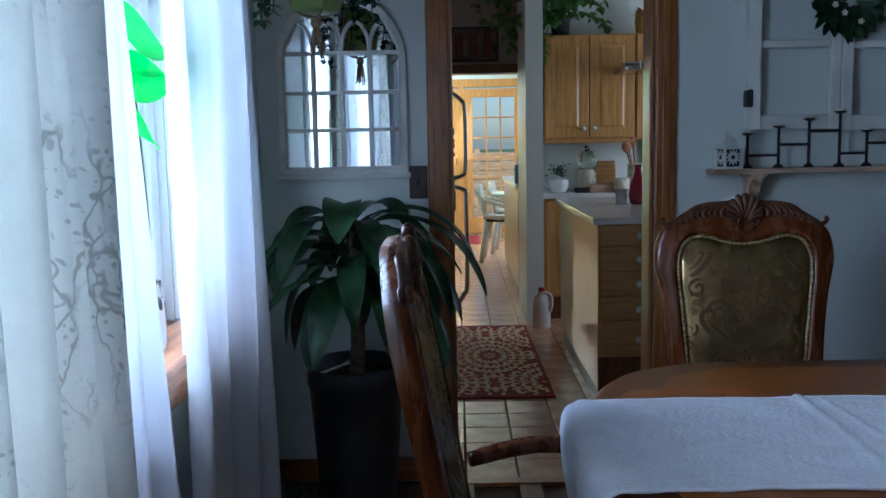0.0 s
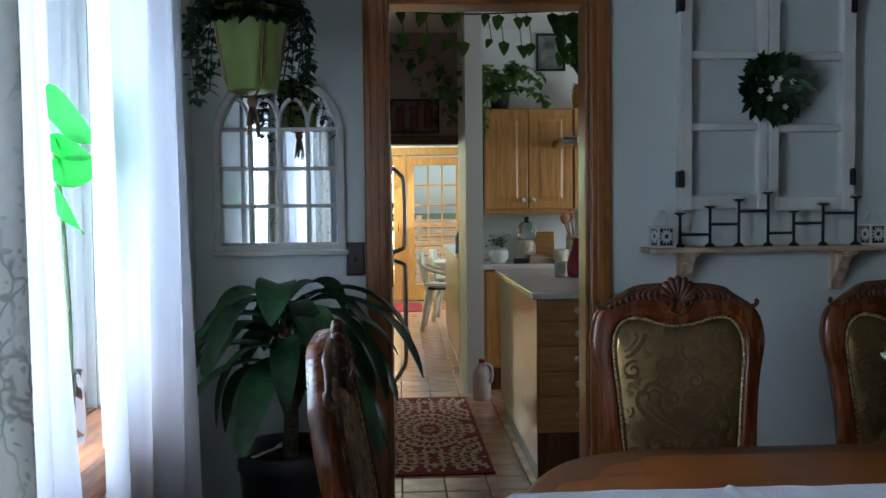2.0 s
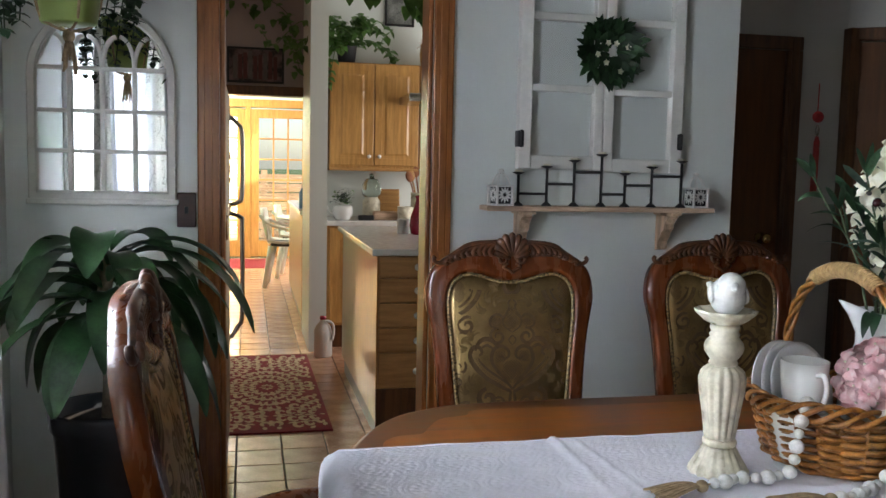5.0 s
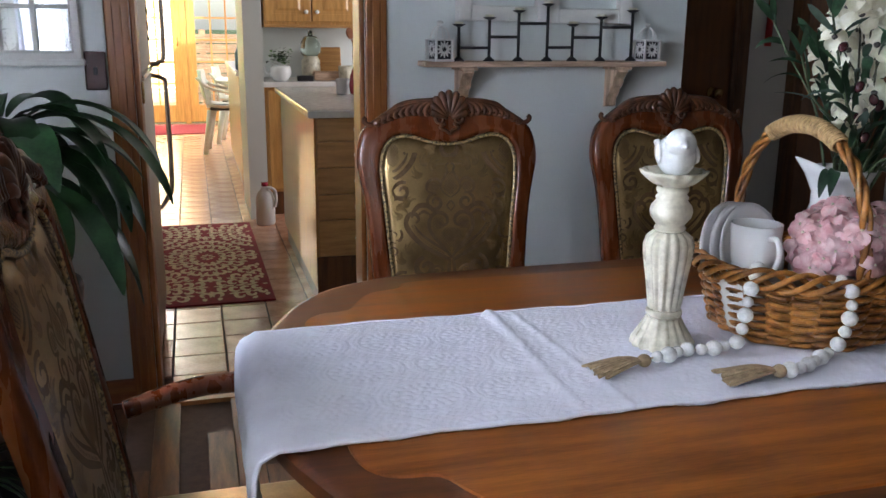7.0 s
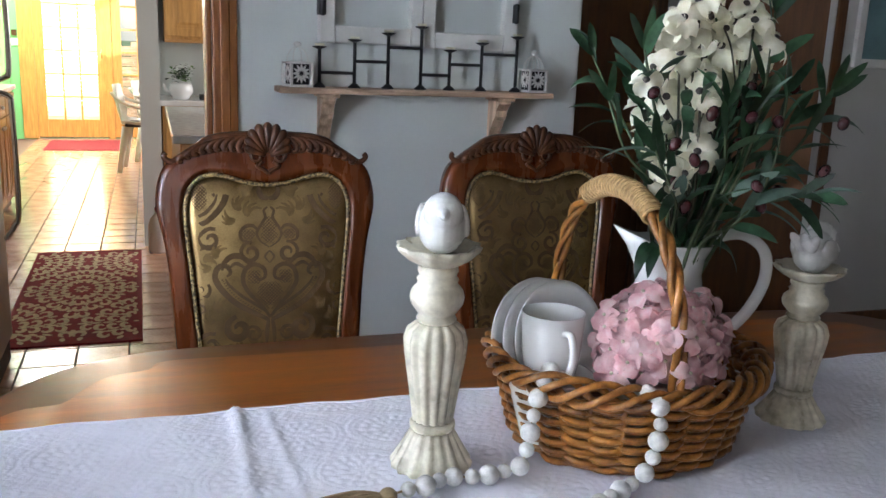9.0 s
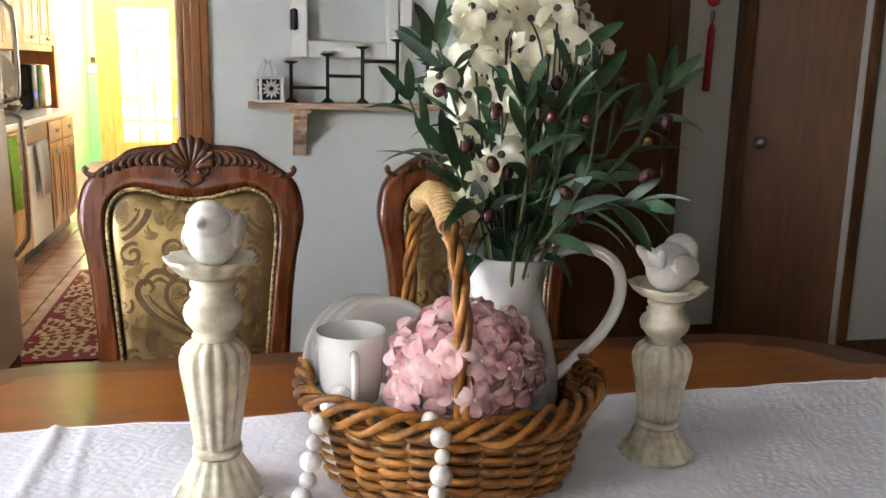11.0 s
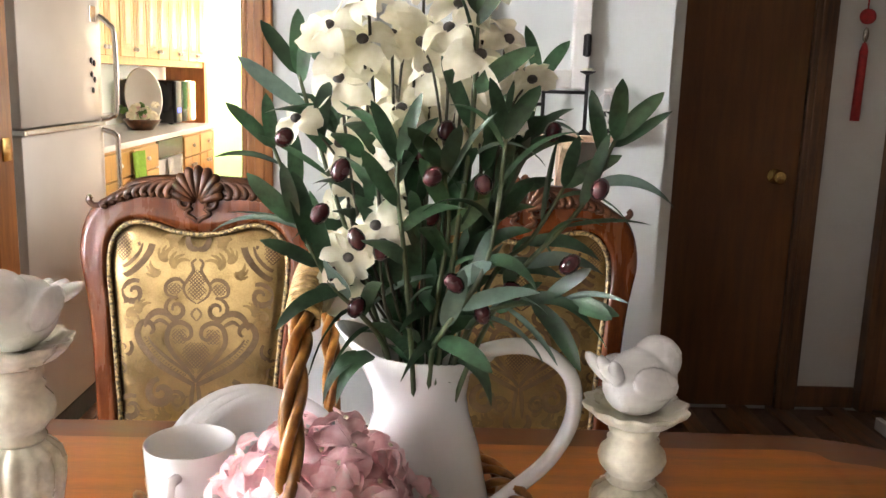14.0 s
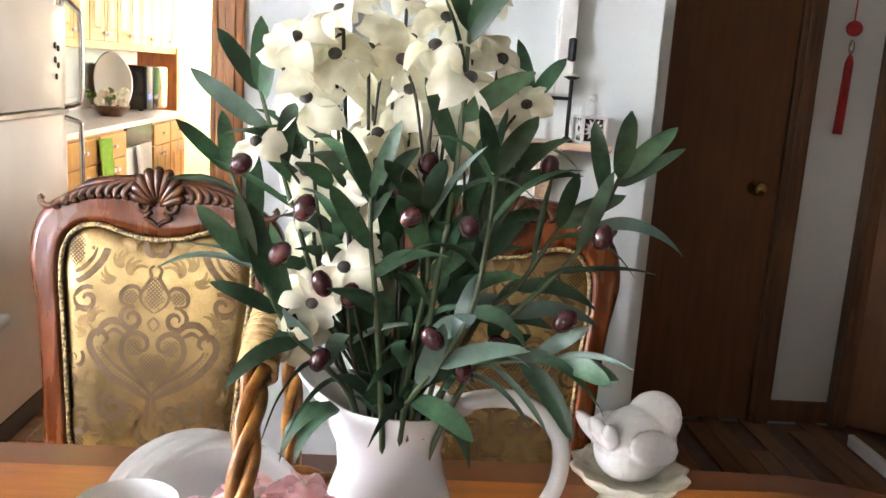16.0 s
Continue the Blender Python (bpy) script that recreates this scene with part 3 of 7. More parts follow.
for k in range(9):
    part("board", box((-3.2, 0.0, 0.05 + 0.155 * k), (3.2, 0.022, 0.19 + 0.155 * k), 0.004), FENCE, fence, smooth=False)
for x in (-3.0, -1.5, 0.0, 1.5, 3.0):
    part("post", box((x - 0.05, 0.023, 0.0), (x + 0.05, 0.12, 1.50), 0.006), FENCE, fence, smooth=False)

# west window of the dining room
win = thing("window_1", (-0.73, 1.26, 0.8), "white painted window with a deep varnished wooden sill", "window", kind="structure")
for lo, hi in (((-0.05, -1.11, 0.035), (0.05, -1.05, 1.13)), ((-0.05, 1.05, 0.035), (0.05, 1.11, 1.13)), ((-0.05, -1.05, 1.06), (0.05, 1.05, 1.13)), ((-0.05, -1.05, 0.035), (0.05, 1.05, 0.11)),
               ((-0.03, -0.03, 0.11), (0.04, 0.03, 1.06)), ((-0.02, 0.96, 0.11), (0.035, 1.05, 1.06)), ((-0.02, 0.03, 0.11), (0.035, 0.10, 1.06)), ((-0.02, 0.10, 0.99), (0.035, 0.96, 1.06)), ((-0.02, 0.10, 0.11), (0.035, 0.96, 0.17))):
    part("window_frame", box(lo, hi, 0.006), WHITEW, win, smooth=False)
for y0, y1 in ((0.1, 0.96), (-1.05, -0.03)):
    pane = part("pane", box((0.0, y0, 0.17), (0.004, y1, 0.99)), GLASS, win, smooth=False)
    pane.visible_shadow = False
part("window_sill", box((0.07, -1.15, -0.05), (0.225, 1.12, 0.036), 0.01), SILL, win, "varnished wooden sill with rounded edge", smooth=False)
part("window_sill", box((-0.05, -1.11, 0.0), (0.07, 1.11, 0.036), 0.004), SILL, win, smooth=False)
part("architrave", box((0.07, 1.11, 0.036), (0.09, 1.19, 1.2), 0.006), WHITEW, win, smooth=False)
part("architrave", box((0.07, -1.19, 1.13), (0.09, 1.11, 1.2), 0.006), WHITEW, win, smooth=False)
latch = part("latch", tube(smooth_path([(0.05, 0.86, 0.10), (0.085, 0.86, 0.12), (0.09, 0.86, 0.16), (0.075, 0.88, 0.17)]), 0.012), BLACK, win, "dark crank handle")
# lattice bars outside the window
lattice = thing("window_lattice", (-0.83, 1.26, 0.8), "thin dark lattice bars outside the window", "window grille", kind="structure")
for i in range(7):
    y = -1.0 + i * 0.34
    part("bar", tube([(0, y, 0.05), (0, y + 0.3, 1.1)], 0.006, 6), BARS, lattice)
    part("bar", tube([(0.012, y + 0.3, 0.05), (0.012, y, 1.1)], 0.006, 6), BARS, lattice)
# roman blind gathered at the window head
blind = thing("window_blind", (-0.62, 1.26, 1.86), "raised pale slatted blind gathered under the window head", "blind")
for i in range(7):
    part("slat", box((-0.03, -1.08, 0.16 - i * 0.024), (0.022 + 0.004 * (i % 2), 1.08, 0.177 - i * 0.024), 0.004), RAWWOOD if i % 3 == 2 else WHITEP, blind, smooth=False)

# south window, out of view behind the walk, added for its light
win2 = thing("added_window_2", (-0.05, -1.67, 0.8), "unseen white window added behind pale curtains", "window", kind="structure")
for lo, hi in (((-0.53, -0.04, 0), (-0.47, 0.04, 1.25)), ((0.47, -0.04, 0), (0.53, 0.04, 1.25)), ((-0.47, -0.04, 1.19), (0.47, 0.04, 1.25)), ((-0.47, -0.04, 0), (0.47, 0.04, 0.06)), ((-0.03, -0.04, 0.06), (0.03, 0.04, 1.19))):
    part("window_frame", box(lo, hi, 0.006), WHITEW, win2, smooth=False)


# curtains: a wavy sheet with thickness
def curtain(name, x, y0, y1, z0, z1, waves, amp, mat, label, axis="y", top=None, seed=0, hem=None):
    rnd = random.Random(seed)
    ph = [rnd.uniform(0, 6.28) for _ in range(3)]
    c = thing(name, (0, 0, z0), label, "curtain")

    def sheet(s0, s1, m, pname, off=0.0):
        bm = bmesh.new()
        n, rows = max(8, int(waves * 12 * (s1 - s0))), 14
        grid = []
        for j in range(rows + 1):
            v = j / rows
            a0, a1 = (y0, y1) if top is None else (y0 + (top[0] - y0) * v, y1 + (top[1] - y1) * v)
            row = []
            for i in range(n + 1):
                s = s0 + (s1 - s0) * i / n
                w = amp * (math.sin(s * waves * 6.283 + ph[0]) + 0.35 * math.sin(s * waves * 14.1 + ph[1] + v)) * (1.05 - 0.25 * v)
                drift = 0.012 * math.sin(v * 4 + s * 9 + ph[2])
                a = a0 + (a1 - a0) * s
                pt = (x + w + drift + off, a, (z1 - z0) * v) if axis == "y" else (a, x + w + drift + off, (z1 - z0) * v)
                row.append(bm.verts.new(pt))
            grid.append(row)
        for p, q in zip(grid, grid[1:]):
            for i in range(n):
                bm.faces.new((p[i], p[i + 1], q[i + 1], q[i]))
        ob = part(pname, bm, m, c)
        sol = ob.modifiers.new("thickness", "SOLIDIFY")
        sol.thickness = 0.0015
        return ob

    if hem:
        sheet(0, hem[0], mat, "sheer_panel")
        sheet(hem[0], 1, hem[1], "embroidered_panel")
    else:
        sheet(0, 1, mat, "panel")
    return c


curtain("sheer_curtain", -0.475, 1.86, 2.56, 0.04, 2.3, 4.0, 0.032, SHEER, "white sheer curtain with an embroidered edge, backlit by the window", seed=2, hem=(0.84, EMBR))
curtain("sheer_curtain", -0.46, 1.36, 1.69, 0.04, 2.3, 2.6, 0.032, SHEER, "white sheer curtain panel beside the window", top=(1.3, 1.50), seed=5)
curtain("embroidered_curtain", -0.43, 0.92, 1.38, 0.04, 2.3, 4.2, 0.05, EMBR, "pale grey curtain with embroidered twigs", top=(0.92, 1.32), seed=8)
# panel out of view, its width set to hold back window light
curtain("embroidered_curtain", -0.47, 0.05, 0.75, 0.04, 2.3, 5.5, 0.036, EMBR, "pale grey curtain with embroidered twigs", seed=11)
# curtains of the added south window
curtain("window_drape", -1.5, -0.64, -0.44, 0.05, 2.3, 4, 0.03, SHEER, "white curtain drawn to the side of a window", axis="x", seed=14)
curtain("window_drape", -1.5, 0.42, 0.75, 0.05, 2.3, 4, 0.03, SHEER, "white curtain drawn to the side of a window", axis="x", seed=17)
rod = thing("curtain_rod", (-0.5, 1.3, 2.32), "white metal curtain rod above the window", "curtain rod")
part("pole", tube([(0, -1.5, 0), (0, 1.35, 0)], 0.012), WHITEW, rod)
for y in (-1.4, 1.2):
    part("bracket", tube([(-0.16, y, 0), (0, y, 0)], 0.008), WHITEW, rod)
rod2 = thing("curtain_rod", (0.05, -1.5, 2.32), "white metal curtain rod above the window", "curtain rod")
part("pole", tube([(-0.69, 0, 0), (0.8, 0, 0)], 0.012), WHITEW, rod2)
for x in (-0.6, 0.7):
    part("bracket", tube([(x, -0.1, 0), (x, 0, 0)], 0.008), WHITEW, rod2)

# woven blind behind the glass of the first garden door
CANEB = material("straw_blind", (0.90, 0.78, 0.54), 0.8, vary=0.12, scale=20, fine=200, bump=0.05, piece=0.12, through_light=0.4)
blind = thing("woven_blind", (-0.31, 12.665, 0.22), "straw coloured slatted blind hung behind the glass door", "blind")
slat = box((-0.36, -0.003, 0), (0.36, 0.0, 0.046), 0.001)
for k in range(36):
    bm = slat.copy()
    bmesh.ops.translate(bm, vec=(0, 0, 0.05 * k), verts=bm.verts)
    part("slat", bm, CANEB, blind, smooth=False)
part("head_rail", box((-0.365, -0.012, 1.80), (0.365, 0.012, 1.835), 0.003), CANEB, blind, smooth=False)


# ---- dining table ----
TX, TY, TZ = 1.24, 1.61, 0.768
table = thing("dining_table", (TX, TY, 0), "polished cherry dining table with inlaid border and clipped corners", "table")


def table_outline(inset, n=10):
    """Long sides bow slightly, ends are rounded and the corners sweep in with a small notch."""
    hx, hy = 0.97 - inset, 0.545 - inset
    q = [(hx, 0.0), (hx - 0.012, 0.16), (hx - 0.05, 0.28), (hx - 0.10, 0.385 - inset * 0.3), (hx - 0.17, hy - 0.075), (hx - 0.27, hy - 0.022), (hx - 0.36, hy - 0.006), (hx - 0.6, hy), (0, hy)]
    right = smooth_path([(x, y, 0) for x, y in q], 5)
    loop = [(p.x, p.y) for p in right]
    loop += [(-x, y) for x, y in loop[::-1][1:]]
    loop += [(x, -y) for x, y in loop[::-1][1:-1]]
    return loop


def plate(loop, z0, z1, bm=None, lip=0.006):
    """A slab of that outline with a rounded edge."""
    bm = bm or bmesh.new()
    rings = []
    for k, z in ((1 - lip * 2, z0), (1.0, z0 + lip), (1.0, z1 - lip), (1 - lip, z1 - lip * 0.25), (1 - lip * 2.2, z1)):
        rings.append([bm.verts.new((x * k, y * k, z)) for x, y in loop])
    n = len(loop)
    for p, q in zip(rings, rings[1:]):
        for i in range(n):
            bm.faces.new((p[i], p[(i + 1) % n], q[(i + 1) % n], q[i]))
    bm.faces.new(rings[0][::-1])
    bm.faces.new(rings[-1])
    return bm


part("tabletop", plate(table_outline(0), TZ - 0.036, TZ - 0.004), TABLEB, table, smooth="auto")


def inlay_outline():
    hx, hy = 0.87, 0.465
    q = [(hx, 0.0), (hx, 0.23), (hx - 0.03, 0.30), (hx - 0.09, 0.315), (hx - 0.115, 0.36), (hx - 0.15, 0.41), (hx - 0.21, 0.43), (hx - 0.24, hy), (hx - 0.4, hy), (0, hy)]
    right = smooth_path([(x, y, 0) for x, y in q], 4)
    loop = [(p.x, p.y) for p in right]
    loop += [(-x, y) for x, y in loop[::-1][1:]]
    loop += [(x, -y) for x, y in loop[::-1][1:-1]]
    return loop


part("inlay", plate(inlay_outline(), TZ - 0.008, TZ, lip=0.0004), TABLEW, table, "figured veneer centre panel", smooth="auto")
part("apron", plate([(x * 0.86, y * 0.8) for x, y in table_outline(0)], TZ - 0.13, TZ - 0.037), CHERRY, table, smooth="auto")
for sx in (-1, 1):
    for sy in (-1, 1):
        pts = smooth_path([(sx * 0.70, sy * 0.33, TZ - 0.12), (sx * 0.73, sy * 0.36, 0.5), (sx * 0.70, sy * 0.34, 0.25), (sx * 0.72, sy * 0.36, 0.03)])
        part("leg", tube(pts, [0.05 - 0.022 * math.sin(math.pi * i / (len(pts) - 1) * 0.8) for i in range(len(pts))], 10), CHERRY, table)

# table runner with raised rings and pebbled ground
runner = thing("table_runner", (TX, TY, TZ), "white embossed jacquard runner with fold creases, draped over the table end", "tablecloth")
bm = bmesh.new()
prof = []
for i in range(801):
    s = -1.22 + 2.44 * i / 800
    ax = abs(s)
    if ax < 0.945:
        prof.append((s, 0.004))
    else:
        d = ax - 0.945
        a = min(d / 0.045, 1.0) * math.pi / 2
        x = 0.945 + 0.03 * math.sin(a)
        z = 0.004 - 0.03 * (1 - math.cos(a)) - max(0, d - 0.045)
        prof.append((math.copysign(x + 0.012 * math.sin(d * 20), s), z))
NY = 148


def emboss(x, v):
    """Height of the raised weave: rows of ringed medallions filled with small petals."""
    ry = round(v / 0.112)
    sh = 0.068 if ry % 2 else 0.0
    dx, dy = (x + sh + 0.068) % 0.136 - 0.068, v - ry * 0.112
    r = math.hypot(dx, dy * 1.18)
    th = math.atan2(dy, dx)
    h = 0.0
    for rr in (0.063, 0.055):
        h += 0.0011 * math.exp(-((r - rr) / 0.0024) ** 2)
    if r < 0.050:
        n = 6 if r < 0.017 else 12 if r < 0.034 else 18
        h += 0.0016 * max(0.0, math.cos(th * n + 40 * r)) * (0.5 - 0.5 * math.cos(r * 370))
    elif r > 0.068:
        h += 0.0012 * max(0.0, math.sin(x * 520 + v * 90) * math.sin(v * 480 - x * 60))
    return h + 0.0003 * math.sin(x * 311 + v * 173) * math.sin(v * 269)


grid = []
for i, (x, z) in enumerate(prof):
    row = []
    for j in range(NY + 1):
        v = -0.222 + 0.444 * j / NY
        edge = 0.003 * math.sin(x * 23) + 0.002 * math.sin(x * 57 + 1)
        wav = 0.0012 * math.sin(x * 31 + v * 13) + 0.001 * math.sin(x * 17 - v * 29)
        crease = 0.007 * math.exp(-((x + 0.545 - 0.004 * math.sin(v * 9)) / 0.010) ** 2) * (0.35 + 0.65 * (j / NY) ** 3) + 0.003 * math.exp(-((x - 0.73 - v * 0.08) / 0.012) ** 2) \
            + 0.0025 * math.exp(-((x + 0.49 + v * 0.05) / 0.008) ** 2)
        hang = max(0.0, -z) * 0.06 * math.sin(v * 30)
        row.append(bm.verts.new((x + math.copysign(hang, x), v * (1 - 0.02 * (j in (0, NY))) + (edge if j in (0, NY) else edge * abs(v) / 0.222), z + max(wav, -0.001) + crease + emboss(i * 0.00305, v))))
    grid.append(row)
for p, q in zip(grid, grid[1:]):
    for j in range(NY):
        bm.faces.new((p[j], q[j], q[j + 1], p[j + 1]))
cl = part("cloth", bm, CLOTHM, runner)
sol = cl.modifiers.new("thickness", "SOLIDIFY")
sol.thickness = 0.003
for v in (-0.219, 0.219):
    part("hem", tube([(x, v + 0.003 * math.sin(x * 23) + 0.002 * math.sin(x * 57 + 1), z + 0.0015) for x, z in prof[::8]], 0.0028, 6), CLOTHM, runner)


# ---- dining chairs ----
def back_loops(n=96):
    """Outer and inner outlines of the chair back in x-z, upright, z from the seat."""
    outer = [(0.0, 0.622), (0.055, 0.621), (0.112, 0.615), (0.152, 0.594), (0.19, 0.569), (0.222, 0.543), (0.237, 0.505), (0.241, 0.46), (0.234, 0.42), (0.224, 0.37), (0.214, 0.28), (0.206, 0.16), (0.196, 0.04), (0.15, 0.015), (0.0, 0.01)]
    inner = [(0.0, 0.506), (0.045, 0.511), (0.085, 0.523), (0.120, 0.529), (0.152, 0.520), (0.174, 0.493), (0.182, 0.455), (0.180, 0.40), (0.173, 0.33), (0.167, 0.26), (0.159, 0.17), (0.15, 0.10), (0.11, 0.075), (0.05, 0.072), (0.0, 0.07)]
    def full(h):
        right = smooth_path([(x, 0, z) for x, z in h], 5)
        pts = [(p.x, p.z) for p in right]
        return pts + [(-x, z) for x, z in pts[::-1][1:-1]]
    return full(outer), full(inner)


def chair(name, at, rz, label, arms=False, recline=7):
    """Faces -y when rz is 0."""
    c = thing(name, at, label, "chair", "carved dining chairs", rz)
    lean = Matrix.Translation((0, 0.205, 0.47)) @ Matrix.Rotation(radians(-recline), 4, "X")

    def lay(bm):
        bmesh.ops.transform(bm, matrix=lean, verts=bm.verts)
        return bm

    outer, inner = back_loops()
    n = len(outer)
    bm = bmesh.new()
    rings = []
    for s, y in ((0, 0.016), (0, -0.006), (0.08, -0.016), (0.3, -0.020), (0.62, -0.016), (0.8, -0.022), (0.93, -0.018), (1, -0.006), (1, 0.016)):
        rings.append([bm.verts.new((o[0] + (i[0] - o[0]) * s, y, o[1] + (i[1] - o[1]) * s)) for o, i in zip(outer, inner)])
    rings.append(rings[0])
    for p, q in zip(rings, rings[1:]):
        for i in range(n):
            bm.faces.new((p[i], q[i], q[(i + 1) % n], p[(i + 1) % n]))
    part("back_frame", lay(bm), CHERRY, c, "polished cherry frame with waisted sides")
    # upholstery, slightly domed
    bm = bmesh.new()
    rings = []
    for s, y in ((1.0, 0.004), (0.97, -0.008), (0.85, -0.014), (0.6, -0.018), (0.3, -0.020)):
        rings.append([bm.verts.new((x * s, y, 0.29 + (z - 0.29) * s)) for x, z in inner])
    for p, q in zip(rings, rings[1:]):
        for i in range(n):
            bm.faces.new((p[i], q[i], q[(i + 1) % n], p[(i + 1) % n]))
    bm.faces.new(rings[-1])
    part("backrest", lay(bm), GOLD, c, "gold damask upholstery")
    bm = bmesh.new()
    bm.faces.new([bm.verts.new((x, 0.015, z)) for x, z in inner])
    part("back_cover", lay(bm), LEATHER, c, "dark brown cover behind the back")
    bm = tube([(x * 0.985, -0.013, 0.29 + (z - 0.29) * 0.985) for x, z in inner], 0.005, 6, closed=True)
    part("piping", lay(bm), PIPING, c, "braided gold piping")
    # woven damask lying on the cover: a lattice-filled heart under a crown, side scrolls and feathers
    def weave_y(x, z):
        k = max(abs(x) / (0.152 + (z - 0.1) * 0.07), abs(z - 0.29) / 0.226)
        return float(np.interp(k, (0.3, 0.6, 0.85, 0.97, 1.0), (-0.020, -0.018, -0.014, -0.008, -0.004))) - 0.0009

    def strip(bm, pts, w, mirror=True):
        for sgn in ((1, -1) if mirror else (1,)):
            q = [Vector((p[0] * sgn, weave_y(p[0], p[2]), p[2])) for p in pts]
            m = len(q) - 1
            row = []
            for i, p in enumerate(q):
                d = (q[min(i + 1, m)] - q[max(i - 1, 0)]).normalized()
                s = Vector((-d.z, 0, d.x))
                k = w * (0.35 + 0.65 * math.sin(math.pi * min(1, 0.12 + 0.88 * i / m)))
                row.append((bm.verts.new(p + s * k), bm.verts.new(p - s * k)))
            for a, b in zip(row, row[1:]):
                bm.faces.new((a[0], b[0], b[1], a[1]))

    def stroke(bm, pts, w):
        strip(bm, smooth_path([(x, 0, z) for x, z in pts], 5), w)

    def lattice_fill(bm, cx, cz, hw, hh, step=0.0075):
        """Crossing threads inside an oval."""
        n = int((hw + hh) / step) + 1
        for sl in (1, -1):
            for k in range(-n, n + 1):
                pts = []
                for j in range(13):
                    z = -hh + 2 * hh * j / 12
                    x = k * step + sl * z
                    if (x / hw) ** 2 + (z / hh) ** 2 <= 1:
                        pts.append((cx + x, 0, cz + z))
                if len(pts) > 1:
                    strip(bm, pts, 0.0013, cx > 0)

    dark, pale = bmesh.new(), bmesh.new()
    # crown and its lobes
    stroke(dark, ((0.003, 0.455), (0.011, 0.447), (0.008, 0.432), (0.018, 0.415), (0.027, 0.398), (0.020, 0.380), (0.001, 0.366)), 0.0034)
    lattice_fill(dark, 0.0, 0.404, 0.021, 0.036)
    lattice_fill(dark, 0.045, 0.395, 0.015, 0.014)
    stroke(dark, ((0.026, 0.405), (0.036, 0.414), (0.052, 0.412), (0.063, 0.399), (0.060, 0.383), (0.045, 0.379)), 0.0042)
    strip(dark, spiral((0.041, 0.354), 0.025, 1.35, 1.7, -1), 0.0050)
    stroke(dark, ((0.0, 0.358), (0.010, 0.345), (0.0, 0.331)), 0.0024)
    # crescents over the heart
    stroke(dark, ((0.045, 0.330), (0.060, 0.345), (0.082, 0.347), (0.099, 0.333), (0.104, 0.316)), 0.0066)
    stroke(dark, ((0.056, 0.322), (0.073, 0.331), (0.088, 0.322)), 0.0042)
    # side plumes of the heart with a beaded channel
    stroke(dark, ((0.004, 0.203), (0.035, 0.219), (0.076, 0.243), (0.107, 0.275), (0.119, 0.301), (0.112, 0.323), (0.094, 0.325), (0.086, 0.311), (0.094, 0.302)), 0.0068)
    stroke(dark, ((0.004, 0.218), (0.035, 0.240), (0.066, 0.261), (0.089, 0.283), (0.097, 0.297)), 0.0036)
    bead_line = smooth_path([(0.022, 0, 0.221), (0.055, 0, 0.241), (0.084, 0, 0.266), (0.104, 0, 0.295)], 6)
    for p in bead_line:
        strip(dark, [p + Vector((-0.0026, 0, 0.0016)), p, p + Vector((0.0026, 0, -0.0016))], 0.0014)
    # heart
    stroke(dark, ((0.0, 0.208), (0.020, 0.236), (0.044, 0.262), (0.059, 0.290), (0.053, 0.318), (0.033, 0.328), (0.013, 0.318), (0.011, 0.300), (0.024, 0.293), (0.031, 0.304)), 0.0052)
    stroke(pale, ((0.003, 0.226), (0.022, 0.250), (0.042, 0.272), (0.050, 0.293)), 0.0036)
    lattice_fill(dark, 0.0, 0.262, 0.030, 0.032)
    lattice_fill(dark, 0.034, 0.300, 0.016, 0.018)
    # stem, base and lower curls
    strip(dark, spiral((0.070, 0.184), 0.029, 1.2, 1.4, -1), 0.0088)
    strip(dark, spiral((0.038, 0.172), 0.017, 1.25, 0.9, 1), 0.0050)
    stroke(dark, ((0.004, 0.205), (0.008, 0.175), (0.009, 0.145)), 0.0046)
    stroke(dark, ((0.0, 0.116), (0.016, 0.119), (0.024, 0.134), (0.020, 0.152)), 0.0072)
    # plumes in the upper corners
    stroke(dark, ((0.168, 0.412), (0.135, 0.424), (0.104, 0.455), (0.092, 0.485), (0.104, 0.504), (0.122, 0.496), (0.117, 0.478)), 0.0070)
    stroke(dark, ((0.166, 0.430), (0.140, 0.441), (0.119, 0.463), (0.111, 0.483)), 0.0040)
    lattice_fill(dark, 0.150, 0.478, 0.020, 0.030)
    strip(dark, spiral((0.127, 0.384), 0.026, 1.3, 2.0, -1), 0.0066)
    strip(dark, spiral((0.155, 0.365), 0.014, 1.3, 0.6, 1), 0.0042)
    # scrolls down the sides
    strip(dark, spiral((0.150, 0.272), 0.021, 1.3, 2.4, 1), 0.0052)
    strip(dark, spiral((0.152, 0.232), 0.016, 1.2, 0.2, -1), 0.0046)
    strip(dark, spiral((0.132, 0.150), 0.027, 1.25, 2.0, -1), 0.0066)
    lattice_fill(dark, 0.140, 0.113, 0.016, 0.020)
    stroke(dark, ((0.0, 0.474), (0.014, 0.477), (0.021, 0.491), (0.018, 0.506)), 0.0066)
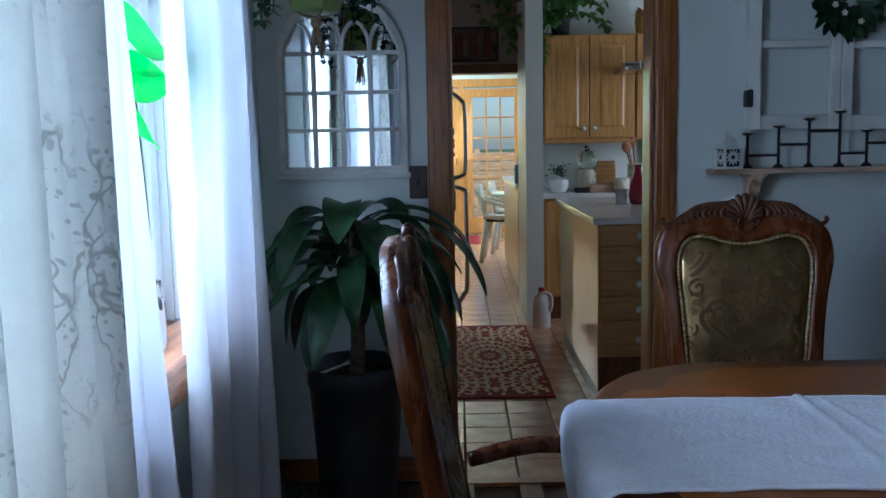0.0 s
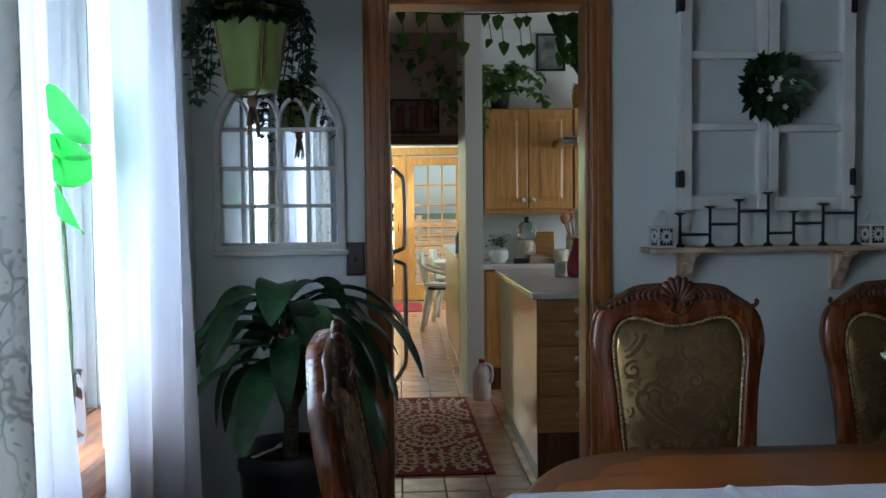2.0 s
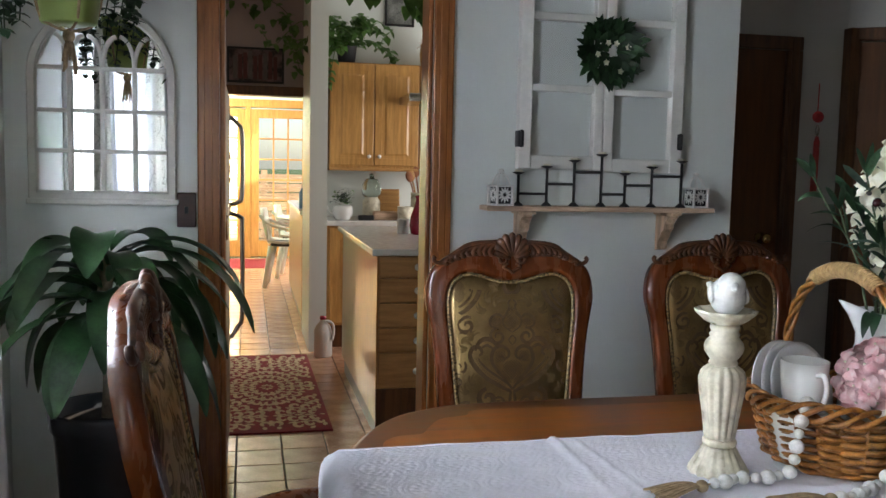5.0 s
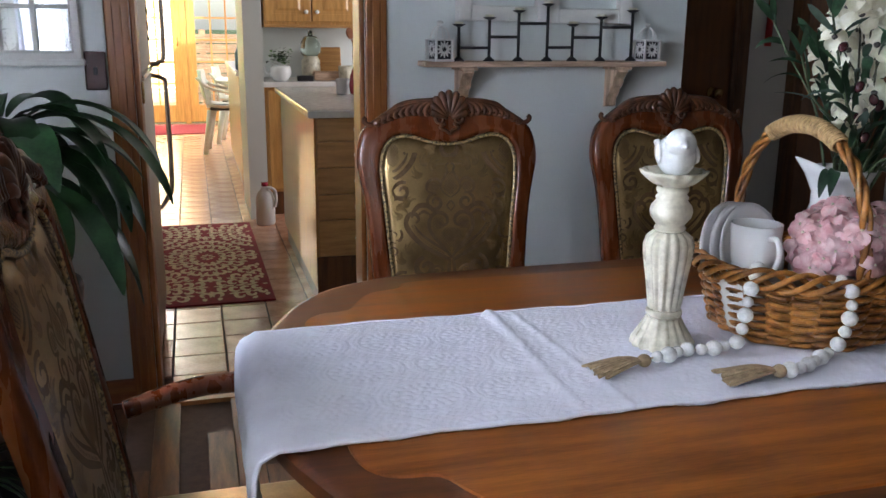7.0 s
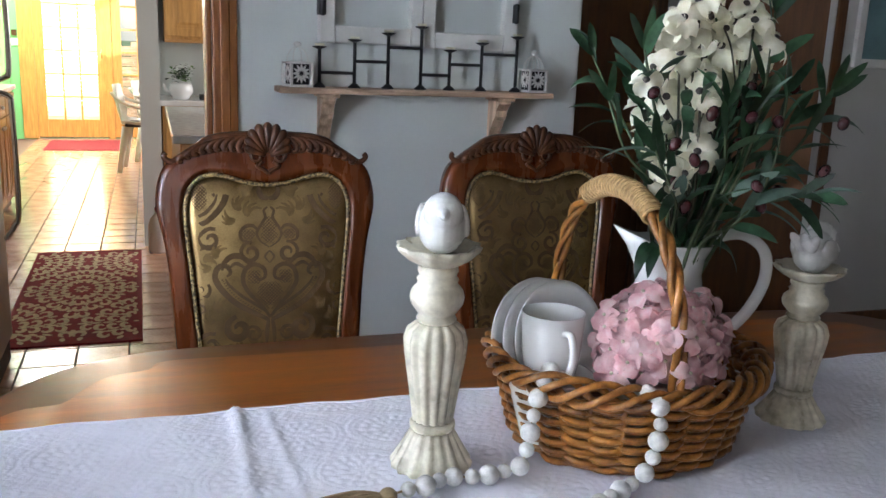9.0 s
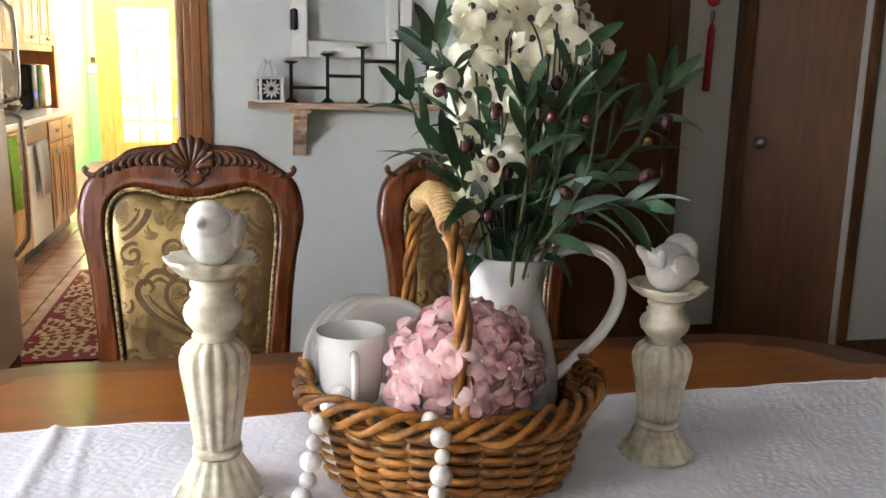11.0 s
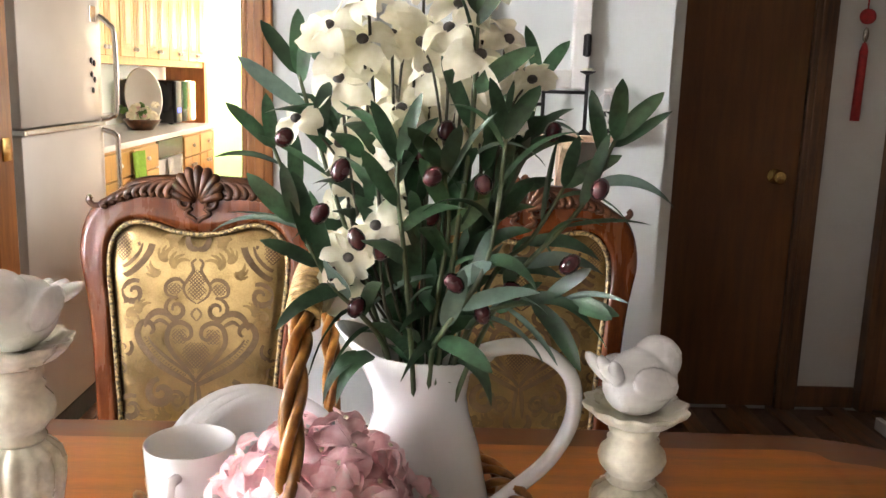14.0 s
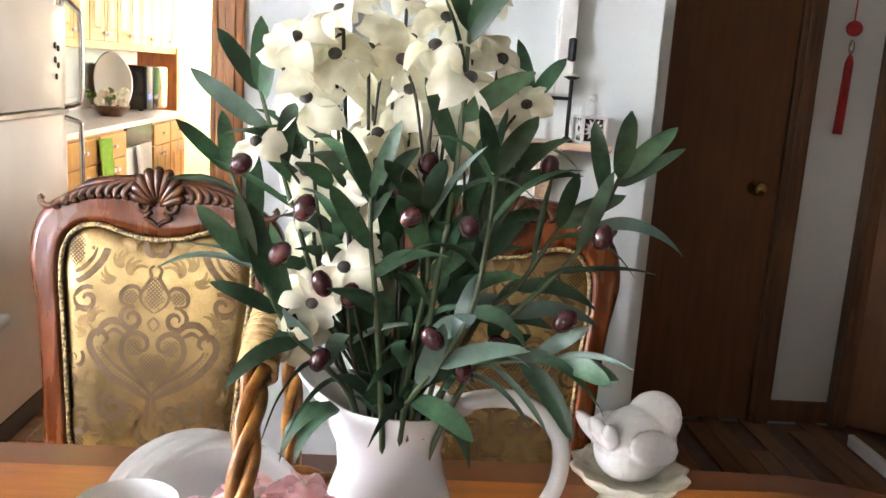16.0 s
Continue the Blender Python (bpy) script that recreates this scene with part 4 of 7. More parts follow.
    # feathered leaves, tone on tone
    for cx, cz, a0, size in ((0.045, 0.435, 0.9, 0.034), (0.060, 0.450, 0.2, 0.030), (0.075, 0.430, 5.3, 0.028), (0.040, 0.480, 0.4, 0.030), (0.066, 0.494, 2.6, 0.026), (0.112, 0.345, 0.6, 0.028),
                             (0.128, 0.325, 5.4, 0.030), (0.104, 0.225, 0.2, 0.030), (0.122, 0.205, 5.7, 0.026), (0.030, 0.150, 0.3, 0.032), (0.050, 0.138, 5.6, 0.030), (0.088, 0.150, 4.7, 0.032),
                             (0.072, 0.112, 0.5, 0.030), (0.100, 0.106, 2.3, 0.026), (0.140, 0.335, 1.6, 0.026), (0.020, 0.100, 0.8, 0.026)):
        for turn in (-0.5, 0.0, 0.5):
            strip(pale, [(cx + math.cos(a0 + turn + 0.25 * k) * size * k / 5, 0, cz + math.sin(a0 + turn + 0.25 * k) * size * k / 5) for k in range(6)], 0.0042)
    part("damask_pattern", lay(dark), DAMASK, c, "bronze scroll and lattice weave")
    tagged(part("damask_feather_weave", lay(pale), FEATHER, c, "pale bronze feather weave"), kind="stuff")
    # carved crest: shell, scrolls and acanthus leaves
    bm = bmesh.new()
    crest_line = smooth_path([(-0.205, 0, 0.556), (-0.152, 0, 0.588), (-0.112, 0, 0.608), (0, 0, 0.614), (0.112, 0, 0.608), (0.152, 0, 0.588), (0.205, 0, 0.556)], 5)
    tube([(p.x, -0.012, p.z - 0.004) for p in crest_line], [0.007 + 0.004 * math.sin(math.pi * i / (len(crest_line) - 1)) for i in range(len(crest_line))], 8, bm)
    crest = part("crest", lay(bm), CARVE, c, "carved shell crest with acanthus scrolls")
    for k in range(-4, 5):
        a = k * 0.30
        L = 0.074 - 0.0013 * k * k
        rib = [(math.sin(a) * L * f, -0.020 - 0.006 * math.sin(f * 3), 0.566 + math.cos(a) * L * f) for f in (0.12, 0.35, 0.6, 0.8, 0.93, 1.0)]
        part("shell_rib", lay(tube(rib, [0.004, 0.006, 0.0085, 0.0105, 0.0095, 0.004], 8)), CARVE, crest)
    for sgn in (1, -1):
        part("scroll", lay(tube([(p.x * sgn, -0.023, p.z) for p in spiral((0.024, 0.566), 0.016, 1.3, 2.4, -1, 14)], [0.006 - 0.003 * i / 14 for i in range(15)], 6)), CARVE, crest)
        part("scroll", lay(tube([(p.x * sgn, -0.021, p.z) for p in smooth_path([(0.012, 0, 0.556), (0.024, 0, 0.545), (0.010, 0, 0.537), (0.0, 0, 0.529)], 4)], 0.005, 6)), CARVE, crest)
        for k in range(9):
            f = k / 8
            x0 = 0.040 + 0.128 * f
            z0 = 0.612 - 0.040 * f ** 2.2
            fall = 0.034 - 0.016 * f
            leaf = smooth_path([(x0 - 0.022, 0, z0 - 0.004 - 0.004 * (k % 2)), (x0 + 0.004, 0, z0 - 0.004), (x0 + 0.022, 0, z0 - fall * 0.6), (x0 + 0.021, 0, z0 - fall), (x0 + 0.013, 0, z0 - fall * 0.95)], 3)
            part("acanthus_leaf", lay(tube([(p.x * sgn, -0.018 - 0.004 * (i / len(leaf)), p.z) for i, p in enumerate(leaf)], [0.003 + 0.0042 * math.sin(math.pi * (0.1 + 0.8 * i / (len(leaf) - 1))) for i in range(len(leaf))], 7)), CARVE, crest)
        part("scroll", lay(tube([(p.x * sgn, -0.014, p.z) for p in smooth_path([(0.165, 0, 0.578), (0.195, 0, 0.557), (0.212, 0, 0.556), (0.221, 0, 0.566), (0.216, 0, 0.573)], 4)], 0.0062, 7)), CARVE, crest)
    # seat
    bm = box((-0.235, -0.24, 0.40), (0.235, 0.20, 0.455), 0.015)
    part("seat_frame", bm, CHERRY, c, smooth="auto")
    bm = box((-0.225, -0.23, 0.455), (0.225, 0.19, 0.505), 0.022)
    part("seat", bm, GOLD, c, "gold damask seat cushion", smooth="auto")
    for sx in (-1, 1):
        part("leg", tube(smooth_path([(sx * 0.205, -0.215, 0.42), (sx * 0.225, -0.235, 0.33), (sx * 0.205, -0.21, 0.15), (sx * 0.215, -0.24, 0.02), (sx * 0.215, -0.25, 0.0)]), 0.022, 8), CHERRY, c)
        part("leg", tube(smooth_path([(sx * 0.195, 0.20, 0.49), (sx * 0.195, 0.195, 0.3), (sx * 0.2, 0.25, 0.0)]), 0.02, 8), CHERRY, c)
    if arms:
        for sx in (-1, 1):
            pts = smooth_path([(sx * 0.215, 0.21, 0.655), (sx * 0.25, 0.08, 0.67), (sx * 0.265, -0.08, 0.655), (sx * 0.262, -0.20, 0.645), (sx * 0.262, -0.235, 0.625), (sx * 0.262, -0.215, 0.607)])
            part("armrest", tube(pts, [0.018 + 0.006 * math.sin(3 * i / len(pts)) for i in range(len(pts))], 8, flat=0.8), CHERRY, c)
            part("arm_post", tube(smooth_path([(sx * 0.262, -0.19, 0.64), (sx * 0.25, -0.13, 0.56), (sx * 0.23, -0.12, 0.44)]), 0.018, 8), CHERRY, c)
    return c


left_chair = chair("dining_chair", (0.833, 2.335, 0), -2, "carved cherry dining chair with gold damask back, facing the table")
right_chair = chair("dining_chair", (1.503, 2.345, 0), 2, "carved cherry dining chair with gold damask back, beside its twin")
armchair = chair("dining_armchair", (0.285, 1.565, 0), 90, "carved cherry armchair with gold damask at the table end", arms=True, recline=11)
for seat_thing, tall in ((left_chair, 1.009), (right_chair, 1.009), (armchair, 1.035)):
    seat_thing.scale = (1.0, 1.0, tall)


# ---- north wall of the dining room ----
def arch_loop(hw, zs, rise, n=20, z0=0.0):
    """Outline of a round-headed opening: up the right side, over the arch, down the left."""
    pts = [(hw, z0), (hw, zs)]
    pts += [(hw * math.cos(math.pi * i / n), zs + rise * math.sin(math.pi * i / n)) for i in range(1, n)]
    return pts + [(-hw, zs), (-hw, z0)]


MX, MZ = -0.35, 1.152
mirror = thing("arched_mirror", (MX, 3.42, MZ), "white arched window-pane mirror with gothic tracery", "mirror")
bm = bmesh.new()
o, i_ = arch_loop(0.236, 0.42, 0.236), arch_loop(0.205, 0.42, 0.205, z0=0.04)
rows = []
for s, y in ((0, 0), (0, -0.02), (0.15, -0.028), (0.8, -0.028), (1, -0.018), (1, 0)):
    rows.append([bm.verts.new((a[0] + (b[0] - a[0]) * s, y, a[1] + (b[1] - a[1]) * s)) for a, b in zip(o, i_)])
for p, q in zip(rows, rows[1:]):
    for k in range(len(p)):
        bm.faces.new((p[k], p[(k + 1) % len(p)], q[(k + 1) % len(p)], q[k]))
part("mirror_frame", bm, WHITEP, mirror, smooth="auto")
part("bottom_ledge", box((-0.242, -0.034, -0.006), (0.242, 0, 0.014), 0.004), WHITEP, mirror, smooth=False)
bm = bmesh.new()
bm.faces.new([bm.verts.new((x, -0.008, z)) for x, z in arch_loop(0.21, 0.42, 0.21, z0=0.03)])
ex = bmesh.ops.extrude_face_region(bm, geom=bm.faces[:])
bmesh.ops.translate(bm, vec=(0, 0.006, 0), verts=[v for v in ex["geom"] if isinstance(v, bmesh.types.BMVert)])
part("mirror_glass", bm, MIRROR, mirror, smooth=False)
for x in (-0.1025, 0, 0.1025):
    part("glazing_bar", box((x - 0.008, -0.024, 0.04), (x + 0.008, -0.006, 0.45), 0.003), WHITEP, mirror, smooth=False)
for z in (0.172, 0.306, 0.446):
    part("glazing_bar", box((-0.205, -0.0225, z - 0.007), (0.205, -0.007, z + 0.007), 0.003), WHITEP, mirror, smooth=False)
for x in (-0.1537, -0.0512, 0.0512, 0.1537):
    for sg in (1, -1):
        pts = [(x + sg * (0.051 - 0.051 * (1 - math.cos(t * 1.45))), -0.015, 0.45 + 0.105 * math.sin(t * 1.45)) for t in [k / 8 for k in range(9)]]
        pts = [p for p in pts if (p[0]) ** 2 + (p[2] - 0.42) ** 2 < 0.212 ** 2 or p[2] < 0.45]
        if len(pts) > 2:
            part("tracery", tube(pts, 0.0075, 6), WHITEP, mirror)

plate_ = thing("switch_plate", (-0.082, 3.42, 1.13), "dark brown rectangular plate beside the doorway", "switch plate")
part("plate", box((-0.032, -0.014, -0.06), (0.032, 0, 0.06), 0.004), PATCH, plate_, smooth=False)
part("toggle", box((-0.006, -0.022, -0.012), (0.006, -0.014, 0.012), 0.002), BLACK, plate_, smooth=False)

med = thing("wall_medallion", (0.428, 3.42, 2.365), "white carved round rosette above the doorway", "wall decoration")
part("rim", tube([(0.128 * math.cos(a / 24 * 6.2832), -0.014, 0.128 * math.sin(a / 24 * 6.2832)) for a in range(24)], 0.012, 8, closed=True), WHITEP, med)
part("rim", tube([(0.098 * math.cos(a / 24 * 6.2832), -0.012, 0.098 * math.sin(a / 24 * 6.2832)) for a in range(24)], 0.006, 8, closed=True), WHITEP, med)
for k in range(12):
    a = k * math.pi / 6
    bm = tube([(r * math.cos(a + s), -0.012, r * math.sin(a + s)) for r, s in ((0.02, 0), (0.045, 0.22), (0.07, 0.26), (0.095, 0.1))], 0.005, 6)
    tube([(r * math.cos(a + s), -0.012, r * math.sin(a + s)) for r, s in ((0.02, 0), (0.045, -0.22), (0.07, -0.26), (0.095, -0.1))], 0.005, 6, bm)
    part("petal", bm, WHITEP, med)
part("hub", ball((0, -0.012, 0), (0.02, 0.012, 0.02)), WHITEP, med)

# old window sashes hung on the wall
sash = thing("window_sash_panel", (1.425, 3.42, 1.295), "pair of old white window sashes hung as wall decor", "wall decoration")
PX0, PX1, PZ = -0.326, 0.330, 0.852
for name, lo, hi in (("stile", (PX0, -0.042, 0), (PX0 + 0.048, 0, PZ)), ("stile", (-0.034, -0.042, 0.0), (0.003, 0, PZ)), ("stile", (0.006, -0.042, -0.006), (0.046, 0, PZ - 0.004)), ("stile", (PX1 - 0.048, -0.042, -0.006), (PX1, 0, PZ - 0.004))):
    part(name, box(lo, hi, 0.004), WHITEP, sash, smooth=False)
for x0, x1, dz in ((PX0 + 0.048, -0.034, 0), (0.046, PX1 - 0.048, -0.006)):
    for z0, z1 in ((0, 0.052), (0.288, 0.314), (0.548, 0.576), (PZ - 0.042, PZ)):
        part("rail", box((x0, -0.038, z0 + dz), (x1, 0, z1 + dz), 0.004), WHITEP, sash, smooth=False)
    for z0, z1 in ((0.052, 0.288), (0.314, 0.548), (0.576, PZ - 0.042)):
        pn = part("pane", box((x0, -0.012, z0 + dz), (x1, -0.009, z1 + dz)), GLASS, sash, "clear old glass pane", smooth=False)
        pn.visible_shadow = False
for x, z in ((PX0 + 0.008, 0.112), (PX0 + 0.008, PZ - 0.105), (PX1 - 0.010, 0.115), (PX1 - 0.010, PZ - 0.11)):
    bm = box((x - 0.011, -0.048, z - 0.03), (x + 0.011, -0.001, z + 0.03), 0.003)
    tube([(x, -0.049, z - 0.032), (x, -0.049, z + 0.032)], 0.005, 8, bm)
    part("hinge", bm, BLACK, sash, "black iron hinge", smooth="auto")

# wreath
wreath = thing("leaf_wreath", (1.443, 3.385, 1.735), "small green leaf wreath with white blossoms", "wreath")
rnd = random.Random(12)
part("ring", tube([(0.085 * math.cos(a / 20 * 6.2832), 0, 0.085 * math.sin(a / 20 * 6.2832)) for a in range(20)], 0.012, 6, closed=True), STEM, wreath)
for grp in range(16):
    bm = bmesh.new()
    for k in range(16):
        a = (grp + rnd.random()) * 6.2832 / 16
        r = 0.105 * math.sqrt(rnd.uniform(0.0, 1))
        tilt = a + rnd.uniform(-1.3, 1.3)
        blade(bm, (r * math.cos(a), rnd.uniform(-0.03, 0.0), r * math.sin(a)), (math.cos(tilt), -rnd.uniform(0.2, 0.9), math.sin(tilt)), (0, -1, 0), rnd.uniform(0.04, 0.06), rnd.uniform(0.02, 0.03), 0.3, 0.2, 4)
    part("spray", bm, IVY if grp % 3 else LEAF, wreath)
for k in range(6):
    a, r = k * 1.05 + rnd.uniform(-0.3, 0.3), rnd.uniform(0.02, 0.1)
    bm = bmesh.new()
    for j in range(5):
        b = j * 1.2566 + a
        blade(bm, (r * math.cos(a), -0.045, r * math.sin(a)), (math.cos(b), -0.4, math.sin(b)), (0, -1, 0), 0.014, 0.011, 0, 0.2, 3)
    part("blossom", bm, PETAL, wreath, "white blossom")

# shelf with brackets
shelf = thing("wall_shelf", (1.415, 3.42, 1.142), "pale raw wood shelf on two scrolled brackets", "shelf")
part("board", box((-0.45, -0.12, 0), (0.45, 0, 0.018), 0.004), RAWWOOD, shelf, smooth=False)
for x in (-0.295, 0.285):
    bm = bmesh.new()
    prof = [(0, 0), (-0.10, 0), (-0.105, -0.02), (-0.09, -0.03), (-0.075, -0.045), (-0.07, -0.065), (-0.05, -0.08), (-0.04, -0.10), (-0.025, -0.115), (-0.02, -0.145), (0, -0.15)]
    a = [bm.verts.new((x - 0.02, y, z)) for y, z in prof]
    b = [bm.verts.new((x + 0.02, y, z)) for y, z in prof]
    bm.faces.new(a)
    bm.faces.new(b[::-1])
    for k in range(len(a)):
        bm.faces.new((a[k], b[k], b[(k + 1) % len(a)], a[(k + 1) % len(a)]))
    part("bracket", bm, RAWWOODZ, shelf, smooth=False)
    part("bracket_cap", box((x - 0.032, -0.112, -0.012), (x + 0.032, 0, -0.0005), 0.003), RAWWOODZ, shelf, smooth=False)

# candelabrum: seven posts of stepped height joined by bars
cand = thing("candle_holder", (1.42, 3.356, 1.16), "black iron seven-armed stepped candle holder on the shelf", "candle holder")
xs = [-0.325, -0.215, -0.108, 0.0, 0.096, 0.205, 0.327]
hs = [0.118, 0.142, 0.166, 0.190, 0.122, 0.148, 0.172]
for x, h in zip(xs, hs):
    part("post", tube([(x, 0, 0.008), (x, 0, h)], 0.0055, 8), BLACK, cand)
    part("foot", lathe([(0.02, 0), (0.019, 0.004), (0.008, 0.014), (0.0, 0.018)], 16, at=(x, 0, 0)), BLACK, cand)
    part("candle_cup", lathe([(0.0055, h - 0.004), (0.014, h), (0.022, h + 0.004), (0.022, h + 0.006), (0.012, h + 0.006), (0.011, h + 0.009), (0.0, h + 0.009)], 16, at=(x, 0, 0)), BLACK, cand)
    part("tealight", lathe([(0.015, h + 0.007), (0.015, h + 0.014), (0.0, h + 0.014)], 14, at=(x, 0, 0)), PETAL, cand, "white tealight")
for i, z in ((0, 0.045), (1, 0.082), (2, 0.128), (3, 0.047), (4, 0.082), (5, 0.118)):
    part("bar", tube([(xs[i], 0, z), (xs[i + 1], 0, z)], 0.005, 8), BLACK, cand)


def lantern(at, rz):
    ln = thing("lantern", at, "small white birdcage lantern with flower cut-outs on the shelf", "lantern", "pair of shelf lanterns", rz)
    hw, h = 0.037, 0.075
    part("base", box((-hw, -hw, 0), (hw, hw, 0.008), 0.002), WHITEP, ln, smooth=False)
    part("top", box((-hw, -hw, h - 0.006), (hw, hw, h), 0.002), WHITEP, ln, smooth=False)
    for sx in (-1, 1):
        for sy in (-1, 1):
            part("post", box((sx * hw - 0.004 * sx - 0.004, sy * hw - 0.004 * sy - 0.004, 0.008), (sx * hw - 0.004 * sx + 0.004, sy * hw - 0.004 * sy + 0.004, h - 0.006), 0.001), WHITEP, ln, smooth=False)
    part("core", box((-hw + 0.010, -hw + 0.010, 0.008), (hw - 0.010, hw - 0.010, h - 0.006)), BLACK, ln, "dark inside", smooth=False)
    for k in range(4):
        bm = bmesh.new()
        for j in range(12):
            a = j * math.pi / 6
            blade(bm, (0.006 * math.cos(a), -hw + 0.006, 0.041 + 0.006 * math.sin(a)), (math.cos(a), 0, math.sin(a)), (0, -1, 0), 0.024, 0.009, 0, 0.1, 3)
        bmesh.ops.rotate(bm, cent=(0, 0, 0), matrix=Matrix.Rotation(k * math.pi / 2, 3, "Z"), verts=bm.verts)
        part("flower_panel", bm, WHITEP, ln)
    for k in range(4):
        a = k * math.pi / 4
        part("dome_wire", tube([(0.034 * math.cos(t) * math.cos(a), 0.034 * math.cos(t) * math.sin(a), h + 0.044 * math.sin(t)) for t in [math.pi * q / 10 for q in range(11)]], 0.0016, 5), WHITEP, ln)
    part("bird_finial", ball((0, 0, h + 0.052), (0.014, 0.007, 0.008), seg=8), WHITEP, ln)
    return ln


lantern((1.027, 3.352, 1.16), 14)
lantern((1.808, 3.352, 1.16), 10)

# ---- plants by the window ----
pot = thing("potted_dracaena", (-0.266, 2.86, 0), "corn plant with broad drooping leaves in a tall charcoal pot", "potted plant")
part("pot", lathe([(0.105, 0), (0.11, 0.02), (0.145, 0.53), (0.156, 0.545), (0.160, 0.59), (0.156, 0.60), (0.146, 0.595), (0.14, 0.55), (0.0, 0.55)], 40), DARKP, pot)
part("soil", lathe([(0.138, 0.53), (0.13, 0.56), (0.0, 0.57)], 24), SOIL, pot)
part("trunk", tube(smooth_path([(0.0, 0.0, 0.50), (0.012, -0.01, 0.70), (-0.008, 0.0, 0.88), (0.01, 0, 1.02)]), [0.024 - 0.0002 * k for k in range(25)], 10), CANE, pot)
rnd = random.Random(21)
for k in range(38):
    a = k * 2.39996 + rnd.uniform(-0.3, 0.3)
    t = k / 37
    bm = bmesh.new()
    L = rnd.uniform(0.36, 0.53) * (1.0 - 0.22 * t)
    z = 0.82 + 0.22 * t
    if math.sin(a) > 0.5:
        L *= 0.75
    blade(bm, (0.02 * math.cos(a), 0.02 * math.sin(a), z), (math.cos(a), math.sin(a), 0.55 + 0.8 * t), (0, 0, 1), L, rnd.uniform(0.080, 0.112), rnd.uniform(2.0, 4.0), 0.3, 14, rnd.uniform(-1.3, 1.3), 0.95)
    part("leaf", bm, LEAF, pot)

for dx, dy, up, L, drop in ((1.0, -0.25, 0.95, 0.52, 2.5), (1.0, -0.5, 0.7, 0.46, 2.7), (0.9, 0.05, 1.2, 0.46, 2.6)):
    bm = bmesh.new()
    blade(bm, (0.02 * dx, 0.02 * dy, 1.0), (dx, dy, up), (0, 0, 1), L, 0.085, drop, 0.3, 14, 0.5, 0.95)
    part("leaf", bm, LEAF, pot)

grassy = thing("spider_plant", (-0.44, 2.62, 0), "small dark grassy plant on the floor in a low pot", "potted plant")
part("pot", lathe([(0.07, 0), (0.095, 0.15), (0.1, 0.16), (0.09, 0.155), (0.0, 0.145)], 24), DARKP, grassy)
for k in range(36):
    a = rnd.uniform(0, 6.28)
    bm = bmesh.new()
    blade(bm, (0.03 * math.cos(a), 0.03 * math.sin(a), 0.14), (math.cos(a), math.sin(a), rnd.uniform(0.9, 2.4)), (0, 0, 1), rnd.uniform(0.25, 0.42), 0.012, rnd.uniform(1.5, 3), 0.3, 7)
    part("leaf", bm, IVY, grassy)

hang = thing("hanging_planter", (-0.345, 2.82, 1.655), "sage green pot of trailing ivy in a jute macrame hanger", "hanging plant")
part("pot", lathe([(0.068, 0), (0.072, 0.004), (0.098, 0.20), (0.106, 0.205), (0.107, 0.235), (0.100, 0.235), (0.094, 0.2), (0.0, 0.195)], 36), GREENPOT, hang)
part("soil", lathe([(0.095, 0.195), (0.0, 0.215)], 20), SOIL, hang)
for k in range(4):
    a = k * math.pi / 2 + 0.5
    part("cord", tube(smooth_path([(0, 0, -0.02), (0.05 * math.cos(a), 0.05 * math.sin(a), -0.004), (0.078 * math.cos(a), 0.078 * math.sin(a), 0.03), (0.108 * math.cos(a), 0.108 * math.sin(a), 0.19), (0.11 * math.cos(a), 0.11 * math.sin(a), 0.25), (0.07 * math.cos(a), 0.07 * math.sin(a), 0.5), (0.0, 0.0, 0.945)]), 0.004, 6), JUTE, hang)
for k in range(14):
    a = rnd.uniform(0, 6.28)
    part("tassel_strand", tube(smooth_path([(0, 0, -0.02), (0.012 * math.cos(a), 0.012 * math.sin(a), -0.06), (0.02 * math.cos(a), 0.02 * math.sin(a), -rnd.uniform(0.09, 0.14))], 4), 0.003, 5), JUTE, hang)
part("knot", ball((0, 0, -0.03), (0.016, 0.016, 0.02)), JUTE, hang)
for k in range(26):
    a = k * 6.2832 / 26 + rnd.uniform(-0.1, 0.1)
    L = rnd.uniform(0.12, 0.27) if math.sin(a) > -0.55 else 0.02
    R = 0.10 + rnd.uniform(0.02, 0.085)
    pts = smooth_path([(0.06 * math.cos(a), 0.06 * math.sin(a), 0.21), (0.10 * math.cos(a), 0.10 * math.sin(a), 0.27 + rnd.uniform(0, 0.05)), (R * math.cos(a), R * math.sin(a), 0.20), (R * math.cos(a + 0.15), R * math.sin(a + 0.15), 0.23 - L)], 6)
    bm = tube(pts, 0.002, 4)
    for p in pts[3:]:
        for j in range(3):
            b = rnd.uniform(0, 6.28)
            blade(bm, p, (math.cos(b), math.sin(b), rnd.uniform(-0.7, 0.5)), (0, 0, 1), rnd.uniform(0.025, 0.042), rnd.uniform(0.018, 0.03), 0.5, 0.2, 3)
    part("vine", bm, IVY, hang)

mon = thing("monstera_stem", (-0.60, 2.04, 0.836), "bright green split leaf on a stem standing on the window sill", "plant")
part("vase", lathe([(0.028, 0), (0.03, 0.01), (0.03, 0.10), (0.022, 0.13), (0.024, 0.15), (0.0, 0.148)], 20), GLASS, mon)
part("stem", tube(smooth_path([(0, 0, 0.02), (0.0, 0.01, 0.25), (0.0, -0.02, 0.5), (0.0, -0.05, 0.62)]), 0.005, 6), STEM, mon)
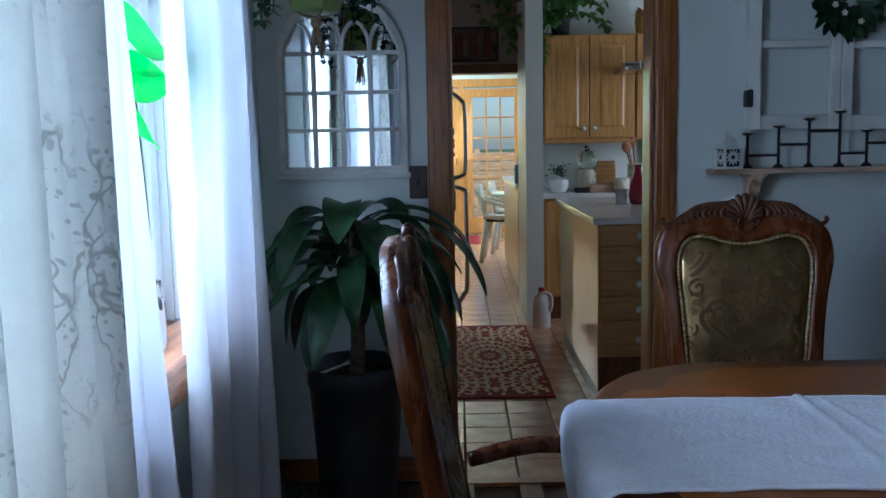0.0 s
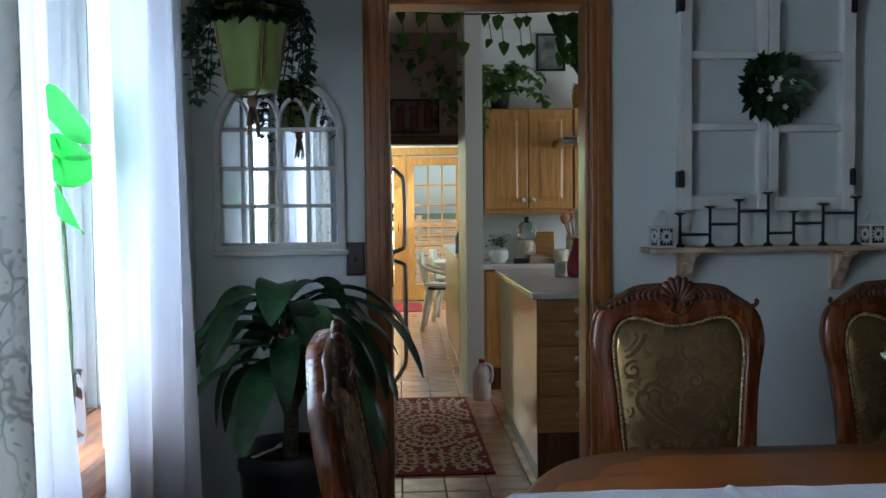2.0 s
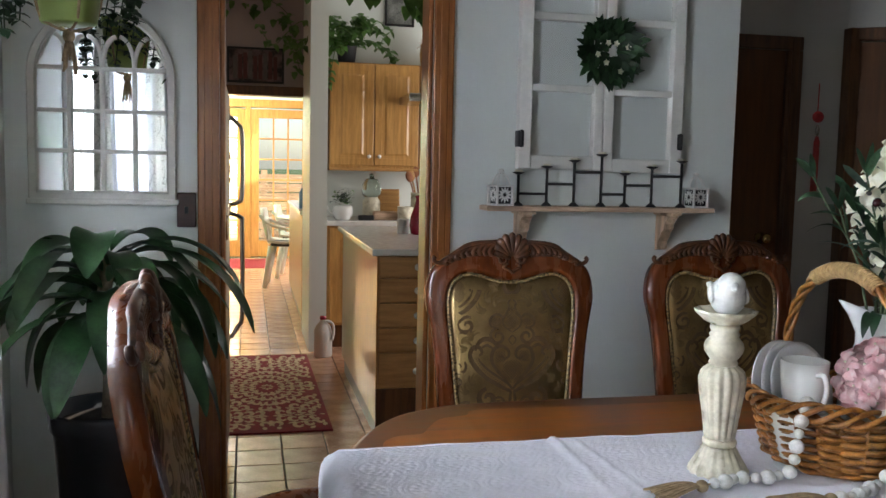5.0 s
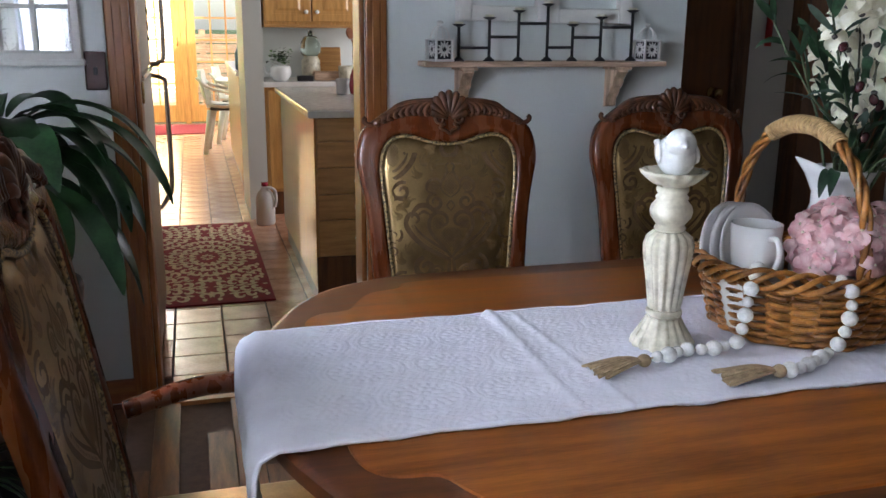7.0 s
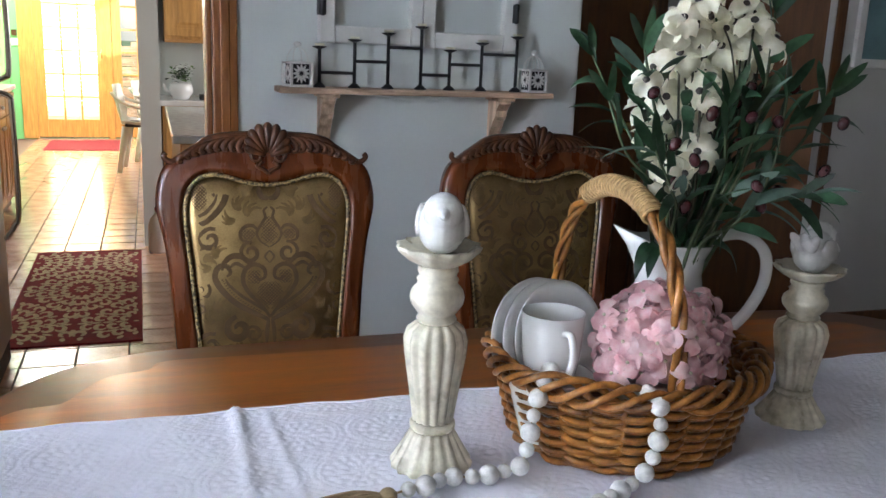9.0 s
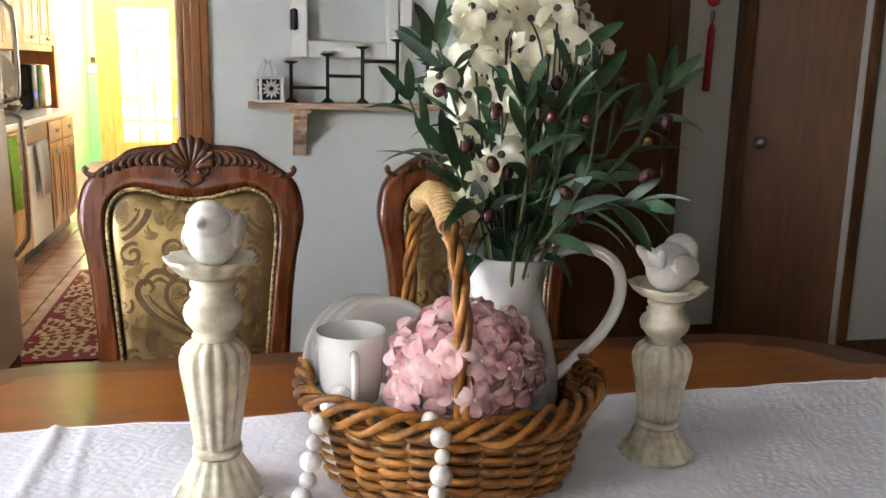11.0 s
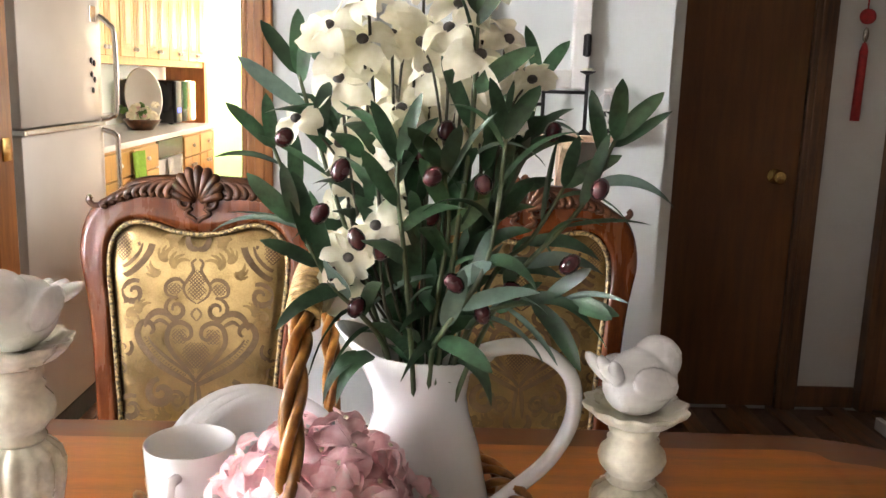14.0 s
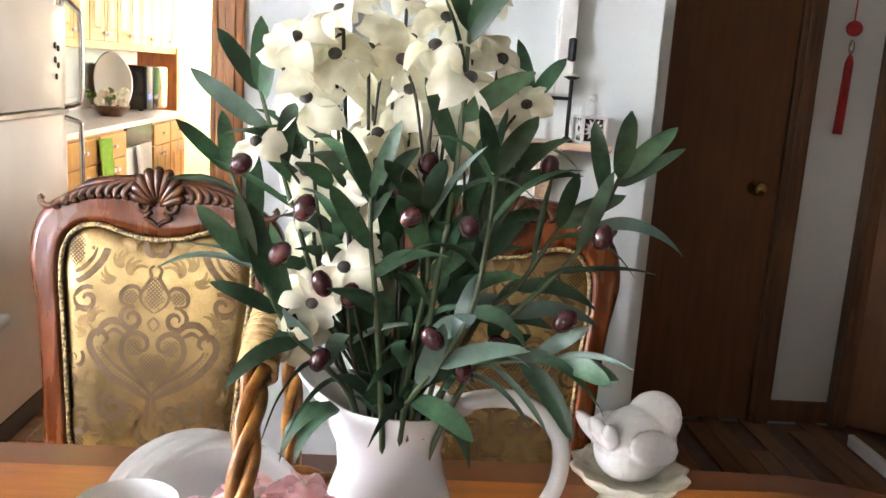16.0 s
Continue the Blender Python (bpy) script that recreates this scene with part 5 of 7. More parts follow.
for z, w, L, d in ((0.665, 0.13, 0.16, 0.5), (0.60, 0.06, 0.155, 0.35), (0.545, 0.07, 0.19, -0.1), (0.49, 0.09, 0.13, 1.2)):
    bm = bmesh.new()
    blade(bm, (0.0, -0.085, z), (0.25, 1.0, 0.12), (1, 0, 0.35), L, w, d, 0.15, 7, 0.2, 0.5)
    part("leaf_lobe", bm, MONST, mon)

# ---- chandelier over the table ----
chand = thing("chandelier", (1.27, 1.62, 1.685), "bronze chandelier with upturned alabaster glass bowls", "ceiling lamp")
part("stem", tube([(0, 0, 0.1), (0, 0, 0.90)], 0.010, 10), BLACK, chand)
part("hub", lathe([(0.0, 0.04), (0.02, 0.05), (0.035, 0.09), (0.02, 0.13), (0.03, 0.16), (0.012, 0.2)], 24), CHROME, chand)
part("ceiling_rose", lathe([(0.06, 0.912), (0.05, 0.897), (0.012, 0.877)], 24), CHROME, chand)
for k in range(5):
    a = k * 2 * math.pi / 5 + 2.75
    ca, sa = math.cos(a), math.sin(a)
    part("arm", tube(smooth_path([(0.02 * ca, 0.02 * sa, 0.12), (0.10 * ca, 0.10 * sa, 0.03), (0.20 * ca, 0.20 * sa, 0.03), (0.255 * ca, 0.255 * sa, 0.075), (0.26 * ca, 0.26 * sa, 0.085)]), 0.006, 8), CHROME, chand)
    part("lamp_holder", lathe([(0.0, 0.035), (0.008, 0.042), (0.006, 0.05), (0.014, 0.06), (0.011, 0.07), (0.022, 0.085), (0.024, 0.1), (0.0, 0.1)], 18, at=(0.26 * ca, 0.26 * sa, 0)), CHROME, chand)
    part("shade", lathe([(0.02, 0.098), (0.055, 0.115), (0.078, 0.16), (0.082, 0.19), (0.098, 0.215), (0.096, 0.218), (0.079, 0.193), (0.074, 0.162), (0.05, 0.122), (0.0, 0.105)], 32, at=(0.26 * ca, 0.26 * sa, 0)), SHADE, chand, "veined alabaster glass bowl")

# ---- hall ----
orn = thing("tassel_ornament", (2.995, 4.31, 1.165), "red silk knot and tassel hanging on the hall wall", "wall decoration")
part("cord", tube([(0, -0.006, 0.45), (0, -0.008, 0.60)], 0.003, 6), REDSILK, orn)
part("knot", ball((0, -0.012, 0.43), (0.034, 0.012, 0.03)), REDSILK, orn)
part("bead", ball((0, -0.012, 0.36), (0.012, 0.010, 0.03)), CHROME, orn, "pale carved bead")
part("tassel", tube([(0, -0.012, 0.33), (0, -0.012, 0.30), (-0.005, -0.012, 0.03)], [0.008, 0.016, 0.018], 10), REDSILK, orn)
pic = thing("framed_picture", (3.98, 3.98, 1.28), "teal picture in a pale frame on the hall wall", "picture")
for lo, hi in (((-0.30, -0.025, 0), (-0.26, 0, 0.7)), ((0.26, -0.025, 0), (0.30, 0, 0.7)), ((-0.26, -0.025, 0), (0.26, 0, 0.04)), ((-0.26, -0.025, 0.66), (0.26, 0, 0.7))):
    part("picture_frame", box(lo, hi, 0.004), WHITEP, pic, smooth=False)
part("print", box((-0.26, -0.012, 0.04), (0.26, -0.002, 0.66)), BLUEP, pic, smooth=False)
mt = thing("white_board", (3.12, 4.0, 0.0), "white strip standing on the hall floor", "board")
part("strip", box((-0.012, -0.20, 0), (0.012, 0.08, 0.05), 0.004), WHITEW, mt, smooth=False)


# ---- things on the table ----
CZ = TZ + 0.008


def candlestick(at, hscale, k, label):
    c = thing("candlestick", at, label, "candlestick", "pair of cream candlesticks")
    H = hscale

    def lobes(n, amt):
        return lambda z, a: 1 + amt * (abs(math.cos(a * n / 2)) - 0.6)
    part("foot", lathe([(0.052 * k, 0), (0.053 * k, 0.006 * H), (0.049 * k, 0.012 * H), (0.040 * k, 0.028 * H), (0.030 * k, 0.047 * H), (0.028 * k, 0.052 * H)], 72, flute=lobes(16, 0.10)), CREAM, c, "scalloped foot")
    part("shaft", lathe([(0.027 * k, 0.052 * H), (0.030 * k, 0.056 * H), (0.030 * k, 0.062 * H), (0.026 * k, 0.066 * H)], 32), CREAM, c)
    part("shaft", lathe([(0.026 * k, 0.066 * H), (0.027 * k, 0.075 * H), (0.033 * k, 0.12 * H), (0.039 * k, 0.16 * H), (0.040 * k, 0.178 * H), (0.036 * k, 0.192 * H), (0.024 * k, 0.202 * H)], 80, flute=lobes(14, 0.13)), CREAM, c, "fluted vase-shaped shaft")
    part("collar", lathe([(0.023 * k, 0.202 * H), (0.026 * k, 0.206 * H), (0.023 * k, 0.212 * H), (0.026 * k, 0.216 * H), (0.033 * k, 0.226 * H), (0.035 * k, 0.235 * H), (0.033 * k, 0.244 * H), (0.025 * k, 0.254 * H), (0.027 * k, 0.259 * H), (0.023 * k, 0.264 * H), (0.026 * k, 0.270 * H), (0.025 * k, 0.278 * H)], 40), CREAM, c)
    part("dish", lathe([(0.025 * k, 0.278 * H), (0.036 * k, 0.284 * H), (0.050 * k, 0.297 * H), (0.053 * k, 0.304 * H), (0.049 * k, 0.303 * H), (0.036 * k, 0.294 * H), (0.0, 0.292 * H)], 72, flute=lambda z, a: 1 + 0.05 * math.cos(12 * a) * (z > 0.28 * H)), CREAM, c, "scalloped dish")
    return c


candlestick((0.922, 1.605, CZ), 0.94, 0.96, "antique cream ceramic candlestick with fluted shaft on the runner")
candlestick((1.488, 1.62, CZ), 0.765, 0.92, "shorter antique cream ceramic candlestick on the runner")


def figurine(at, rz, k, label, tail=0.8):
    """A plump little bird shape in one mesh, blended smooth, with folded wings and a fanned tail."""
    bm = lathe([(0.0075 * k, 0.0), (0.005 * k, 0.008 * k), (0.0, 0.014 * k)], 10)
    bmesh.ops.transform(bm, matrix=pose(0, -0.040 * k, 0.056 * k, 98, 0, 0), verts=bm.verts)
    ball((0, 0.004 * k, 0.034 * k), (0.030 * k, 0.043 * k, 0.034 * k), bm, seg=24)
    ball((0, -0.017 * k, 0.053 * k), (0.024 * k, 0.026 * k, 0.025 * k), bm, seg=20)
    for s in (-1, 1):
        ball((s * 0.0265 * k, 0.010 * k, 0.040 * k), (0.006 * k, 0.030 * k, 0.016 * k), bm, Matrix.Rotation(0.35, 3, "X") @ Matrix.Rotation(s * 0.12, 3, "Z"), 14)
    for s in (-1, 0, 1):
        ball((s * 0.011 * k, (0.040 + 0.014 * math.cos(tail)) * k, (0.034 + 0.022 * math.sin(tail)) * k), (0.008 * k, 0.023 * k, 0.0075 * k), bm, Matrix.Rotation(tail, 3, "X") @ Matrix.Rotation(-s * 0.38, 3, "Z"), 12)
    ob = part("bird_figurine", bm, BIRD)
    re = ob.modifiers.new("blend", "REMESH")
    re.mode, re.voxel_size, re.use_smooth_shade = "VOXEL", 0.0014, True
    sm = ob.modifiers.new("soften", "SMOOTH")
    sm.iterations, sm.factor = 2, 0.5
    ob.matrix_world = pose(*at, 0, 0, rz)
    return tagged(ob, label, "figurine", "pair of figurines")


figurine((0.925, 1.605, CZ + 0.274), -16, 1.0, "white crackle-glazed bird figurine sitting on a candlestick dish", 0.35)
figurine((1.493, 1.62, CZ + 0.223), 122, 0.94, "white crackle-glazed bird figurine facing away on a candlestick", 0.9)

# wicker basket
BX, BY = 1.205, 1.632
basket = thing("wicker_basket", (BX, BY, CZ), "honey brown oval wicker basket with a tall twisted handle", "basket", rz=-6)
BA, BB, BH = 0.182, 0.165, 0.112


def ring(z, k, wave, phase, n=120, amp=0.006):
    out = []
    for i in range(n):
        a = 2 * math.pi * i / n
        f = k + amp / BA * math.sin(a * wave + phase)
        out.append((BA * f * math.cos(a), BB * f * math.sin(a), z + 0.0018 * math.sin(a * 7 + phase * 3)))
    return out


part("base", lathe([(BA * 0.78, 0.0), (BA * 0.8, 0.008), (0.0, 0.010)], 48, squash=(1, BB / BA)), WICKER, basket)
for k in range(26):
    a = 2 * math.pi * k / 26
    part("stake", tube([(BA * f * math.cos(a), BB * f * math.sin(a), z) for f, z in ((0.79, 0.004), (0.87, 0.05), (0.96, BH))], 0.004, 6), WICKER, basket)
for lvl in range(14):
    z = 0.007 + lvl * 0.0074
    f = 0.80 + 0.155 * (z / BH)
    part("weave_strand", tube(ring(z, f, 13, 0 if lvl % 2 else math.pi, amp=0.0075), 0.0042, 7, closed=True), WICKER, basket)
    part("weave_strand", tube(ring(z + 0.0036, f, 13, math.pi if lvl % 2 else 0, amp=0.0075), 0.0034, 6, closed=True), WICKER, basket)
for p in range(4):
    pts = []
    for i in range(150):
        a = 2 * math.pi * i / 150
        b = a * 9 + p * math.pi / 2
        f = 1.0 + 0.06 * math.cos(b) + 0.014 * math.sin(a * 5 + p)
        pts.append((BA * f * math.cos(a), BB * f * math.sin(a), BH + 0.013 * math.sin(b) + 0.004 * math.sin(a * 3 + p) + 0.004))
    part("rim_braid", tube(pts, 0.0048, 7, closed=True), WICKER, basket)
HH = 0.347


def arch(t):
    """The handle's middle line, t from 0 (front) to 1 (back)."""
    a = math.pi * t
    y = 0.010 - math.cos(a) * 0.170
    z = 0.075 + (HH - 0.075) * math.sin(a) ** 0.62
    return Vector((-0.020 - 0.105 * y, y, z))


for p in range(3):
    pts = []
    for i in range(90):
        t = 0.01 + 0.98 * i / 89
        c0 = arch(t)
        d = (arch(min(1, t + 0.01)) - arch(max(0, t - 0.01))).normalized()
        s1 = Vector((1, 0, 0))
        s2 = d.cross(s1)
        b = t * 30 + p * 2.0944
        pts.append(c0 + (s1 * math.cos(b) + s2 * math.sin(b)) * 0.0062)
    part("handle_rod", tube(pts, 0.0050, 7), WICKER, basket)
coil = []
for i in range(46 * 12):
    t = 0.33 + 0.34 * i / (46 * 12 - 1)
    c0 = arch(t)
    d = (arch(t + 0.01) - arch(t - 0.01)).normalized()
    s1 = Vector((1, 0, 0))
    s2 = d.cross(s1)
    b = 2 * math.pi * i / 12
    coil.append(c0 + (s1 * math.cos(b) + s2 * math.sin(b)) * (0.0130 + 0.0010 * math.sin(i * 1.3)))
bm = tube(coil, 0.0027, 5)
part("handle_wrap", bm, ROPE, basket, "tan cord binding round the handle")

# jug with bouquet, standing in the basket
JX, JY = 1.288, 1.668
jug = thing("ceramic_jug", (JX, JY, CZ + 0.012), "white glazed ceramic pitcher with a looped handle, used as a vase", "jug", rz=-8)
prof = [(0.052, 0), (0.058, 0.004), (0.066, 0.03), (0.072, 0.07), (0.070, 0.10), (0.058, 0.155), (0.047, 0.19), (0.044, 0.21), (0.047, 0.235), (0.056, 0.255)]
bm = bmesh.new()
rows = []
SEG = 48
full_prof = prof + [(0.053, 0.2555), (0.043, 0.232), (0.040, 0.20), (0.05, 0.14), (0.0, 0.10)]
for r, z in full_prof:
    row = []
    for i in range(SEG):
        a = 2 * math.pi * i / SEG
        lip = max(0, (z - 0.20) / 0.055)
        away = max(0.0, math.cos(a - math.pi)) ** 6
        k = r + 0.032 * lip * away
        row.append(bm.verts.new((k * math.cos(a), k * math.sin(a) * (1 - 0.10 * lip * away), z + 0.020 * lip * away - 0.006 * lip * max(0, math.cos(a)) ** 2)))
    rows.append(row)
for p, q in zip(rows, rows[1:]):
    for i in range(SEG):
        bm.faces.new((p[i], p[(i + 1) % SEG], q[(i + 1) % SEG], q[i]))
bm.faces.new(rows[0][::-1])
bmesh.ops.remove_doubles(bm, verts=bm.verts, dist=1e-5)
part("body", bm, CERAMIC, jug)
part("handle", tube(smooth_path([(0.044, 0, 0.238), (0.062, 0, 0.256), (0.105, 0, 0.262), (0.142, 0, 0.238), (0.148, 0, 0.195), (0.128, 0, 0.15), (0.092, 0, 0.112), (0.066, 0, 0.088)]), 0.0105, 12, flat=0.75), CERAMIC, jug, "looped handle with a thumb rest")
part("thumb_rest", ball((0.055, 0, 0.252), (0.016, 0.012, 0.010)), CERAMIC, jug)

bouquet = thing("artificial_bouquet", (JX, JY, CZ + 0.15), "artificial bouquet of cream dogwood blooms and olive branches", "flowers")
OX, OY, OZ = JX, JY, CZ + 0.15


def petalled(bm, at, n, face, size, seed):
    """Broad ruffled petals round a centre, notched at the tip."""
    r = random.Random(seed)
    z = Vector(face).normalized()
    x = z.orthogonal().normalized()
    y = z.cross(x)
    ph = r.uniform(0, 6.28)
    for k in range(n):
        a = ph + k * 2 * math.pi / n + r.uniform(-0.16, 0.16)
        d = x * math.cos(a) + y * math.sin(a)
        s = z.cross(d)
        L, W = size * r.uniform(0.85, 1.14), size * r.uniform(0.44, 0.56)
        bend, ruf, sway = r.uniform(0.15, 0.85), r.uniform(0.08, 0.20), r.uniform(0, 6.28)
        rows_ = []
        for i in range(6):
            t = i / 5
            w = W * (0.12, 0.50, 0.86, 1.0, 0.92, 0.55)[i]
            cup = bend * t - (bend + 0.30) * t * t
            row = []
            for c in (-1, -0.5, 0, 0.5, 1):
                notch = 0.12 * L * (1 - abs(c)) if i == 5 else 0.0
                lift = L * (0.13 * c * c * math.sin(math.pi * t) + ruf * t * math.sin(c * 4.0 + sway))
                row.append(bm.verts.new(Vector(at) + d * (L * t - notch) + s * w * c + z * (L * cup + lift)))
            rows_.append(row)
        for p, q in zip(rows_, rows_[1:]):
            for c in range(4):
                bm.faces.new((p[c], p[c + 1], q[c + 1], q[c]))


rnd = random.Random(31)
BLOOMS = [(1.23, 1.58, 1.37), (1.29, 1.63, 1.385), (1.36, 1.60, 1.38), (1.23, 1.64, 1.32), (1.28, 1.64, 1.34), (1.32, 1.56, 1.35), (1.35, 1.55, 1.33), (1.23, 1.67, 1.29), (1.24, 1.57, 1.265), (1.20, 1.58, 1.31), (1.27, 1.69, 1.30),
          (1.34, 1.62, 1.35), (1.22, 1.67, 1.24), (1.245, 1.57, 1.19), (1.22, 1.60, 1.175), (1.25, 1.60, 1.215), (1.39, 1.64, 1.28), (1.38, 1.67, 1.31), (1.33, 1.62, 1.30), (1.26, 1.65, 1.31), (1.30, 1.66, 1.27), (1.30, 1.60, 1.32), (1.21, 1.62, 1.21), (1.27, 1.60, 1.285), (1.20, 1.60, 1.255), (1.255, 1.60, 1.345), (1.385, 1.60, 1.345), (1.32, 1.66, 1.245), (1.225, 1.58, 1.34)]
for n, (x, y, z) in enumerate(BLOOMS):
    p = Vector((1.268 + (x - 1.275) * 0.74 - OX, y - OY, z - 0.012 - OZ))
    flat = z > 1.36
    face = Vector((rnd.uniform(-0.9, 0.9), -0.15 if flat else -rnd.uniform(0.3, 1.0), 1.3 if flat else rnd.uniform(-0.1, 1.2)))
    bl = part("stem", tube(smooth_path([(rnd.uniform(-0.02, 0.02), rnd.uniform(-0.02, 0.02), 0.0), (p.x * 0.3, p.y * 0.3, 0.12), (p.x * 0.8, p.y * 0.9, max(0.15, p.z * 0.7)), p]), 0.0015, 6), TWIG, bouquet)
    bm = bmesh.new()
    petalled(bm, p, 4, face, rnd.uniform(0.025, 0.032), n)
    part("bloom", bm, PETAL, bl, "cream four-petalled dogwood bloom")
    part("flower_heart", ball(p + face.normalized() * 0.003, (0.0052, 0.0052, 0.0046), seg=8), EYE, bl)
    p2 = p + Vector((rnd.uniform(-0.04, 0.04), rnd.uniform(-0.02, 0.03), rnd.uniform(-0.05, 0.02)))
    face = Vector((rnd.uniform(-0.9, 0.9), -1.0, rnd.uniform(-0.2, 1.2)))
    bm = bmesh.new()
    petalled(bm, p2, 4, face, rnd.uniform(0.022, 0.028), 300 + n)
    part("bloom", bm, PETAL, bl, "cream four-petalled dogwood bloom")
    part("flower_heart", ball(p2 + face.normalized() * 0.003, (0.0048, 0.0048, 0.0042), seg=8), EYE, bl)
    part("twig", tube(smooth_path([p2, p2 * 0.5 + p * 0.5 + Vector((0, 0.01, -0.03)), p * 0.85 + Vector((0, 0, -0.03))], 4), 0.0012, 5), TWIG, bl)
# olive branches: side bend, reach and height of each, with leaves in turn to either side
SPRAYS = [((1.311, 1.56, 1.167), (1.320, 1.55, 1.261), (1.322, 1.55, 1.350)), ((1.300, 1.55, 1.090), (1.336, 1.54, 1.156), (1.347, 1.54, 1.255)),
          ((1.364, 1.58, 1.134), (1.417, 1.58, 1.197), (1.440, 1.57, 1.255)), ((1.338, 1.57, 1.105), (1.375, 1.55, 1.120), (1.40, 1.54, 1.125)),
          ((1.230, 1.60, 1.132), (1.202, 1.60, 1.215), (1.176, 1.60, 1.300)), ((1.231, 1.58, 1.100), (1.208, 1.56, 1.130), (1.180, 1.56, 1.180)),
          ((1.270, 1.55, 1.150), (1.263, 1.54, 1.205), (1.262, 1.54, 1.235)), ((1.348, 1.60, 1.134), (1.380, 1.61, 1.163), (1.405, 1.60, 1.211)),
          ((1.225, 1.62, 1.120), (1.180, 1.63, 1.170), (1.150, 1.63, 1.235)), ((1.30, 1.58, 1.130), (1.305, 1.56, 1.180), (1.300, 1.55, 1.225)),
          ((1.345, 1.70, 1.150), (1.385, 1.74, 1.230), (1.40, 1.76, 1.300)), ((1.255, 1.72, 1.150), (1.225, 1.76, 1.230), (1.20, 1.78, 1.290))]
for n, way_points in enumerate(SPRAYS):
    mid, hi, top = [Vector((x - OX, y - OY, z - OZ)) for x, y, z in way_points]
    pts = smooth_path([(mid.x * 0.25, mid.y * 0.2, 0.03), (mid.x * 0.6, mid.y * 0.5, 0.125), mid, hi, top], 7)
    br = part("branch", tube(pts, [0.0030 - 0.0014 * k / (len(pts) - 1) for k in range(len(pts))], 6), STEM, bouquet)
    sg = 1 if n % 2 else -1
    for k in range(11, len(pts), 2 if n < 6 else 3):
        sg = -sg
        d = (pts[min(k + 1, len(pts) - 1)] - pts[k - 1]).normalized()
        sd = d.cross(Vector((0, -1, 0.2))).normalized() * sg
        bm = bmesh.new()
        way = d * rnd.uniform(0.9, 2.2) + sd * rnd.uniform(0.45, 1.1) + Vector((0, -rnd.uniform(-0.3, 0.7), 0))
        thin = rnd.random() < 0.34
        if thin:
            blade(bm, pts[k], way, (rnd.uniform(-0.6, 0.6), -1, 0.6), rnd.uniform(0.06, 0.085), 0.0055, rnd.uniform(0.3, 2.2), 0.5, 9, rnd.uniform(-1.5, 1.5), 0.72, full=0.48)
        else:
            blade(bm, pts[k], way, (rnd.uniform(-0.5, 0.5), -1, 0.7), rnd.uniform(0.048, 0.078), rnd.uniform(0.012, 0.018), rnd.uniform(-0.2, 1.8), 0.22, 9, rnd.uniform(-0.9, 0.9), 0.72, full=0.48)
        part("leaf", bm, OLIVEG if rnd.random() < 0.28 else OLIVE, br)
    for s in (-0.35, 0.3):
        bm = bmesh.new()
        blade(bm, pts[-1], (pts[-1] - pts[-3]).normalized() + Vector((s, -0.2, 0)), (0, -1, 0.4), rnd.uniform(0.045, 0.06), rnd.uniform(0.012, 0.016), rnd.uniform(0.0, 0.7), 0.2, 8, rnd.uniform(-0.5, 0.5), 0.72, full=0.48)
        part("leaf", bm, OLIVE, br)
# leaves crowded above the mouth of the jug
for k in range(150):
    a, e = rnd.uniform(0, 6.28), rnd.uniform(0.6, 2.6)
    bm = bmesh.new()
    z = 0.105 + 0.225 * (k / 150)
    r = 0.014 + (z - 0.12) * 0.36
    blade(bm, (r * math.cos(a), r * math.sin(a) - 0.03, z), (0.6 * math.cos(a), 0.5 * math.sin(a) - 0.2, e), (rnd.uniform(-0.6, 0.6), -1, 0.5), rnd.uniform(0.042, 0.072), rnd.uniform(0.011, 0.017), rnd.uniform(0.0, 1.8), 0.2, 8, rnd.uniform(-0.9, 0.9), 0.72, full=0.48)
    part("leaf", bm, OLIVE, bouquet)
for x, sgn in ((-0.045, -0.9), (0.03, 1), (-0.055, -1.4)):
    bm = bmesh.new()
    blade(bm, (x, -0.038, 0.118), (sgn * 0.6, -0.5, 0.55), (0, -0.4, 1), rnd.uniform(0.055, 0.068), 0.021, 2.8, 0.2, 8)
    part("leaf", bm, OLIVE, bouquet)
FRUIT = [(1.17, 1.56, 1.25), (1.28, 1.55, 1.24), (1.29, 1.53, 1.225), (1.22, 1.51, 1.23), (1.29, 1.55, 1.19), (1.30, 1.55, 1.26), (1.34, 1.57, 1.26), (1.39, 1.58, 1.26), (1.21, 1.56, 1.14), (1.23, 1.56, 1.11), (1.31, 1.53, 1.14), (1.335, 1.55, 1.11),
         (1.23, 1.55, 1.17), (1.25, 1.56, 1.16), (1.36, 1.55, 1.13), (1.40, 1.52, 1.16), (1.42, 1.52, 1.22), (1.33, 1.53, 1.22), (1.20, 1.55, 1.19)]
for x, y, z in FRUIT:
    part("olive", ball((x - OX, y - OY, z - OZ), (0.0074, 0.0074, rnd.uniform(0.008, 0.0105)), seg=12, turn=Matrix.Rotation(rnd.uniform(-1, 1), 3, "Y")), BERRY, bouquet)

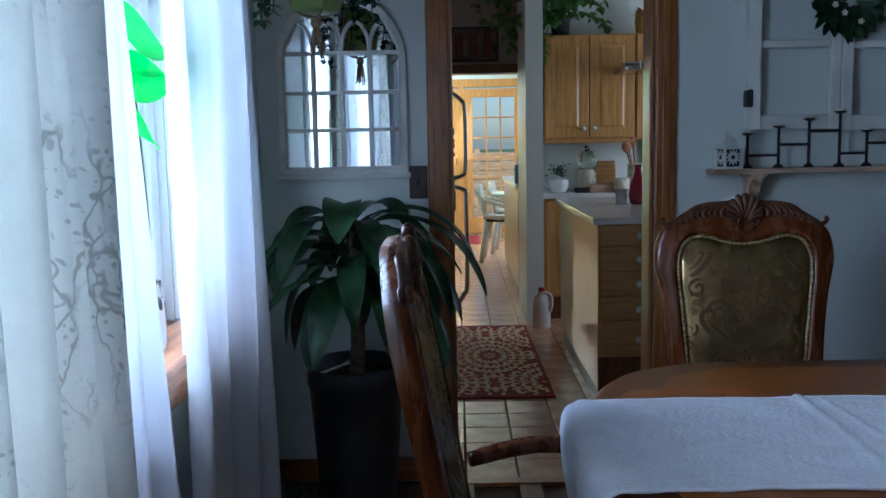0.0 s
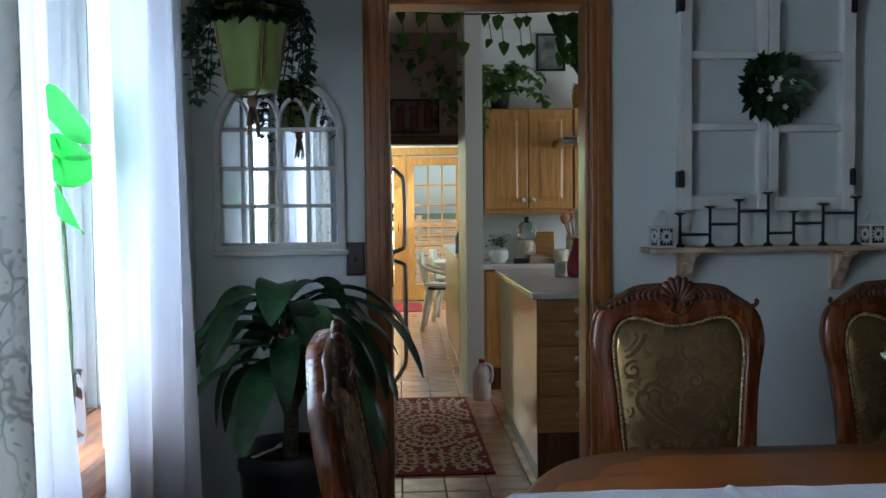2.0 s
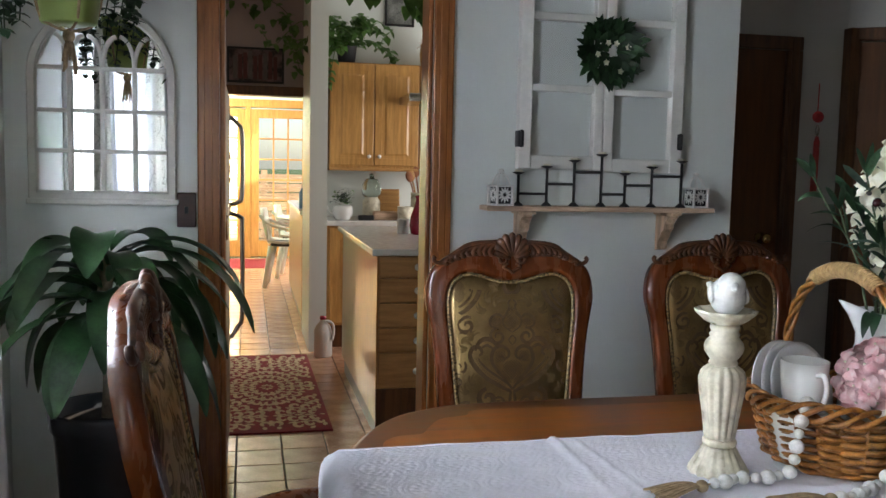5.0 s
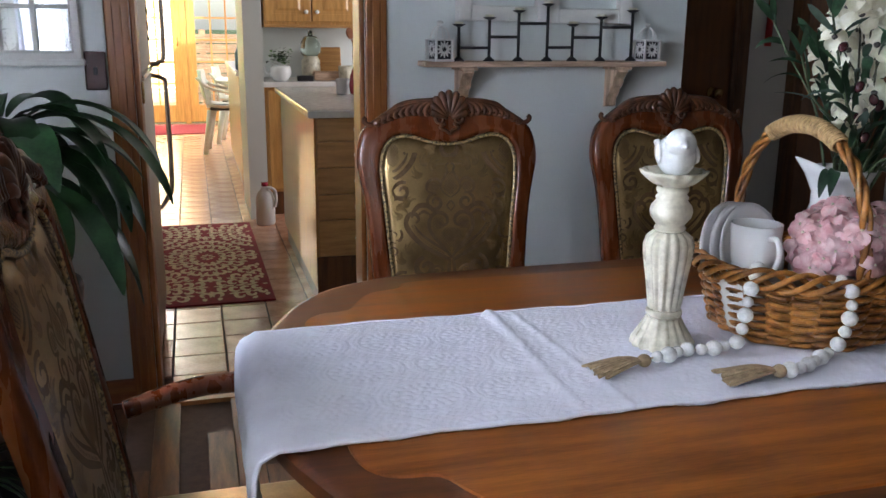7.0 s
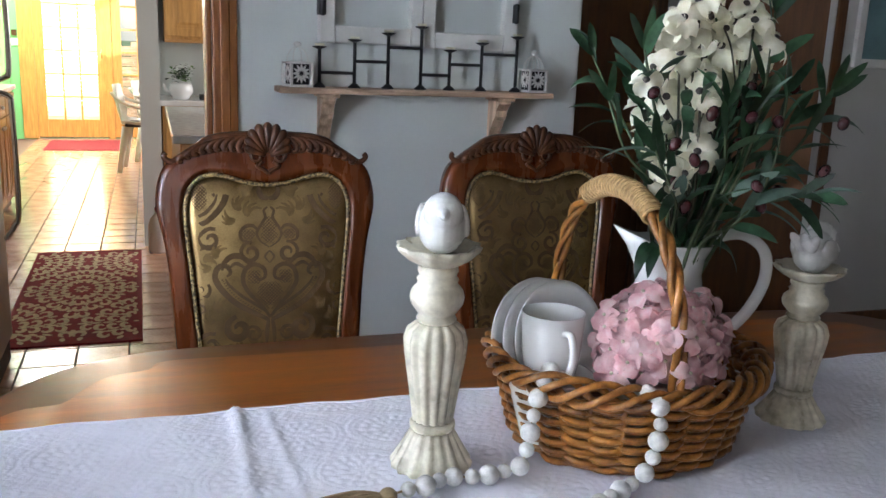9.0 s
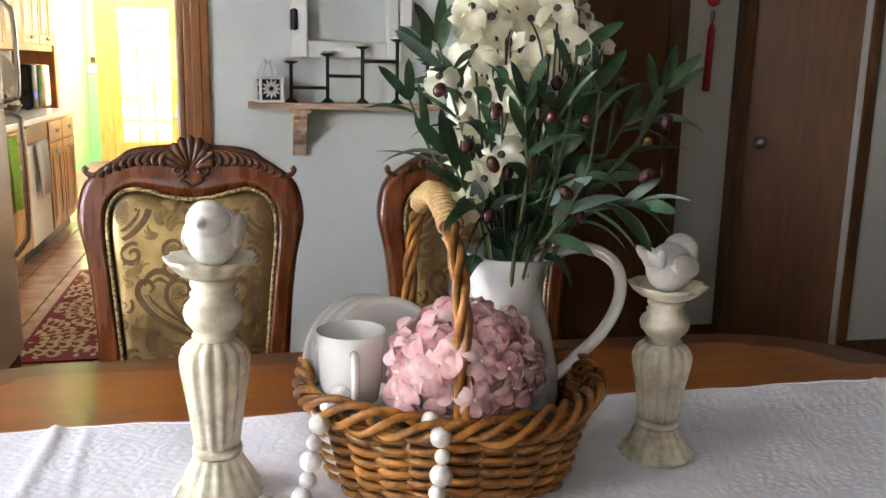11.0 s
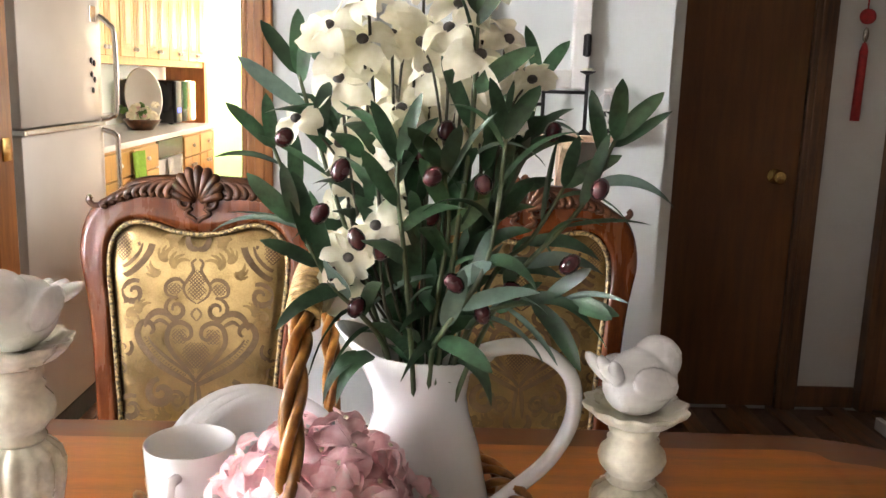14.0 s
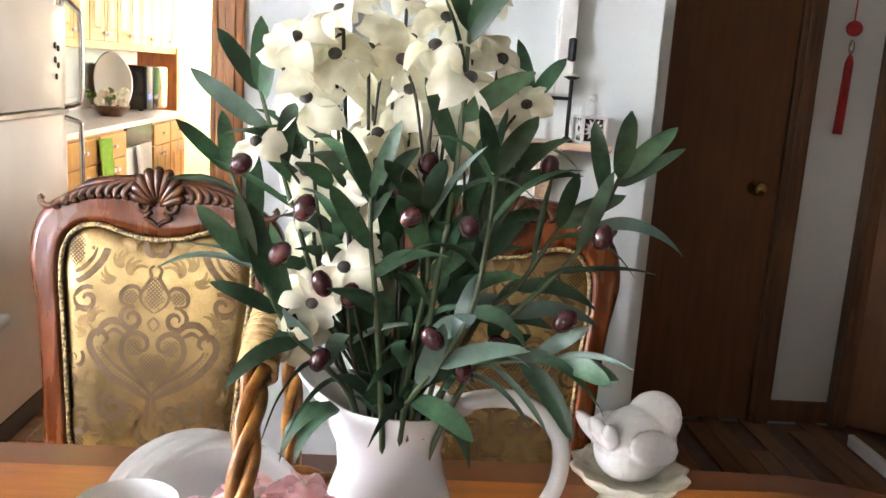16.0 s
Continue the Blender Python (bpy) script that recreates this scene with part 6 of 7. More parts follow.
# crockery
mug = thing("mug", (1.078, 1.60, CZ + 0.106), "plain white porcelain mug in the basket", "mug", rz=-92)
part("body", lathe([(0.028, 0), (0.033, 0.004), (0.037, 0.03), (0.041, 0.088), (0.0395, 0.0885), (0.035, 0.03), (0.0, 0.008)], 36), CERAMIC, mug)
part("handle", tube(smooth_path([(0.038, 0, 0.070), (0.058, 0, 0.072), (0.066, 0, 0.048), (0.055, 0, 0.024), (0.036, 0, 0.018)]), 0.0048, 10), CERAMIC, mug)
for k, (off, tilt) in enumerate(((0.0, 76), (0.012, 75), (0.024, 74))):
    pl = thing("saucer", (1.128, 1.715 - off, CZ + 0.118), "white porcelain saucer stood on edge in the basket", "plate", "stacked saucers")
    bmx = lathe([(0.034, 0), (0.038, -0.003), (0.056, 0.002), (0.078, 0.010), (0.088, 0.012), (0.0885, 0.0145), (0.078, 0.0135), (0.056, 0.006), (0.040, 0.003), (0.0, 0.003)], 48)
    part("dish", bmx, CERAMIC, pl)
    part("foot_ring", lathe([(0.030, -0.006), (0.033, -0.006), (0.035, -0.0005), (0.030, -0.0005)], 36), CERAMIC, pl)
    pl.matrix_world = pose(1.104 + 0.0135 * k, 1.716 - off * 0.85, CZ + 0.116, tilt, 0, 20)
stand = thing("stacked_bowls", (1.085, 1.612, CZ + 0.012), "white bowl under the mug inside the basket", "bowl")
part("bowl", lathe([(0.03, 0), (0.035, 0.006), (0.05, 0.06), (0.058, 0.094), (0.055, 0.0945), (0.045, 0.09), (0.0, 0.09)], 32), CERAMIC, stand)

hyd = thing("hydrangea_pot", (1.198, 1.55, CZ + 0.012), "pink artificial hydrangea head in a small white pot in the basket", "flowers")
part("pot", lathe([(0.036, 0), (0.04, 0.01), (0.05, 0.10), (0.053, 0.105), (0.05, 0.108), (0.045, 0.10), (0.0, 0.09)], 30), CERAMIC, hyd)
rnd = random.Random(47)
for k in range(96):
    t = (k + 0.5) / 96
    ph = math.acos(1 - 1.6 * t)
    a = k * 2.39996
    d = Vector((math.sin(ph) * math.cos(a), math.sin(ph) * math.sin(a), math.cos(ph)))
    c0 = Vector((0.005, -0.005, 0.152)) + Vector((d.x * 0.084, d.y * 0.074, d.z * 0.068)) * rnd.uniform(0.76, 1.10)
    face = d + Vector((rnd.uniform(-0.5, 0.5), rnd.uniform(-0.5, 0.5), rnd.uniform(-0.3, 0.5)))
    bm = bmesh.new()
    petalled(bm, c0, 4, face, rnd.uniform(0.019, 0.027), 500 + k)
    fl = part("floret", bm, PINK, hyd)
    part("floret_eye", ball(c0 + face.normalized() * 0.002, (0.0024, 0.0024, 0.0022), seg=8), PETAL, fl)
part("flower_core", ball((0.005, -0.005, 0.15), (0.044, 0.040, 0.038)), STEM, hyd)

# bead garland with jute tassels
gar = thing("bead_garland", (1.05, 1.55, CZ), "whitewashed wooden bead garland with jute tassels, draped from the basket", "garland")
G0 = Vector((1.05, 1.55, CZ))
T0 = CZ - 0.004


def beads(path, start, first=0):
    pts = smooth_path(path, 14)
    s, k, last = 0.0, first, None
    need = 0.0
    for a, b in zip(pts, pts[1:]):
        seg = (b - a).length
        while need <= s + seg:
            p = a + (b - a) * ((need - s) / seg)
            r = (0.0125, 0.0095)[k % 2] + 0.0006 * math.sin(k * 1.7)
            part("bead", ball(p - G0, (r, r, r * 0.96), seg=14), BEAD, gar)
            nxt = (0.0125, 0.0095)[(k + 1) % 2]
            need += r + nxt
            k += 1
        s += seg
    part("string", tube([p - G0 for p in pts], 0.0015, 5), JUTE, gar)


def tassel(at, way, seed):
    r = random.Random(seed)
    at, way = Vector(at) - G0, Vector(way).normalized()
    side = Vector((-way.y, way.x, 0))
    part("tassel_knot", ball(at + Vector((0, 0, 0.0)), (0.011, 0.011, 0.010)), JUTE, gar)
    for k in range(34):
        u = r.uniform(-1, 1)
        L = r.uniform(0.075, 0.095)
        e = at + way * L + side * u * 0.03 + Vector((0, 0, -0.006 + r.uniform(0, 0.010) * (1 - abs(u))))
        m = at + way * L * 0.4 + side * u * 0.016 + Vector((0, 0, 0.004 * (1 - abs(u)) + r.uniform(0, 0.005)))
        part("tassel_strand", tube(smooth_path([at, m, e], 4), 0.0018, 5), JUTE, gar)


Zb = CZ + 0.012
beads([(1.062, 1.565, CZ + 0.128), (1.044, 1.548, CZ + 0.118), (1.030, 1.538, CZ + 0.085), (1.022, 1.535, CZ + 0.04), (1.012, 1.535, Zb + 0.004), (0.994, 1.54, Zb), (0.965, 1.535, Zb), (0.943, 1.538, Zb), (0.921, 1.542, Zb), (0.90, 1.53, Zb), (0.878, 1.527, Zb), (0.851, 1.519, Zb)], 0)
tassel((0.842, 1.515, Zb), (-0.95, -0.12, 0), 3)
beads([(1.15, 1.48, CZ + 0.126), (1.158, 1.466, CZ + 0.115), (1.160, 1.462, CZ + 0.08), (1.154, 1.466, CZ + 0.04), (1.142, 1.470, Zb + 0.006), (1.124, 1.467, Zb), (1.085, 1.445, Zb), (1.054, 1.431, Zb), (1.027, 1.427, Zb)], 0, 1)
tassel((1.016, 1.428, Zb), (-0.99, 0.12, 0), 5)


# ---- kitchen ----
def raised_door(parent, x0, x1, z0, z1, y, mat, name="door", knob=None, face=-1):
    """A cabinet door with a raised field, lying in the x-z plane and facing -y."""
    d = part(name, box((x0, y - 0.02, z0), (x1, y, z1), 0.004), mat, parent, smooth=False)
    w = 0.05 if x1 - x0 > 0.2 else 0.035
    bm = bmesh.new()
    rings_ = []
    for ins, dy in ((w, 0.0), (w + 0.006, 0.006), (w + 0.012, 0.006), (w + 0.035, -0.004), (w + 0.04, -0.005)):
        rings_.append([bm.verts.new((x, y - 0.0215 + dy, z)) for x, z in ((x0 + ins, z0 + ins), (x1 - ins, z0 + ins), (x1 - ins, z1 - ins), (x0 + ins, z1 - ins))])
    for p, q in zip(rings_, rings_[1:]):
        for i in range(4):
            bm.faces.new((p[i], p[(i + 1) % 4], q[(i + 1) % 4], q[i]))
    bm.faces.new(rings_[-1])
    part("raised_field", bm, mat, d, smooth=False)
    if knob:
        part("knob", ball((knob[0], y - 0.034, knob[1]), (0.015, 0.013, 0.015), seg=12), CERAMIC, d, "white ceramic knob")
    return d


# island with drawers
isl = thing("kitchen_island", (0.705, 4.21, 0), "honey oak drawer island with white ceramic knobs", "cabinet")
part("body", box((0, 0.021, 0.10), (0.56, 1.50, 0.888), 0.003), OAK, isl, smooth=False)
part("plinth", box((0.015, 0.05, 0), (0.545, 1.48, 0.10)), DOORF, isl, smooth=False)
part("plinth_front", box((0.0, 0.012, 0.005), (0.56, 0.049, 0.262), 0.004), DOORF, isl, "dark red-brown kick board", smooth=False)
for z0, z1 in ((0.787, 0.885), (0.672, 0.782), (0.554, 0.667), (0.437, 0.549), (0.268, 0.432)):
    dr = part("drawer", box((0.008, 0.0, z0), (0.40, 0.02, z1), 0.004), OAKX, isl, smooth=False)
    part("knob", ball((0.185, -0.014, (z0 + z1) / 2), (0.017, 0.014, 0.017), seg=12), CERAMIC, dr, "white ceramic knob")
top = thing("island_worktop", (0.705, 4.21, 0.889), "white laminate worktop with a thick edge on the island", "worktop")
part("slab", box((-0.03, -0.025, 0), (0.60, 1.53, 0.032), 0.006), COUNTER, top, smooth=False)

# base and wall cabinets on the back wall
basec = thing("base_cabinet", (0.67, 6.45, 0), "honey oak base cabinet with panelled doors", "cabinet", "base cabinets on the back wall")
part("body", box((0, 0.0, 0.16), (0.95, 0.55, 0.872), 0.003), OAK, basec, smooth=False)
part("plinth", box((0.0, 0.02, 0), (0.95, 0.55, 0.16)), DOORF, basec, smooth=False)
raised_door(basec, 0.02, 0.46, 0.18, 0.855, 0.0, OAK, knob=(0.42, 0.82))
raised_door(basec, 0.48, 0.93, 0.18, 0.855, 0.0, OAK, knob=(0.52, 0.82))
wt = thing("kitchen_worktop", (0.67, 6.45, 0.873), "white laminate worktop along the back wall", "worktop")
part("slab", box((-0.015, -0.04, 0), (1.6, 0.55, 0.034), 0.005), COUNTER, wt, smooth=False)
upper = thing("wall_cabinet", (0.70, 6.65, 1.28), "honey oak wall cabinet with two arched raised-panel doors", "cabinet", "wall cabinets on the back wall")
part("body", box((0, 0, 0), (0.655, 0.35, 0.755), 0.003), OAK, upper, smooth=False)
raised_door(upper, 0.008, 0.318, 0.02, 0.745, 0.0, OAK, knob=(0.285, 0.085))
raised_door(upper, 0.326, 0.648, 0.02, 0.745, 0.0, OAK, knob=(0.36, 0.085))
part("light_rail", box((0, -0.012, -0.02), (0.655, 0.33, 0.0), 0.003), OAKX, upper, smooth=False)
upper2 = thing("wall_cabinet", (1.358, 6.65, 1.28), "honey oak wall cabinet beside the hood", "cabinet", "wall cabinets on the back wall")
part("body", box((0, 0, 0), (0.32, 0.35, 0.755), 0.003), OAK, upper2, smooth=False)
raised_door(upper2, 0.008, 0.312, 0.02, 0.745, 0.0, OAK)
hood = thing("range_hood", (1.32, 6.22, 1.74), "stainless slim cooker hood edge", "cooker hood")
part("canopy", box((-0.12, 0, 0), (0.35, 0.42, 0.06), 0.012), CHROME, hood, smooth="auto")
part("lamp", box((-0.02, -0.004, 0.012), (-0.012, 0.02, 0.055), 0.001), SHADE, hood, smooth=False)

# things on the worktops
Zc, Zi = 0.908, 0.922
tp = thing("herb_pot", (0.79, 6.55, Zc), "white teapot planter with a bushy green herb", "potted plant")
part("pot", lathe([(0.045, 0), (0.055, 0.01), (0.075, 0.05), (0.07, 0.09), (0.055, 0.105), (0.05, 0.10), (0.0, 0.095)], 28), CERAMIC, tp)
part("spout", tube(smooth_path([(-0.06, 0, 0.04), (-0.095, 0, 0.06), (-0.105, 0, 0.095)]), 0.010, 8), CERAMIC, tp)
rnd = random.Random(77)
for k in range(44):
    a, e = rnd.uniform(0, 6.28), rnd.uniform(0.3, 2.5)
    bm = bmesh.new()
    d = Vector((math.cos(a), math.sin(a), e)).normalized() * rnd.uniform(0.06, 0.13)
    for j in range(4):
        p = Vector((0, 0, 0.1)) + d * (0.5 + j * 0.17)
        b = rnd.uniform(0, 6.28)
        blade(bm, p, (math.cos(b), math.sin(b), rnd.uniform(-0.3, 0.8)), (0, 0, 1), rnd.uniform(0.02, 0.034), 0.02, 0.4, 0.2, 3)
    part("sprig", bm, IVY if k % 3 else POTHOS, tp)
jar = thing("glass_jar", (1.02, 6.72, Zc), "green tinted glass storage jar with a domed lid", "jar")
part("jar", lathe([(0.06, 0), (0.066, 0.01), (0.066, 0.13), (0.05, 0.15), (0.05, 0.16), (0.0, 0.16)], 28), CREAM, jar)
part("lid", lathe([(0.056, 0.161), (0.072, 0.19), (0.07, 0.25), (0.045, 0.29), (0.015, 0.30), (0.018, 0.33), (0.0, 0.335)], 28), JARG, jar)
cb = thing("cutting_board", (1.17, 6.86, Zc), "wooden cutting board leaning on the wall", "cutting board")
bm = box((-0.09, -0.01, 0), (0.09, 0.01, 0.22), 0.006)
bmesh.ops.rotate(bm, cent=(0, 0, 0), matrix=Matrix.Rotation(radians(-12), 3, "X"), verts=bm.verts)
part("board", bm, OAKX, cb, smooth=False)
bb = thing("bread_box", (1.12, 6.60, Zc), "pale wooden block beside the jar", "box")
part("body", box((-0.10, -0.05, 0), (0.10, 0.05, 0.06), 0.006), RAWWOOD, bb, smooth=False)
bs = thing("radio", (0.955, 6.53, Zc), "small black device on the worktop", "appliance")
part("body", box((-0.055, -0.03, 0), (0.055, 0.03, 0.035), 0.006), BLACK, bs, smooth=False)
for x, y, s in ((1.24, 6.52, 0.055), ):
    cu = thing("cup", (x, y, Zc), "cream cup on the worktop", "cup")
    part("body", lathe([(s * 0.7, 0), (s, 0.02), (s * 1.05, 0.10), (s * 0.98, 0.10), (s * 0.9, 0.02), (0.0, 0.015)], 24), CREAM, cu)
cr = thing("utensil_crock", (1.385, 6.60, Zc), "cream crock full of wooden cooking spoons", "utensil holder")
part("crock", lathe([(0.085, 0), (0.09, 0.01), (0.09, 0.19), (0.095, 0.2), (0.086, 0.2), (0.08, 0.02), (0.0, 0.015)], 28), CREAM, cr)
for k in range(8):
    a = rnd.uniform(0, 6.28)
    e = Vector((0.11 * math.cos(a), 0.06 * math.sin(a), rnd.uniform(0.30, 0.38)))
    bm = tube([(0.02 * math.cos(a), 0.02 * math.sin(a), 0.03), e], 0.006, 6)
    ball(e, (0.028, 0.010, 0.042), bm, Matrix.Rotation(math.cos(a) * 0.35, 3, "Y"), 10)
    part("spoon", bm, (TERRA, OAKX)[k % 2], cr, "wooden spoon")
rv = thing("red_vase", (1.052, 5.04, Zi), "glossy dark red bottle-shaped vase", "vase")
part("body", lathe([(0.035, 0), (0.046, 0.008), (0.052, 0.05), (0.045, 0.10), (0.026, 0.15), (0.017, 0.19), (0.018, 0.205), (0.024, 0.215), (0.015, 0.216), (0.0, 0.2)], 32), RED, rv)
wc = thing("white_cup", (0.983, 5.12, Zi), "plain white cup on the island", "cup")
part("body", lathe([(0.034, 0), (0.038, 0.005), (0.04, 0.08), (0.037, 0.08), (0.034, 0.01), (0.0, 0.008)], 24), CERAMIC, wc)
pbx = thing("wall_tablet", (1.60, 6.97, 1.08), "dark framed panel on the kitchen wall", "panel")
part("panel", box((-0.12, -0.02, 0), (0.12, 0, 0.2), 0.004), PHOTOD, pbx, smooth=False)

# plants above the cabinets
pothos = thing("trailing_pothos", (0.83, 6.76, 2.036), "green pothos trailing over the top of the wall cabinet", "potted plant")
part("pot", lathe([(0.06, 0), (0.075, 0.12), (0.08, 0.125), (0.07, 0.12), (0, 0.11)], 24), DARKP, pothos)
rnd = random.Random(88)


def heart_leaf(bm, p, d, L):
    blade(bm, p, d, (0, -0.5, 1), L, L * 0.75, rnd.uniform(0.5, 1.5), 0.18, 5, rnd.uniform(-0.4, 0.4), 0.35)


for k in range(22):
    a = rnd.uniform(0, 6.28)
    reach = rnd.uniform(0.12, 0.30)
    end = Vector((math.cos(a) * reach * 1.35, -abs(math.sin(a)) * 0.25 + 0.05, rnd.uniform(0.02, 0.26)))
    pts = smooth_path([(0, 0, 0.11), (end.x * 0.5, end.y * 0.5, max(0.16, end.z + 0.08)), end], 5)
    bm = tube(pts, 0.003, 5)
    for p in pts[3:]:
        for _ in range(2):
            b = rnd.uniform(0, 6.28)
            heart_leaf(bm, p, (math.cos(b), math.sin(b) - 0.5, rnd.uniform(-0.5, 0.7)), rnd.uniform(0.05, 0.085))
    part("vine", bm, POTHOS, pothos)
for xe, ze, n in ((-0.22, -0.30, 9), (-0.15, -0.18, 7), (-0.42, 0.10, 9), (-0.62, 0.22, 11)):
    pts = smooth_path([(0, -0.05, 0.12), (xe * 0.5, -0.14, 0.16 + max(0, ze) * 0.5), (xe * 0.85, -0.16, ze * 0.4), (xe, -0.17, ze)], 6)
    bm = tube(pts, 0.003, 5)
    for p in pts[4::2]:
        b = rnd.uniform(0, 6.28)
        heart_leaf(bm, p, (math.cos(b), -0.5, rnd.uniform(-1, 0.2)), rnd.uniform(0.05, 0.08))
        heart_leaf(bm, p, (-math.cos(b), -0.5, rnd.uniform(-1, 0.2)), rnd.uniform(0.05, 0.08))
    part("vine", bm, POTHOS, pothos)
vine = thing("hanging_vine", (0.45, 4.6, 2.02), "leafy vine hung across the kitchen ceiling inside the doorway", "plant")
ends = [(-0.36, 0.17), (-0.24, 0.16), (-0.13, 0.14), (-0.07, 0.13), (0.07, 0.14), (0.13, 0.13), (0.22, 0.11), (0.27, 0.12), (0.42, 0.08), (0.48, 0.04), (0.55, -0.02), (0.62, -0.08), (0.66, 0.04), (0.52, 0.10), (0.60, 0.1)]
main = smooth_path([(-0.55, 0.1, 0.30), (-0.1, 0, 0.25), (0.3, 0, 0.26), (0.7, 0, 0.28)], 8)
part("stem", tube(main, 0.004, 6), STEM, vine)
for x in (-0.5, 0.1, 0.65):
    part("cord", tube([(x, 0, 0.255), (x, 0, 0.58)], 0.002, 5), JUTE, vine)
for x, z in ends:
    pts = smooth_path([(x - 0.04, 0, 0.27), (x, -0.03, (z + 0.27) / 2 + 0.04), (x + 0.02, -0.04, z - 0.02)], 4)
    bm = tube(pts, 0.0025, 5)
    for p in (pts[-5::4] if x < 0.4 else pts[2:]):
        for _ in range(1 if x < 0.4 else 2):
            b = rnd.uniform(0, 6.28)
            heart_leaf(bm, p, (math.cos(b) * 0.5, -0.4, rnd.uniform(-1.4, -0.3)), rnd.uniform(0.06, 0.09))
    part("tendril", bm, POTHOS, vine)
creeper = thing("wall_creeper", (0.2, 7.08, 2.45), "thin pothos runner pinned along the mauve wall", "plant")
run = smooth_path([(-0.55, -0.03, 0.10), (-0.30, -0.04, 0.02), (-0.02, -0.05, 0.08), (0.20, -0.05, -0.02), (0.26, -0.05, -0.22), (0.31, -0.05, -0.46)], 9)
part("stem", tube(run, 0.003, 6), STEM, creeper)
for k, p in enumerate(run[1:]):
    for _ in range(2 if k < 30 else 1):
        bm = bmesh.new()
        off = Vector((rnd.uniform(-0.05, 0.05), -0.01, rnd.uniform(-0.13, 0.07) if k < 30 else 0.0))
        heart_leaf(bm, p + off, (rnd.uniform(-1, 1), -0.4, rnd.uniform(-1.0, 0.3)), rnd.uniform(0.055, 0.085))
        part("leaf", bm, POTHOS, creeper)
yp = thing("yellow_pot", (1.47, 6.78, 2.036), "yellow glazed pot with dried plant on the cabinet", "plant pot")
part("pot", lathe([(0.06, 0), (0.085, 0.02), (0.095, 0.1), (0.085, 0.16), (0.09, 0.17), (0.075, 0.165), (0.0, 0.15)], 28), YELLOWP, yp)
bm = bmesh.new()
for k in range(26):
    a = rnd.uniform(0, 6.28)
    blade(bm, (0.04 * math.cos(a), 0.04 * math.sin(a), 0.15), (math.cos(a), math.sin(a), rnd.uniform(0.4, 2)), (0, 0, 1), rnd.uniform(0.06, 0.1), 0.03, 1.2, 0.2, 4)
part("dried_leaves", bm, TERRA, yp)


def framed(name, at, w, h, mat_frame, mat_print, label):
    p = thing(name, at, label, "picture")
    b = 0.016
    for lo, hi in (((-w / 2, -0.02, 0), (-w / 2 + b, 0, h)), ((w / 2 - b, -0.02, 0), (w / 2, 0, h)), ((-w / 2 + b, -0.02, 0), (w / 2 - b, 0, b)), ((-w / 2 + b, -0.02, h - b), (w / 2 - b, 0, h))):
        part("picture_frame", box(lo, hi, 0.002), mat_frame, p, smooth=False)
    part("print", box((-w / 2 + b, -0.010, b), (w / 2 - b, -0.002, h - b)), mat_print, p, smooth=False)
    return p


fp = framed("framed_photo", (0.185, 7.12, 1.90), 0.42, 0.265, BLACK, PHOTOD, "dark framed picture of book spines over the opening")
for k in range(9):
    part("spine", box((-0.165 + 0.037 * k, -0.0125, 0.03), (-0.165 + 0.037 * k + 0.028, -0.009, 0.20 + 0.012 * ((k * 5) % 4)), 0.001), BOOKD if k % 3 else BOOKG, fp, smooth=False)
framed("framed_print", (1.255, 7.0, 2.36), 0.225, 0.285, BLACK, PHOTO, "small grey print in a thin black frame")
framed("framed_plaque", (0.05, 12.57, 2.30), 0.42, 0.14, BLACK, PHOTOD, "small dark framed panel over the garden doors")

jugw = thing("water_jug", (0.625, 6.16, 0), "milky plastic water jug on the tiled floor", "plastic jug")
part("body", lathe([(0.055, 0), (0.062, 0.01), (0.062, 0.17), (0.05, 0.21), (0.022, 0.24), (0.02, 0.26), (0.0, 0.26)], 24, squash=(1, 0.8)), PLASTIC, jugw)
part("cap", lathe([(0.022, 0.256), (0.022, 0.28), (0.0, 0.281)], 18), RED, jugw, "red cap")
part("handle", tube(smooth_path([(0.02, -0.02, 0.25), (0.06, -0.03, 0.23), (0.068, -0.03, 0.17), (0.058, -0.03, 0.12)]), 0.010, 8), PLASTIC, jugw)

# fridge, its doors to the east
fr = thing("fridge", (-0.62, 3.62, 0), "cream textured fridge-freezer with long metal handles", "fridge")
part("body", box((0, 0, 0.03), (0.60, 0.72, 1.60), 0.012), FRIDGE, fr, smooth="auto")
d1 = part("freezer_door", box((0.606, 0.0, 1.105), (0.665, 0.72, 1.60), 0.014), FRIDGE, fr, smooth="auto")
d2 = part("fridge_door", box((0.606, 0.0, 0.10), (0.665, 0.72, 1.085), 0.014), FRIDGE, fr, smooth="auto")
part("trim", box((0.60, 0.0, 1.085), (0.672, 0.72, 1.103), 0.003), CHROME, d2, smooth=False)
part("handle", tube(smooth_path([(0.665, 0.69, 1.50), (0.70, 0.70, 1.47), (0.72, 0.705, 1.42), (0.72, 0.705, 1.16), (0.70, 0.70, 1.12), (0.665, 0.69, 1.11)]), 0.010, 8), CHROME, d1)
part("handle", tube(smooth_path([(0.665, 0.69, 1.07), (0.715, 0.70, 1.05), (0.72, 0.705, 1.0), (0.72, 0.705, 0.62), (0.70, 0.70, 0.55), (0.665, 0.69, 0.50)]), 0.010, 8), CHROME, d2)
part("badge", box((0.665, 0.60, 1.47), (0.669, 0.66, 1.53), 0.002), CHROME, d1, smooth=False)
rnd = random.Random(5)
